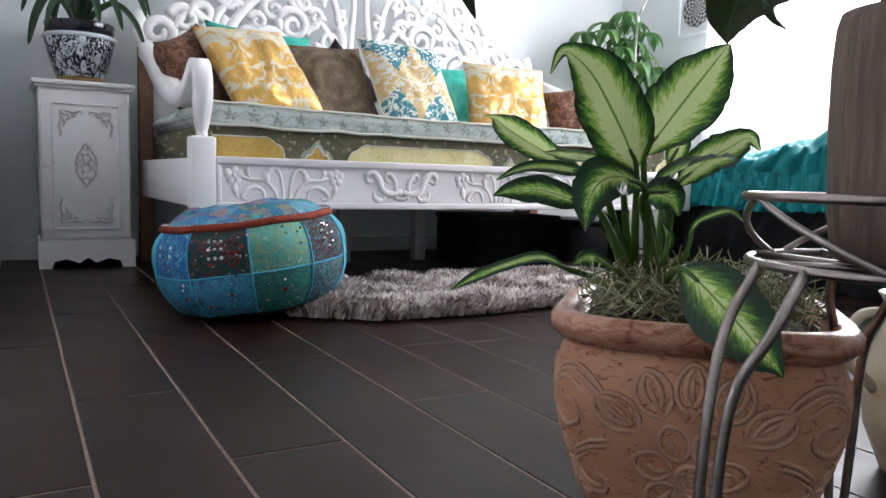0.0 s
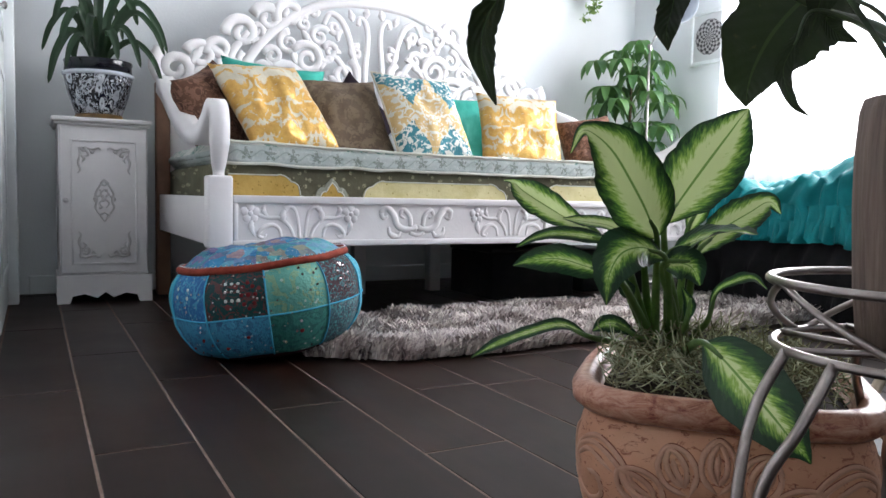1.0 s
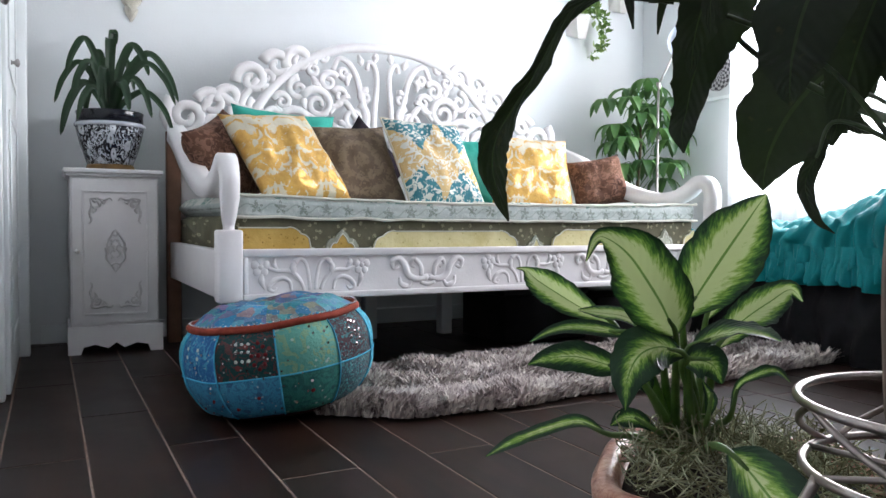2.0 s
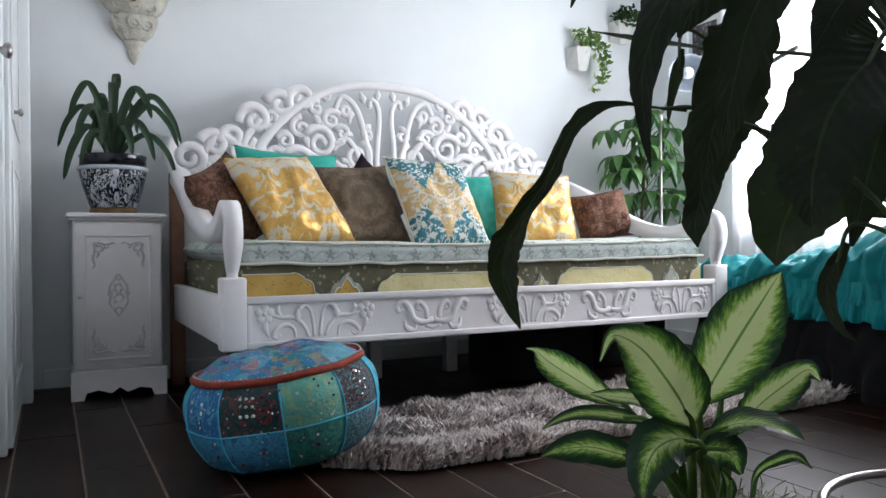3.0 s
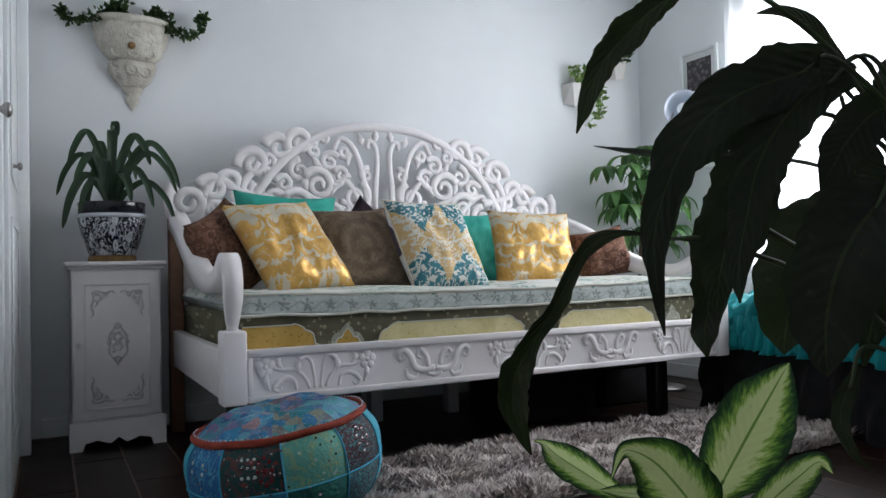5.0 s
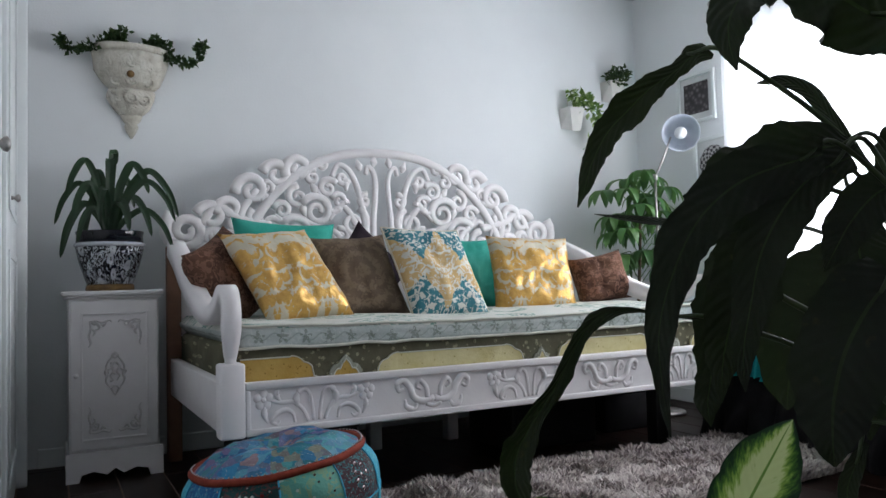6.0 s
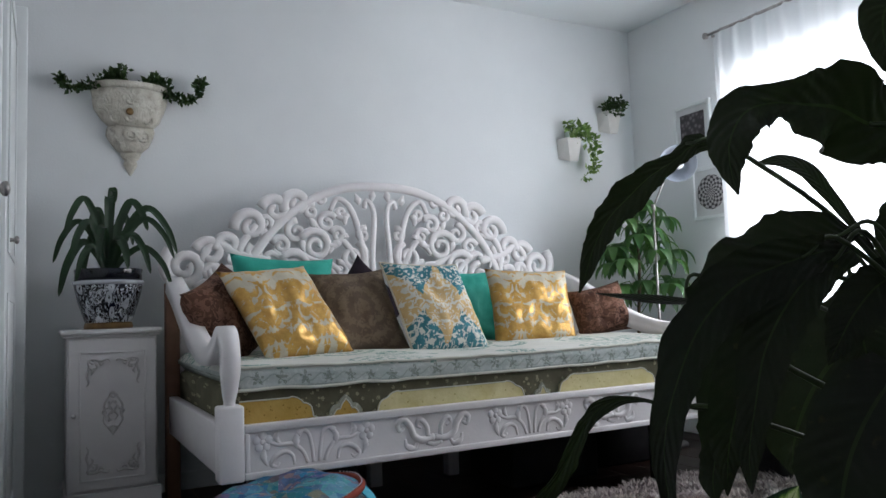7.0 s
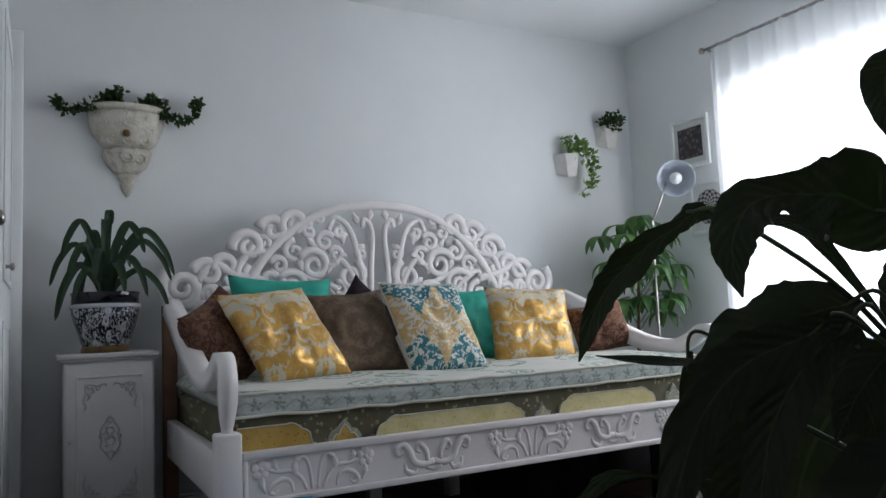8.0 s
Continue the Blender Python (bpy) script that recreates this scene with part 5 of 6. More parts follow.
# ---- shaggy rug ----
FUR = Mat("grey_fur", 0.9, spec=0.1)
isl = FUR.t.nodes.new("ShaderNodeNewGeometry").outputs["Random Per Island"]
patchy = FUR.noise(9, 5, 0.65)
mixv = FUR.math("ADD", FUR.math("MULTIPLY", isl, 0.30), FUR.math("MULTIPLY", patchy, 0.90))
FUR.colour(FUR.ramp(mixv, (0.32, srgb("6a6064")), (0.46, srgb("a09494")), (0.60, srgb("ccc1bc")), (0.78, srgb("eae2dc"))))
FUR = FUR.m
rug = thing("rug", "shaggy grey and white faux fur rug on the floor", "rug", (2.6, 2.85, 0))


def rug_edge(x):
    t = (x - 1.62) / (3.98 - 1.62)
    lo = 2.42 + 0.05 * noise.noise((x * 2.2, 0, 1)) + 0.30 * max(0, 0.10 - t) / 0.10 * 0.6 + 0.25 * max(0, t - 0.75)
    hi = 3.10 + 0.06 * noise.noise((x * 2.0, 3, 1)) - 0.25 * max(0, 0.08 - t) / 0.08 - 0.08 * max(0, t - 0.9) / 0.1
    return lo, hi


bm = bmesh.new()
rows = []
for i in range(61):
    x = 1.62 + 2.36 * i / 60
    lo, hi = rug_edge(x)
    lo, hi = lo + 0.035, hi - 0.035
    rows.append([bm.verts.new((x, lo + (hi - lo) * j / 14, 0.003 + 0.016 * math.sin(math.pi * j / 14) ** 0.5)) for j in range(15)])
for a, b in zip(rows, rows[1:]):
    for j in range(14):
        bm.faces.new((a[j], a[j + 1], b[j + 1], b[j]))
part("backing", bm, FUR, rug)
verts, faces = [], []
rnd = random.Random(5)
for k in range(44000):
    x = rnd.uniform(1.62, 3.98)
    lo, hi = rug_edge(x)
    y = rnd.uniform(lo, hi)
    cl = 0.5 + 0.5 * noise.noise((x * 13, y * 13, 0.5))
    h = rnd.uniform(0.02, 0.055) * (0.35 + 1.0 * cl)
    a = 6.28 * noise.noise((x * 5, y * 5, 2.0)) + rnd.uniform(-1.8, 1.8)
    lean = rnd.uniform(0.008, 0.036)
    wx, wy = 0.0055 * math.cos(a + 1.57), 0.0055 * math.sin(a + 1.57)
    i = len(verts)
    near = min(y - lo, hi - y)
    z = 0.004 + 0.014 * min(1, near / 0.06)
    if near < 0.03:
        a = (-1.57 if y - lo < hi - y else 1.57) + rnd.uniform(-0.9, 0.9)
    verts += [(x - wx, y - wy, z), (x + wx, y + wy, z), (x + lean * 0.5 * math.cos(a) + wx * .8, y + lean * 0.5 * math.sin(a) + wy * .8, z + h * 0.7), (x + lean * 0.5 * math.cos(a) - wx * .8, y + lean * 0.5 * math.sin(a) - wy * .8, z + h * 0.7), (x + lean * 1.3 * math.cos(a), y + lean * 1.3 * math.sin(a), z + h)]
    faces += [(i, i + 1, i + 2, i + 3), (i + 3, i + 2, i + 4)]
me = bpy.data.meshes.new("fur")
me.from_pydata([(a - 2.6, b - 2.85, c) for a, b, c in verts], [], faces)
me.materials.append(FUR)
pile = new("fur", me)
pile.parent = rug
tagged(pile, kind="stuff")

# ---- bed under the window with teal cover ----
low_bed = thing("bed", "low bed under the window with dark skirt", "bed", (4.1, 2.1, 0))
part("base", box(3.78, 4.36, 0.85, 3.20, 0.02, 0.34, 0.02), DARK, low_bed)
bm = bmesh.new()
rows = []
for i in range(120):
    y = 3.24 - 2.42 * i / 119
    row = []
    for j in range(17):
        x = 3.755 + 0.012 * math.sin(i * 1.1 + 0.6 * j) + 0.01 * noise.noise((i * 0.4, j * 0.2, 1))
        row.append(bm.verts.new((x - 0.002 * j * math.sin(i * 0.9), y, 0.335 - 0.333 * j / 16)))
    rows.append(row)
for a, b in zip(rows, rows[1:]):
    for j in range(16):
        bm.faces.new((a[j], a[j + 1], b[j + 1], b[j]))
part("skirt", bm, DARK, low_bed, "dark pleated skirt")
part("mattress", box(3.76, 4.37, 0.85, 3.22, 0.342, 0.46, 0.03), DARK, low_bed)
bm = bmesh.new()
rows = []
NY, NX = 170, 64
for i in range(NY + 1):
    y = 3.27 - 2.45 * i / NY
    row = []
    for j in range(NX + 1):
        s = j / NX
        heap = 0.22 * math.exp(-((y - 2.18) / 0.36) ** 2) * math.exp(-((s - 0.55) / 0.30) ** 2) + 0.08 * math.exp(-((y - 1.7) / 0.3) ** 2) * math.exp(-((s - 0.5) / 0.3) ** 2)
        crease = 0.075 * abs(noise.noise((y * 6, s * 5, 1.2))) + 0.045 * abs(noise.noise((y * 17, s * 7, 3.2))) + 0.030 * abs(noise.noise((y * 26 + 3 * s, s * 20, 5.2))) + 0.016 * math.sin(y * 64 + 5 * noise.noise((y * 5, 1.0, 0))) * max(0.0, 1 - s * 1.6) + 0.006 * math.sin(y * 75 + 4 * noise.noise((y * 3, s * 4, 7)))
        if s < 0.26:
            k = s / 0.26
            x, z = 3.705 + 0.03 * k + 0.034 * math.sin(y * 64 + 5 * noise.noise((y * 5, k * 2, 0))) * (1 - 0.5 * k), 0.315 + 0.185 * k + 0.035 * noise.noise((y * 6, 2, 0)) * (1 - k)
        else:
            k = (s - 0.26) / 0.74
            x, z = 3.735 + 0.67 * k, 0.50 + 0.02 * math.sin(k * math.pi)
        row.append(bm.verts.new((x, y, z + (heap + crease) * min(1, s / 0.3))))
    rows.append(row)
for a, b in zip(rows, rows[1:]):
    for j in range(NX):
        bm.faces.new((a[j], a[j + 1], b[j + 1], b[j]))
comforter = tagged(part("comforter", bm, TEAL, at=(4.1, 2.1, 0.5)), "crumpled shiny teal comforter with gathered ruffles on the bed", "comforter")


def ruffle(x, z_top, z_low, seed):
    """A gathered frill hanging along the edge of the comforter, turned over at its hem."""
    bm = bmesh.new()
    rows = []
    for i in range(481):
        y = 3.265 - 2.44 * i / 480
        row = []
        for j in range(7):
            k = j / 6
            fold = math.sin(y * 78 + 6 * noise.noise((y * 4, seed, 0.4))) + 0.5 * math.sin(y * 190 + 9 * noise.noise((y * 3, seed, 2.0)))
            row.append(bm.verts.new((x - 0.010 * k - 0.016 * fold * k ** 0.7, y, z_top + (z_low - z_top) * k + 0.012 * noise.noise((y * 7, seed, k)) + 0.010 * k * math.cos(y * 78))))
        rows.append(row)
    for a, b in zip(rows, rows[1:]):
        for j in range(6):
            bm.faces.new((a[j], a[j + 1], b[j + 1], b[j]))
    part("ruffle", bm, TEAL, comforter)


ruffle(3.715, 0.475, 0.395, 1.0)
ruffle(3.700, 0.410, 0.330, 4.0)

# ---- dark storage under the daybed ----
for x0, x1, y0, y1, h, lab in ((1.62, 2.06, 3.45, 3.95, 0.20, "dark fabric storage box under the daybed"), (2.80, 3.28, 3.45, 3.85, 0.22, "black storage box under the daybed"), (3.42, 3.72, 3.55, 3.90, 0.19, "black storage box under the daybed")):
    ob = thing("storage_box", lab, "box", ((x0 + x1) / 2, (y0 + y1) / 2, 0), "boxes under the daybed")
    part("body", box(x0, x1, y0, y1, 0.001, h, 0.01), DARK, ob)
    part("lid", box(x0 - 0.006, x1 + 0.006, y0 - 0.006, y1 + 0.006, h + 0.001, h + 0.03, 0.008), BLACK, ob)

# ---- cream jug on the floor by the planter ----
JX, JY = 2.085, 1.075
jug = thing("jug", "cream glazed ceramic jug with a curved handle", "jug", (JX, JY, 0))
part("body", lathe([(0.050, 0.0), (0.056, 0.006), (0.082, 0.07), (0.088, 0.13), (0.076, 0.19), (0.062, 0.225), (0.066, 0.255), (0.074, 0.268), (0.070, 0.270), (0.058, 0.25), (0.056, 0.22), (0.06, 0.1)], 40, (JX, JY, 0)), GLAZE_PLAIN, jug)
part("handle", sweep(smooth_line([(JX - 0.062, JY + 0.03, 0.245), (JX - 0.105, JY + 0.05, 0.235), (JX - 0.118, JY + 0.055, 0.18), (JX - 0.078, JY + 0.035, 0.13)], 7), 0.008, 8), GLAZE_PLAIN, jug)

# ---- terracotta planter with raised flowers ----
TERRA = Mat("aged_terracotta", 0.62, spec=0.3)
big, crack = TERRA.noise(5, 5), TERRA.noise(70, 5, 0.7, TERRA.scaled(1, 1, 1.8), 1.0)
tbase = TERRA.ramp(big, (0.3, srgb("b78468")), (0.55, srgb("c99678")), (0.8, srgb("d4ab90")))
tbase = TERRA.mix(TERRA.ramp(crack, (0.56, (0, 0, 0, 1)), (0.64, (0.75, 0.75, 0.75, 1))), tbase, srgb("7a3e2c"))
tbase = TERRA.mix(TERRA.ramp(TERRA.noise(160, 2), (0.70, (0, 0, 0, 1)), (0.74, (0.7, 0.7, 0.7, 1))), tbase, srgb("4a2c22"))
TERRA.colour(tbase)
TERRA = TERRA.bump(TERRA.noise(60, 5), 0.35, 0.004).m
RIMT = Mat("worn_glossy_rim", 0.34)
rimc = RIMT.ramp(RIMT.noise(40, 6, 0.75, RIMT.scaled(1, 1, 2.2), 0.8), (0.36, srgb("78382a")), (0.48, srgb("ac765e")), (0.66, srgb("c8a08a")))
RIMT.colour(rimc)
RIMT = RIMT.bump(RIMT.noise(80, 4), 0.3, 0.003).m
TX, TY = 1.665, 1.140
FACE = math.atan2(-0.62, -0.78) + 0.08
terra = thing("terracotta_planter", "rounded square terracotta planter with raised flower scrolls", "planter", (TX, TY, 0))
TPROF = [(0.100, 0.0), (0.112, 0.012), (0.138, 0.075), (0.158, 0.145), (0.163, 0.185), (0.160, 0.215), (0.152, 0.236)]


def square_round(a, n=4.2):
    c, s = abs(math.cos(a - FACE)), abs(math.sin(a - FACE))
    return 1.0 / (c ** n + s ** n) ** (1 / n)


fine = [(p.x, p.z) for p in smooth_line([(r, 0, z) for r, z in TPROF], 5)]
part("body", lathe(fine, 96, (TX, TY, 0), shape=square_round), TERRA, terra)
part("rim", lathe([(0.151, 0.2365), (0.160, 0.240), (0.170, 0.250), (0.171, 0.262), (0.163, 0.271), (0.152, 0.272), (0.143, 0.265), (0.140, 0.245)], 96, (TX, TY, 0), shape=square_round), RIMT, terra, "glossy worn reddish rim")
part("soil", lathe([(0.138, 0.246), (0.08, 0.252), (0.001, 0.254)], 48, (TX, TY, 0), shape=square_round), SOIL, terra)


def on_pot(s, z, out=0.0):
    """s: metres round from the middle of the front face."""
    a = FACE + s / 0.17
    r = np.interp(z, [p[1] for p in fine], [p[0] for p in fine]) * square_round(a) + out
    return Vector((TX + r * math.cos(a), TY + r * math.sin(a), z))


# reddish-brown staining, darkened to paint the relief's edge shade as well
STAIN_SHADE = painted("dark_stain_and_edge_shade", "6a3826", "8a5038", 0.6, 60)
TERRA_PALE = painted("pale_relief", "b4866e", "c89f87", 0.6, 30, 0.3)


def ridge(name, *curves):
    """Raised lines of the relief; dark lines at their feet paint reddish stain and edge shade."""
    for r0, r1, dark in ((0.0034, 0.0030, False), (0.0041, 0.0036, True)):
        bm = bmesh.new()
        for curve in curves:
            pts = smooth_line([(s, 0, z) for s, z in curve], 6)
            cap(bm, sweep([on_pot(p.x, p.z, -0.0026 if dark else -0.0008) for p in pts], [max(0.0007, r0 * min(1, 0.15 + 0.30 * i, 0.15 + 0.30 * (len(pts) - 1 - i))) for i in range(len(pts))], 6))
        part("stain_line" if dark else name, bm, STAIN_SHADE if dark else TERRA_PALE, terra)


def petal(cs, cz, ang, ln, wd):
    c, s = math.cos(ang), math.sin(ang)
    shape = [(0.0, 0.0), (0.35, 0.8), (0.75, 0.75), (1.0, 0.0), (0.75, -0.75), (0.35, -0.8), (0.0, 0.0)]
    return [(cs + (u * c * ln - v * s * wd), cz + (u * s * ln + v * c * wd)) for u, v in shape]


def flower(cs, cz, size):
    for k in range(7):
        a = k * 2 * math.pi / 7 + 0.2
        ridge("raised_petal", petal(cs + 0.3 * size * math.cos(a), cz + 0.3 * size * math.sin(a), a, size * 0.72, size * 0.30),
              [(cs + size * 0.42 * math.cos(a), cz + size * 0.42 * math.sin(a)), (cs + size * 0.62 * math.cos(a + 0.1), cz + size * 0.62 * math.sin(a + 0.1)), (cs + size * 0.80 * math.cos(a), cz + size * 0.80 * math.sin(a))])
    ridge("raised_ring", [(cs + size * 0.24 * math.cos(t * math.pi / 6), cz + size * 0.24 * math.sin(t * math.pi / 6)) for t in range(13)])
    rnd = random.Random(3)
    bm = bmesh.new()
    for k in range(26):
        a, r = rnd.uniform(0, 6.28), size * 0.19 * math.sqrt(rnd.random())
        bmesh.ops.create_uvsphere(bm, u_segments=6, v_segments=4, radius=0.0024, matrix=Matrix.Translation(on_pot(cs + r * math.cos(a), cz + r * math.sin(a), 0.0005)))
    part("raised_seed", bm, TERRA_PALE, terra)


FC = -0.004
flower(FC, 0.102, 0.064)
for k, a in enumerate((2.45, 2.0, 1.57, 1.14, 0.69)):
    du = 0.070 * math.cos(a)
    zz = 0.112 + 0.062 * math.sin(a)
    ridge("raised_leaf", petal(FC + du, zz, a, 0.056, 0.021), petal(FC + du + 0.010 * math.cos(a), zz + 0.010 * math.sin(a), a, 0.042, 0.010),
          [(FC + du + 0.014 * math.cos(a), zz + 0.014 * math.sin(a)), (FC + du + 0.030 * math.cos(a + 0.06), zz + 0.030 * math.sin(a + 0.06)), (FC + du + 0.044 * math.cos(a), zz + 0.044 * math.sin(a))])
for s in (-1, 1):
    for c in ([(0.080, 0.150), (0.098, 0.190), (0.128, 0.208), (0.158, 0.190), (0.160, 0.158), (0.138, 0.142), (0.118, 0.152), (0.120, 0.172), (0.136, 0.176)],
              [(0.086, 0.128), (0.110, 0.122), (0.136, 0.100), (0.128, 0.070), (0.104, 0.066), (0.098, 0.084), (0.112, 0.092)],
              [(0.172, 0.215), (0.196, 0.19), (0.194, 0.155), (0.178, 0.150), (0.174, 0.170)], [(0.146, 0.128), (0.172, 0.112), (0.184, 0.080), (0.164, 0.055), (0.150, 0.070)],
              [(0.066, 0.030), (0.092, 0.024), (0.118, 0.040), (0.128, 0.028)], [(0.20, 0.13), (0.222, 0.11), (0.212, 0.08), (0.196, 0.092)], [(0.21, 0.205), (0.228, 0.175), (0.216, 0.145)], [(0.02, 0.018), (0.045, 0.012), (0.07, 0.016)]):
        ridge("raised_scroll", [(FC + s * u, z) for u, z in c], [(FC + s * (u * 0.95 + 0.003), z + 0.008) for u, z in c[:5]], [(FC + s * (u * 0.98 + 0.006), z - 0.009) for u, z in c[1:4]])
    for k in range(5):
        ridge("raised_leaf", petal(FC + s * (0.150 - 0.012 * k), 0.128 - 0.020 * k, math.pi / 2 - s * (0.9 + 0.25 * k), 0.030, 0.007))

# curly moss
MOSS = Mat("spanish_moss", 0.9, spec=0.1)
MOSS.colour(MOSS.ramp(MOSS.t.nodes.new("ShaderNodeNewGeometry").outputs["Random Per Island"], (0.1, srgb("6b6a4c")), (0.6, srgb("97977a")), (0.95, srgb("b9bca0"))))
MOSS = MOSS.m
rnd = random.Random(8)
verts, faces = [], []
for k in range(1000):
    a, r = rnd.uniform(0, 6.28), 0.128 * math.sqrt(rnd.random())
    p = Vector((TX + r * square_round(a) * math.cos(a), TY + r * square_round(a) * math.sin(a), 0.258 + rnd.uniform(0, 0.030) + 0.012 * (1 - (r / 0.128) ** 2)))
    d = Vector((rnd.uniform(-1, 1), rnd.uniform(-1, 1), rnd.uniform(-0.1, 0.5))).normalized()
    rows = []
    axis = Vector((rnd.uniform(-1, 1), rnd.uniform(-1, 1), rnd.uniform(-1, 1))).normalized()
    bend = rnd.uniform(-0.55, 0.55)
    for s in range(9):
        side = d.cross(Vector((0.2, 0.1, 1))).normalized()
        upv = side.cross(d)
        i = len(verts)
        verts += [p + side * 0.0008, p - side * 0.0005 + upv * 0.0007, p - side * 0.0005 - upv * 0.0007]
        rows.append(i)
        p = p + d * 0.0075
        if p.z < 0.254:
            p.z = 0.254
        rad = Vector((p.x - TX, p.y - TY))
        if rad.length > 0.15:
            p.x, p.y = TX + rad.x * 0.15 / rad.length, TY + rad.y * 0.15 / rad.length
            d = Vector((-d.x, -d.y, abs(d.z)))
        d = (Matrix.Rotation(bend + rnd.uniform(-0.25, 0.25), 3, axis) @ d).normalized()
    for a0, b0 in zip(rows, rows[1:]):
        for q in range(3):
            faces.append((a0 + q, a0 + (q + 1) % 3, b0 + (q + 1) % 3, b0 + q))
me = bpy.data.meshes.new("moss")
me.from_pydata([(v.x - TX, v.y - TY, v.z - 0.254) for v in verts], [], faces)
me.materials.append(MOSS)
moss = new("moss", me)
moss.location = (TX, TY, 0.254)
tagged(moss, "tangled pale green curly moss over the soil", "moss", kind="stuff")

# ---- variegated dumb cane ----
def variegated(name, stops):
    """Cream middle, feathered green margin; stops say how far the cream reaches."""
    DUMB = Mat(name, 0.33)
    uvs = DUMB.n("ShaderNodeSeparateXYZ", Vector=DUMB.uv()).outputs
    across = DUMB.math("MULTIPLY", DUMB.math("ABSOLUTE", DUMB.math("SUBTRACT", uvs[0], 0.5)), 2.0)
    vein = DUMB.vec(DUMB.math("MULTIPLY", across, 3.0), DUMB.math("MULTIPLY", DUMB.math("SUBTRACT", uvs[1], DUMB.math("MULTIPLY", across, 0.22)), 26.0), DUMB.math("MULTIPLY", DUMB.rnd(), 9.0))
    jag = DUMB.noise(1.4, 4, 0.65, vein)
    edge = DUMB.math("ADD", across, DUMB.math("MULTIPLY", DUMB.math("SUBTRACT", jag, 0.5), 0.95))
    edge = DUMB.math("ADD", edge, DUMB.math("MULTIPLY", DUMB.math("POWER", uvs[1], 3.0), 0.30))
    base = DUMB.ramp(edge, (stops[0], srgb("c8d698")), (stops[1], srgb("8cae4c")), (stops[2], srgb("46702c")), (stops[3], srgb("193720")))
    base = DUMB.mix(DUMB.math("LESS_THAN", across, 0.035), base, srgb("6d9440"))
    base = DUMB.mix(DUMB.math("GREATER_THAN", across, 0.965), base, srgb("16301c"))
    DUMB.colour(base)
    vw = DUMB.math("SINE", DUMB.math("MULTIPLY", DUMB.math("SUBTRACT", uvs[1], DUMB.math("MULTIPLY", across, 0.22)), 110.0))
    DUMB.bump(DUMB.math("ADD", DUMB.math("MULTIPLY", vw, 0.3), DUMB.noise(40)), 0.18, 0.004)
    return DUMB.passing(base, 0.36).m


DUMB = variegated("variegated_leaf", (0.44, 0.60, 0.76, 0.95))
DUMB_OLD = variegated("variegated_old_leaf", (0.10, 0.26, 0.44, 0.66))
STEM = Mat("green_stem", 0.45)
STEM.colour(STEM.ramp(STEM.noise(40), (0.3, srgb("3d5c2c")), (0.7, srgb("66853e"))))
STEM = STEM.passing((0.2, 0.35, 0.08, 1), 0.2).m
cane = thing("dumb_cane", "dumb cane plant with pale green leaves edged dark green", "plant", (1.686, 1.242, 0.25))
CAM = (-0.5, -0.84, 0.25)


def cane_leaf(rows4, up, fold, wave, root):
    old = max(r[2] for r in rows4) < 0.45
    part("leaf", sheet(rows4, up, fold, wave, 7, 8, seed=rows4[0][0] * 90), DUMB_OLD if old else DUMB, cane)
    r, b = Vector(root), Vector(rows4[0][:3])
    nxt = (Vector(rows4[1][:3]) - b).normalized()
    line = smooth_line([r, r.lerp(b, 0.5) + Vector((0, 0, 0.010)), b - nxt * 0.004, b + nxt * 0.03], 5)
    part("stalk", sweep(line, taper(len(line), 0.0072, 0.0045, 0.0018), 8), STEM, cane)


cane_leaf([(1.556, 1.146, 0.436, 0.0074), (1.542, 1.139, 0.450, 0.0472), (1.525, 1.135, 0.472, 0.0727), (1.490, 1.122, 0.502, 0.0736), (1.455, 1.109, 0.528, 0.0621), (1.425, 1.103, 0.544, 0.0302), (1.406, 1.101, 0.546, 0.0128), (1.394, 1.102, 0.524, 0.0016)], (-0.67, -0.73, 0.14), 0.10, 0.035, (1.666, 1.252, 0.258))
cane_leaf([(1.584, 1.160, 0.454, 0.0095), (1.602, 1.162, 0.473, 0.0545), (1.623, 1.163, 0.495, 0.0791), (1.654, 1.164, 0.527, 0.0871), (1.686, 1.164, 0.560, 0.0685), (1.708, 1.164, 0.583, 0.0353), (1.725, 1.165, 0.598, 0.0021)], (-0.75, -0.65, 0.11), 0.10, 0.03, (1.696, 1.257, 0.258))
cane_leaf([(1.635, 1.156, 0.415, 0.0052), (1.656, 1.156, 0.432, 0.0315), (1.682, 1.154, 0.449, 0.0465), (1.719, 1.152, 0.466, 0.0432), (1.749, 1.147, 0.480, 0.0246), (1.766, 1.142, 0.465, 0.0021)], (-0.78, -0.60, 0.17), 0.35, 0.06, (1.706, 1.247, 0.258))
cane_leaf([(1.599, 1.166, 0.413, 0.0055), (1.609, 1.139, 0.431, 0.0388), (1.603, 1.100, 0.442, 0.0428), (1.586, 1.057, 0.447, 0.0275), (1.570, 1.020, 0.446, 0.0028)], (-0.45, -0.5, 0.72), 0.25, 0.06, (1.696, 1.237, 0.258))
cane_leaf([(1.577, 1.151, 0.403, 0.0133), (1.584, 1.136, 0.407, 0.0406), (1.597, 1.128, 0.401, 0.0380), (1.603, 1.121, 0.382, 0.0052)], CAM, 0.15, 0.03, (1.686, 1.227, 0.258))
cane_leaf([(1.553, 1.251, 0.438, 0.0057), (1.532, 1.276, 0.452, 0.0306), (1.510, 1.303, 0.471, 0.0439), (1.490, 1.321, 0.488, 0.0367), (1.482, 1.334, 0.500, 0.0104), (1.474, 1.344, 0.502, 0.0022)], (-0.55, -0.6, 0.4), 0.45, 0.05, (1.676, 1.257, 0.258))
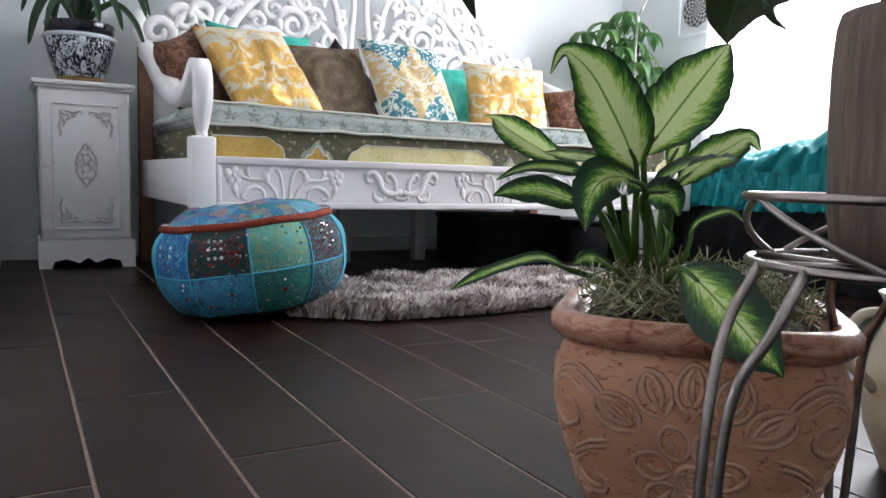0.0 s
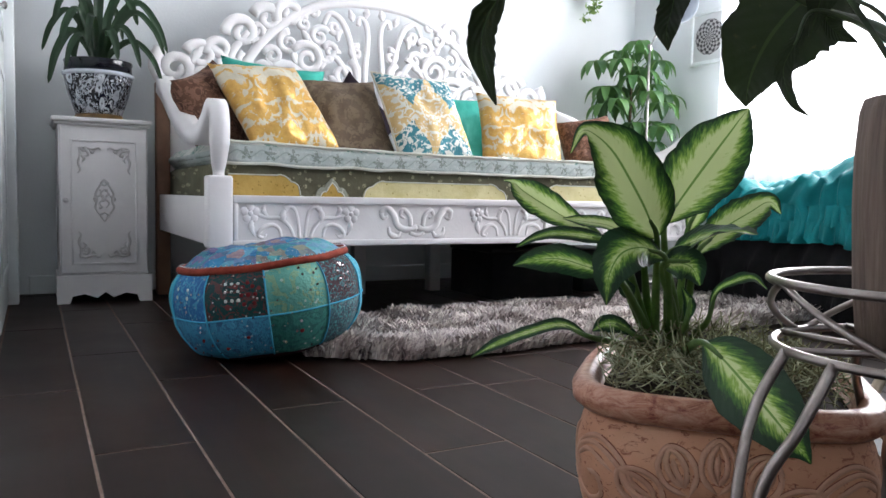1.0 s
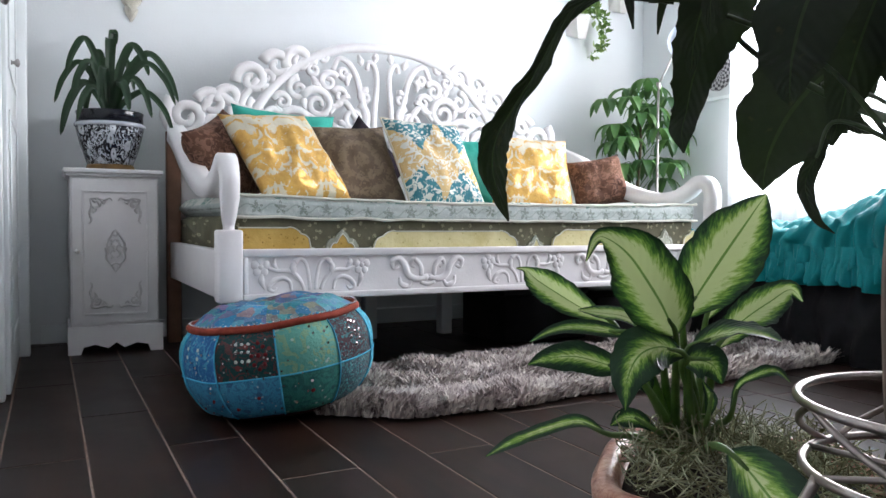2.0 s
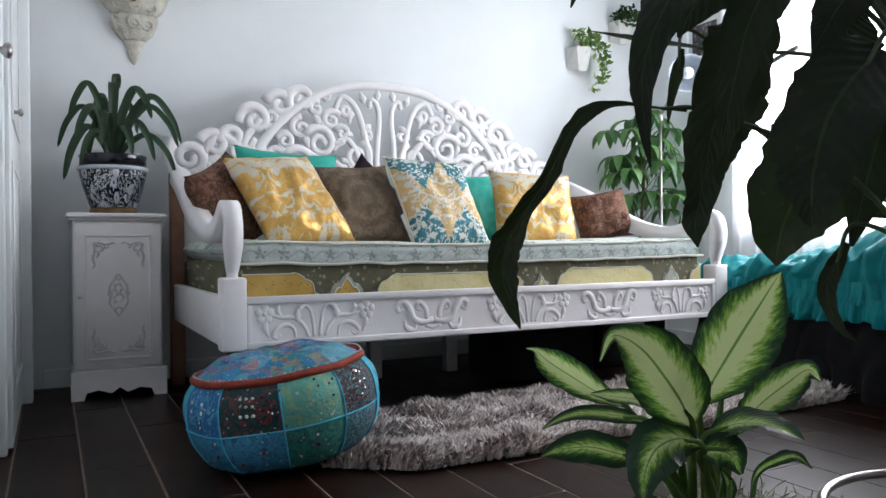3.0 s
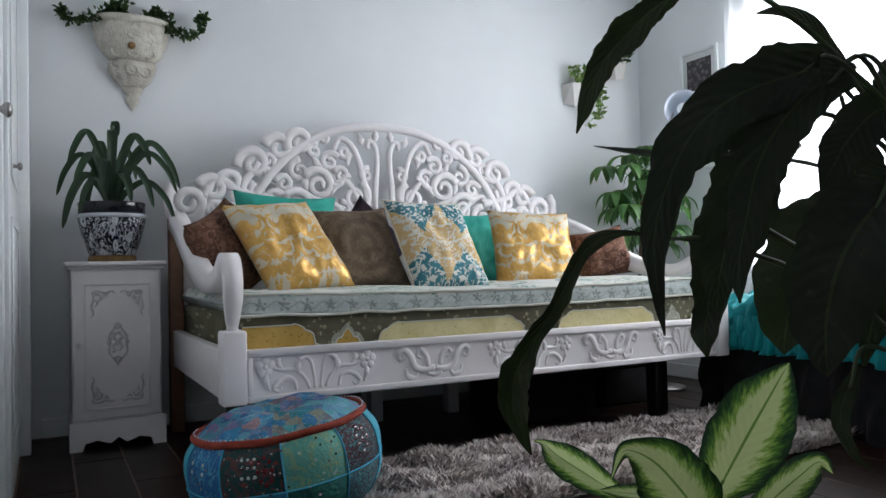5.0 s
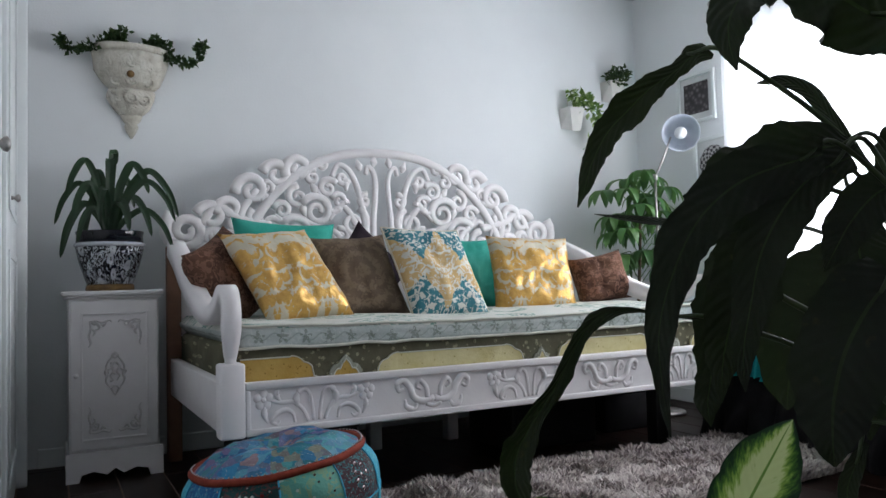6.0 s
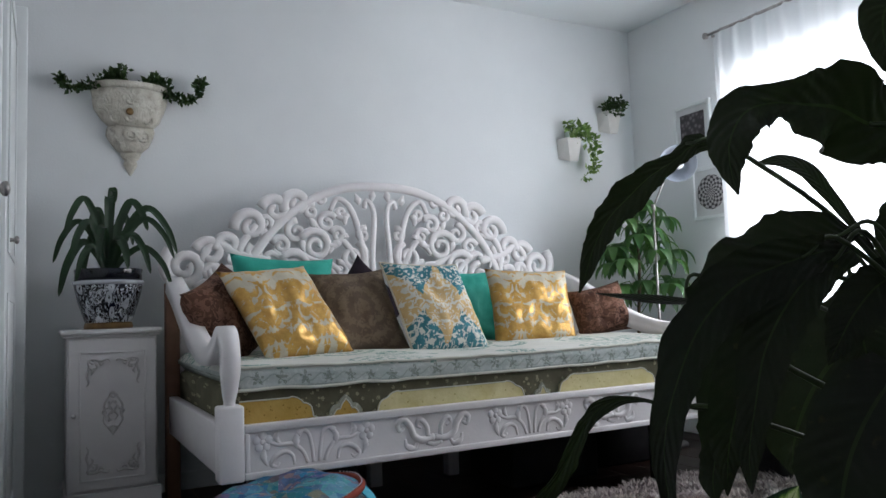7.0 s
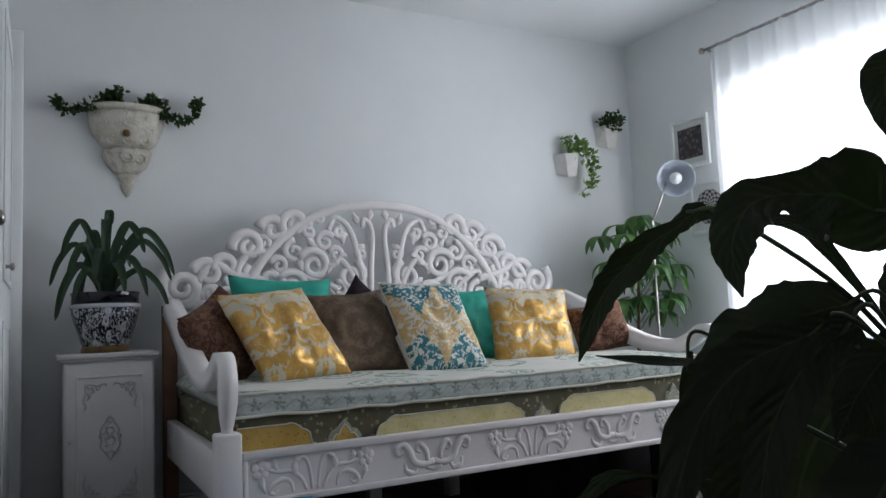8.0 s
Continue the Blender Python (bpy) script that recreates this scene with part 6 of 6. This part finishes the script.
cane_leaf([(1.585, 1.207, 0.425, 0.0042), (1.565, 1.233, 0.445, 0.0241), (1.534, 1.251, 0.451, 0.0213), (1.512, 1.264, 0.454, 0.0029)], (-0.3, -0.5, 0.7), 0.3, 0.03, (1.666, 1.252, 0.258))
cane_leaf([(1.555, 1.213, 0.425, 0.0055), (1.526, 1.230, 0.433, 0.0208), (1.493, 1.250, 0.436, 0.0188), (1.468, 1.263, 0.430, 0.0124), (1.448, 1.273, 0.418, 0.0020)], (-0.4, -0.7, 0.6), 0.25, 0.03, (1.666, 1.247, 0.258))
cane_leaf([(1.531, 1.188, 0.389, 0.0067), (1.501, 1.200, 0.399, 0.0307), (1.469, 1.213, 0.408, 0.0371), (1.438, 1.225, 0.406, 0.0238), (1.416, 1.231, 0.400, 0.0019)], (-0.5, -0.8, 0.4), 0.12, 0.04, (1.666, 1.237, 0.258))
cane_leaf([(1.568, 1.145, 0.412, 0.0065), (1.534, 1.142, 0.425, 0.0469), (1.499, 1.139, 0.420, 0.0571), (1.479, 1.136, 0.397, 0.0388), (1.468, 1.127, 0.365, 0.0018)], (-0.5, -0.75, 0.5), 0.12, 0.04, (1.676, 1.227, 0.258))
cane_leaf([(1.522, 1.220, 0.311, 0.0042), (1.494, 1.238, 0.324, 0.0194), (1.455, 1.258, 0.313, 0.0188), (1.421, 1.276, 0.297, 0.0166), (1.396, 1.289, 0.281, 0.0020)], (-0.3, -0.6, 0.8), 0.25, 0.03, (1.641, 1.252, 0.258))
cane_leaf([(1.548, 1.061, 0.328, 0.0109), (1.543, 1.034, 0.319, 0.0555), (1.530, 0.993, 0.302, 0.0721), (1.525, 0.959, 0.282, 0.0628), (1.524, 0.935, 0.264, 0.0372), (1.528, 0.926, 0.255, 0.0154), (1.533, 0.922, 0.246, 0.0015)], (-0.78, -0.61, 0.18), 0.08, 0.02, (1.676, 1.227, 0.258))
cane_leaf([(1.650, 1.149, 0.336, 0.0035), (1.659, 1.147, 0.368, 0.0084), (1.677, 1.138, 0.381, 0.0139), (1.699, 1.127, 0.387, 0.0153), (1.714, 1.117, 0.373, 0.0020)], (-0.4, -0.6, 0.7), 0.3, 0.06, (1.706, 1.237, 0.258))
cane_leaf([(1.594, 1.213, 0.307, 0.0057), (1.576, 1.226, 0.320, 0.0244), (1.560, 1.234, 0.321, 0.0244), (1.546, 1.241, 0.312, 0.0021)], (-0.4, -0.7, 0.6), 0.1, 0.02, (1.666, 1.267, 0.258))
cane_leaf([(1.687, 1.222, 0.439, 0.0060), (1.695, 1.219, 0.458, 0.0269), (1.704, 1.216, 0.477, 0.0254), (1.713, 1.213, 0.492, 0.0022)], CAM, 0.2, 0.02, (1.706, 1.257, 0.258))
cane_leaf([(1.583, 1.213, 0.354, 0.0057), (1.579, 1.217, 0.367, 0.0213), (1.575, 1.221, 0.382, 0.0029)], CAM, 0.2, 0.02, (1.671, 1.252, 0.258))
cane_leaf([(1.626, 1.162, 0.331, 0.0055), (1.631, 1.162, 0.352, 0.0153), (1.624, 1.168, 0.373, 0.0028)], CAM, 0.2, 0.02, (1.686, 1.237, 0.258))

# ---- wire plant stand ----
WX, WY = 1.611, 0.864
WIRE = Mat("satin_wire", 0.3, 1.0)
WIRE.colour(WIRE.ramp(WIRE.noise(25, 4), (0.3, srgb("8d8380")), (0.7, srgb("b5aca8"))))
WIRE = WIRE.bump(WIRE.noise(140), 0.1, 0.001).m
stand = thing("plant_stand", "satin grey wire plant stand with two rings and hairpin legs", "plant stand", (WX, WY, 0))


def hoop(r, z):
    return [Vector((WX + r * math.cos(2 * math.pi * i / 64), WY + r * math.sin(2 * math.pi * i / 64), z)) for i in range(64)]


R1, R2 = 0.135, 0.130
part("upper_ring", sweep(hoop(R1, 0.410), 0.0042, 8, closed=True), WIRE, stand)
part("lower_ring", sweep(hoop(R2, 0.351), 0.0042, 8, closed=True), WIRE, stand)
for k in range(3):
    a = radians(150 + 120 * k)
    for s in (-1, 1):
        p = [Vector((WX + (R1 + (R2 - R1) * t) * math.cos(a + s * 1.0 * t), WY + (R1 + (R2 - R1) * t) * math.sin(a + s * 1.0 * t), 0.410 - 0.059 * t)) for t in [i / 14 for i in range(15)]]
        part("lattice_wire", sweep(p, 0.0034, 6), WIRE, stand)
for k in range(4):
    t = radians(20 + 45 * k)
    part("cross_bar", sweep([Vector((WX + R2 * math.cos(t), WY + R2 * math.sin(t), 0.353)), Vector((WX, WY, 0.347)), Vector((WX - R2 * math.cos(t), WY - R2 * math.sin(t), 0.353))], 0.003, 6), WIRE, stand)
for k in range(3):
    a = radians(164 + 120 * k)
    foot = Vector((WX + 0.187 * math.cos(a), WY + 0.187 * math.sin(a), 0.004))
    for s in (-0.16, 0.16):
        t = Vector((WX + R2 * math.cos(a + s * 1.4), WY + R2 * math.sin(a + s * 1.4), 0.351))
        o = Vector((math.cos(a), math.sin(a), 0))
        sd = Vector((-math.sin(a), math.cos(a), 0)) * s * 0.055
        line = smooth_line([t, t + o * 0.028 + Vector((0, 0, -0.050)), Vector((WX, WY, 0.24)) + o * 0.178 + sd * 1.6, Vector((WX, WY, 0.12)) + o * 0.186 + sd * 1.2, foot + sd * 0.6], 6)
        part("leg", sweep(line, 0.0050, 8), WIRE, stand)
    part("foot", lathe([(0.008, 0.0), (0.010, 0.004), (0.008, 0.009), (0.001, 0.010)], 12, (foot.x, foot.y, 0)), WIRE, stand)

# ---- tall grey-brown pot on the stand ----
VASE = Mat("ribbed_grey_brown", 0.7)
rib = VASE.noise(9, 5, 0.65, VASE.scaled(14, 14, 0.8))
VASE.colour(VASE.ramp(rib, (0.3, srgb("5c4c44")), (0.55, srgb("75635a")), (0.8, srgb("8b7a70"))))
VASE = VASE.bump(rib, 0.5, 0.004).m
VZ = 0.3545
vase = thing("tall_pot", "tall grey-brown ribbed ceramic pot", "pot", (WX, WY, VZ))
part("body", lathe([(0.055, 0), (0.062, 0.004), (0.067, 0.05), (0.0705, 0.12), (0.0710, 0.17), (0.069, 0.205), (0.066, 0.216), (0.060, 0.2165), (0.058, 0.20), (0.056, 0.14)], 64, (WX, WY, VZ)), VASE, vase)
part("soil", lathe([(0.0555, 0.185), (0.03, 0.19), (0.001, 0.192)], 24, (WX, WY, VZ)), SOIL, vase)

# ---- peace lily ----
LILY = Mat("peace_lily_leaf", 0.36, spec=0.20)
uvs = LILY.n("ShaderNodeSeparateXYZ", Vector=LILY.uv()).outputs
across = LILY.math("MULTIPLY", LILY.math("ABSOLUTE", LILY.math("SUBTRACT", uvs[0], 0.5)), 2.0)
w1 = LILY.math("SINE", LILY.math("MULTIPLY", LILY.math("SUBTRACT", uvs[1], LILY.math("MULTIPLY", across, 0.16)), 95.0))
base = LILY.ramp(LILY.noise(12, 4), (0.3, srgb("0d110d")), (0.7, srgb("181e16")))
base = LILY.mix(LILY.math("LESS_THAN", across, 0.04), base, srgb("26351c"))
base = LILY.mix(LILY.ramp(LILY.noise(55, 3), (0.66, (0, 0, 0, 1)), (0.72, (0.4, 0.4, 0.4, 1))), base, srgb("3c3a1c"))
LILY.colour(base)
LILY.bump(LILY.math("ADD", LILY.math("MULTIPLY", LILY.math("MULTIPLY", w1, LILY.noise(9)), 0.16), LILY.noise(16)), 0.45, 0.008)
LILY = LILY.passing((0.08, 0.13, 0.035, 1), 0.07).m
PETIOLE = Mat("dark_petiole", 0.45)
PETIOLE.colour(PETIOLE.ramp(PETIOLE.noise(30), (0.3, srgb("1c2a14")), (0.7, srgb("34461f"))))
PETIOLE = PETIOLE.m
lily = thing("peace_lily", "large peace lily with dark drooping glossy leaves", "plant", (WX, WY, VZ + 0.19))


def lily_leaf(rows4, up, fold, wave, bow, seed, root=None):
    part("leaf", sheet(rows4, up, fold, wave, 7, 7, seed), LILY, lily)
    root = root or Vector((WX + 0.02 * math.cos(seed * 3), WY + 0.02 * math.sin(seed * 3), VZ + 0.19))
    b = Vector(rows4[0][:3])
    nxt = (Vector(rows4[1][:3]) - b).normalized()
    line = smooth_line([root, root.lerp(b, 0.45) + Vector((0, 0, bow)), b - nxt * 0.02, b + nxt * 0.02], 7)
    part("petiole", sweep(line, taper(len(line), 0.0028, 0.0015), 8), PETIOLE, lily)


lily_leaf([(1.385, 0.983, 0.738, 0.0022), (1.363, 1.000, 0.742, 0.0027), (1.346, 1.014, 0.746, 0.0045), (1.329, 1.028, 0.743, 0.0109), (1.317, 1.039, 0.729, 0.0147), (1.308, 1.049, 0.705, 0.0139), (1.298, 1.059, 0.680, 0.0149), (1.287, 1.070, 0.657, 0.0188), (1.278, 1.080, 0.633, 0.0265), (1.277, 1.085, 0.609, 0.0238), (1.285, 1.086, 0.584, 0.0144), (1.295, 1.086, 0.562, 0.0014)], (-0.57, -0.82, -0.07), 0.55, 0.15, 0.05, 1.0)
lily_leaf([(1.386, 0.959, 0.938, 0.0042), (1.379, 0.970, 0.942, 0.0180), (1.372, 0.984, 0.932, 0.0130), (1.360, 1.000, 0.921, 0.0228), (1.350, 1.015, 0.906, 0.0276), (1.338, 1.027, 0.889, 0.0242), (1.331, 1.038, 0.867, 0.0180), (1.328, 1.046, 0.846, 0.0100), (1.326, 1.053, 0.831, 0.0014)], (-0.67, -0.74, -0.06), 0.35, 0.10, 0.1, 2.0)
lily_leaf([(1.380, 0.816, 0.917, 0.0389), (1.359, 0.821, 0.922, 0.0513), (1.339, 0.825, 0.930, 0.0523), (1.313, 0.827, 0.930, 0.0346), (1.289, 0.829, 0.929, 0.0223), (1.268, 0.830, 0.922, 0.0279), (1.253, 0.828, 0.906, 0.0244), (1.249, 0.826, 0.891, 0.0141), (1.248, 0.821, 0.875, 0.0008)], (-0.79, -0.60, -0.13), 0.12, 0.07, 0.12, 3.0)
lily_leaf([(1.585, 0.965, 0.861, 0.0070), (1.570, 0.972, 0.884, 0.0100), (1.553, 0.979, 0.908, 0.0150), (1.534, 0.987, 0.932, 0.0210), (1.514, 0.997, 0.942, 0.0150), (1.494, 1.008, 0.941, 0.0020)], (-0.5, -0.7, 0.5), 0.2, 0.02, 0.06, 4.0)
lily_leaf([(1.484, 0.911, 0.869, 0.0044), (1.446, 0.922, 0.864, 0.0504), (1.409, 0.933, 0.850, 0.0612), (1.377, 0.942, 0.830, 0.0540), (1.354, 0.946, 0.804, 0.0297), (1.345, 0.952, 0.783, 0.0013)], (-0.5, -0.75, 0.4), 0.1, 0.085, 0.08, 5.0)
lily_leaf([(1.410, 0.889, 0.853, 0.0235), (1.374, 0.897, 0.844, 0.0346), (1.343, 0.907, 0.831, 0.0396), (1.305, 0.905, 0.806, 0.0337), (1.275, 0.899, 0.771, 0.0260), (1.260, 0.896, 0.739, 0.0172), (1.254, 0.889, 0.708, 0.0094), (1.254, 0.884, 0.679, 0.0010)], (-0.69, -0.71, -0.15), 0.1, 0.085, 0.08, 6.0)
lily_leaf([(1.502, 1.060, 0.817, 0.0042), (1.446, 1.078, 0.822, 0.0125), (1.412, 1.090, 0.826, 0.0093), (1.382, 1.100, 0.831, 0.0010)], (-0.3, -0.6, 0.7), 0.3, 0.02, -0.015, 7.0, Vector((1.67, 1.10, 0.848)))
lily_leaf([(1.531, 0.887, 1.061, 0.0175), (1.515, 0.897, 1.040, 0.0403), (1.518, 0.898, 1.011, 0.0307), (1.529, 0.893, 0.987, 0.0013)], CAM, 0.1, 0.05, 0.12, 8.0)
lily_leaf([(1.606, 0.935, 0.811, 0.0193), (1.583, 0.939, 0.764, 0.0524), (1.561, 0.944, 0.709, 0.0562), (1.549, 0.957, 0.630, 0.0037)], CAM, 0.12, 0.05, 0.04, 10.0)
lily_leaf([(1.924, 1.142, 0.802, 0.0296), (1.875, 1.157, 0.779, 0.0951), (1.827, 1.170, 0.749, 0.1376), (1.785, 1.180, 0.705, 0.1304), (1.761, 1.187, 0.662, 0.0941), (1.749, 1.188, 0.630, 0.0511), (1.747, 1.189, 0.604, 0.0021)], (-0.80, -0.60, -0.07), 0.08, 0.065, 0.1, 13.0)
lily_leaf([(1.564, 1.071, 0.809, 0.0339), (1.544, 1.075, 0.780, 0.0618), (1.524, 1.080, 0.746, 0.0592), (1.510, 1.082, 0.706, 0.0421), (1.501, 1.081, 0.673, 0.0286), (1.489, 1.075, 0.651, 0.0228), (1.491, 1.074, 0.630, 0.0016)], (-0.73, -0.68, -0.09), 0.12, 0.085, 0.1, 14.0)
lily_leaf([(1.452, 0.958, 0.828, 0.0136), (1.423, 0.961, 0.789, 0.0544), (1.400, 0.961, 0.746, 0.0491), (1.391, 0.966, 0.709, 0.0263), (1.388, 0.967, 0.675, 0.0013)], CAM, 0.15, 0.09, 0.12, 15.0)
lily_leaf([(1.525, 0.944, 0.633, 0.0056), (1.512, 0.946, 0.615, 0.0139), (1.502, 0.947, 0.596, 0.0148), (1.501, 0.942, 0.578, 0.0110), (1.505, 0.936, 0.563, 0.0064), (1.513, 0.927, 0.553, 0.0009)], (-0.82, -0.57, 0.08), 0.25, 0.05, 0.03, 16.0)
lily_leaf([(1.695, 1.056, 0.699, 0.0121), (1.713, 1.046, 0.672, 0.0230), (1.737, 1.033, 0.659, 0.0018)], CAM, 0.2, 0.04, 0.05, 17.0)
lily_leaf([(1.633, 0.932, 0.807, 0.0100), (1.617, 0.939, 0.758, 0.0499), (1.610, 0.943, 0.710, 0.0349), (1.619, 0.937, 0.672, 0.0015)], CAM, 0.15, 0.05, 0.08, 18.0)
lily_leaf([(1.664, 0.948, 0.922, 0.0080), (1.645, 0.959, 0.894, 0.0520), (1.633, 0.965, 0.866, 0.0580), (1.631, 0.967, 0.837, 0.0280), (1.635, 0.965, 0.813, 0.0015)], CAM, 0.15, 0.06, 0.08, 19.0)
lily_leaf([(1.501, 1.101, 0.828, 0.0034), (1.496, 1.104, 0.805, 0.0125), (1.490, 1.107, 0.777, 0.0079), (1.487, 1.108, 0.753, 0.0017)], CAM, 0.4, 0.05, -0.02, 20.0, Vector((1.67, 1.10, 0.848)))
lily_leaf([(1.517, 0.940, 0.840, 0.0060), (1.513, 0.936, 0.816, 0.0400), (1.507, 0.930, 0.789, 0.0499), (1.511, 0.928, 0.764, 0.0227), (1.514, 0.927, 0.739, 0.0014)], CAM, 0.12, 0.07, 0.06, 21.0)
lily_leaf([(1.446, 0.892, 0.854, 0.0204), (1.413, 0.899, 0.840, 0.0320), (1.384, 0.903, 0.815, 0.0377), (1.370, 0.911, 0.785, 0.0337), (1.359, 0.912, 0.751, 0.0256), (1.350, 0.912, 0.720, 0.0162), (1.350, 0.912, 0.693, 0.0012)], (-0.76, -0.63, -0.15), 0.2, 0.06, 0.05, 22.0)
lily_leaf([(1.502, 0.886, 0.838, 0.0253), (1.477, 0.894, 0.829, 0.0352), (1.455, 0.900, 0.809, 0.0349), (1.445, 0.906, 0.790, 0.0232), (1.436, 0.911, 0.772, 0.0012)], (-0.82, -0.55, -0.17), 0.2, 0.06, 0.05, 23.0)
lily_leaf([(1.459, 0.873, 0.769, 0.0431), (1.433, 0.877, 0.747, 0.0616), (1.410, 0.880, 0.718, 0.0641), (1.404, 0.886, 0.685, 0.0528), (1.394, 0.881, 0.661, 0.0296), (1.396, 0.882, 0.643, 0.0011)], (-0.80, -0.56, 0.21), 0.15, 0.06, 0.05, 24.0)
part("stem", sweep(smooth_line([(WX, WY, VZ + 0.19), (1.672, 0.957, 0.646), (1.707, 1.057, 0.696), (1.662, 1.112, 0.741), (1.612, 1.117, 0.766)], 7), taper(29, 0.006, 0.003), 8), PETIOLE, lily)

# ---- knobs of the closet doors ----
for parent, y, z, s, org in ((far_door, 3.549, 1.11, 0.6, (0.812, 3.24)), (near_door, 3.105, 1.22, 1.0, (0.816, 2.35))):
    part("door_knob", lathe([(0.014 * s, 0), (0.010 * s, 0.008 * s), (0.010 * s, 0.018 * s), (0.022 * s, 0.028 * s), (0.024 * s, 0.038 * s), (0.014 * s, 0.046 * s), (0.001, 0.048 * s)], 20), CHROME, parent, "round metal knob", local=pose(0.0005, y - org[1], z, 0, 90, 0))

# ---- floor planks ----
PITCH, X_FIRST, LONG, GAP = 0.1825, 1.0125, 0.915, 0.0026
KNOWN = {0: 1.97, 1: 1.575, 2: 2.12, 3: 1.72, 4: 2.14, -1: 1.56}
rnd = random.Random(2)
meshes = {}
lane = -2
while X_FIRST + lane * PITCH < XE:
    x0, x1 = max(X_FIRST + lane * PITCH + GAP, XW - 0.028), min(X_FIRST + (lane + 1) * PITCH - GAP, XE - 0.001)
    start = KNOWN.get(lane, rnd.uniform(0, LONG))
    start = start - LONG * math.ceil((start - YS) / LONG)
    y = start
    while y < YN and x1 - x0 > 0.01:
        y0, y1 = max(y + GAP, YS + 0.001), min(y + LONG - GAP, YN - 0.001)
        if y1 - y0 > 0.02:
            key = (round(x1 - x0, 4), round(y1 - y0, 4))
            if key not in meshes:
                bm = box(-key[0] / 2, key[0] / 2, -key[1] / 2, key[1] / 2, -0.009, 0.0, 0.0012, seg=1)
                me = bpy.data.meshes.new("plank")
                bm.to_mesh(me)
                bm.free()
                me.materials.append(PLANK)
                meshes[key] = me
            ob = new("plank", meshes[key])
            ob.parent = floor
            ob.location = ((x0 + x1) / 2, (y0 + y1) / 2, 0.0)
        y += LONG
    lane += 1
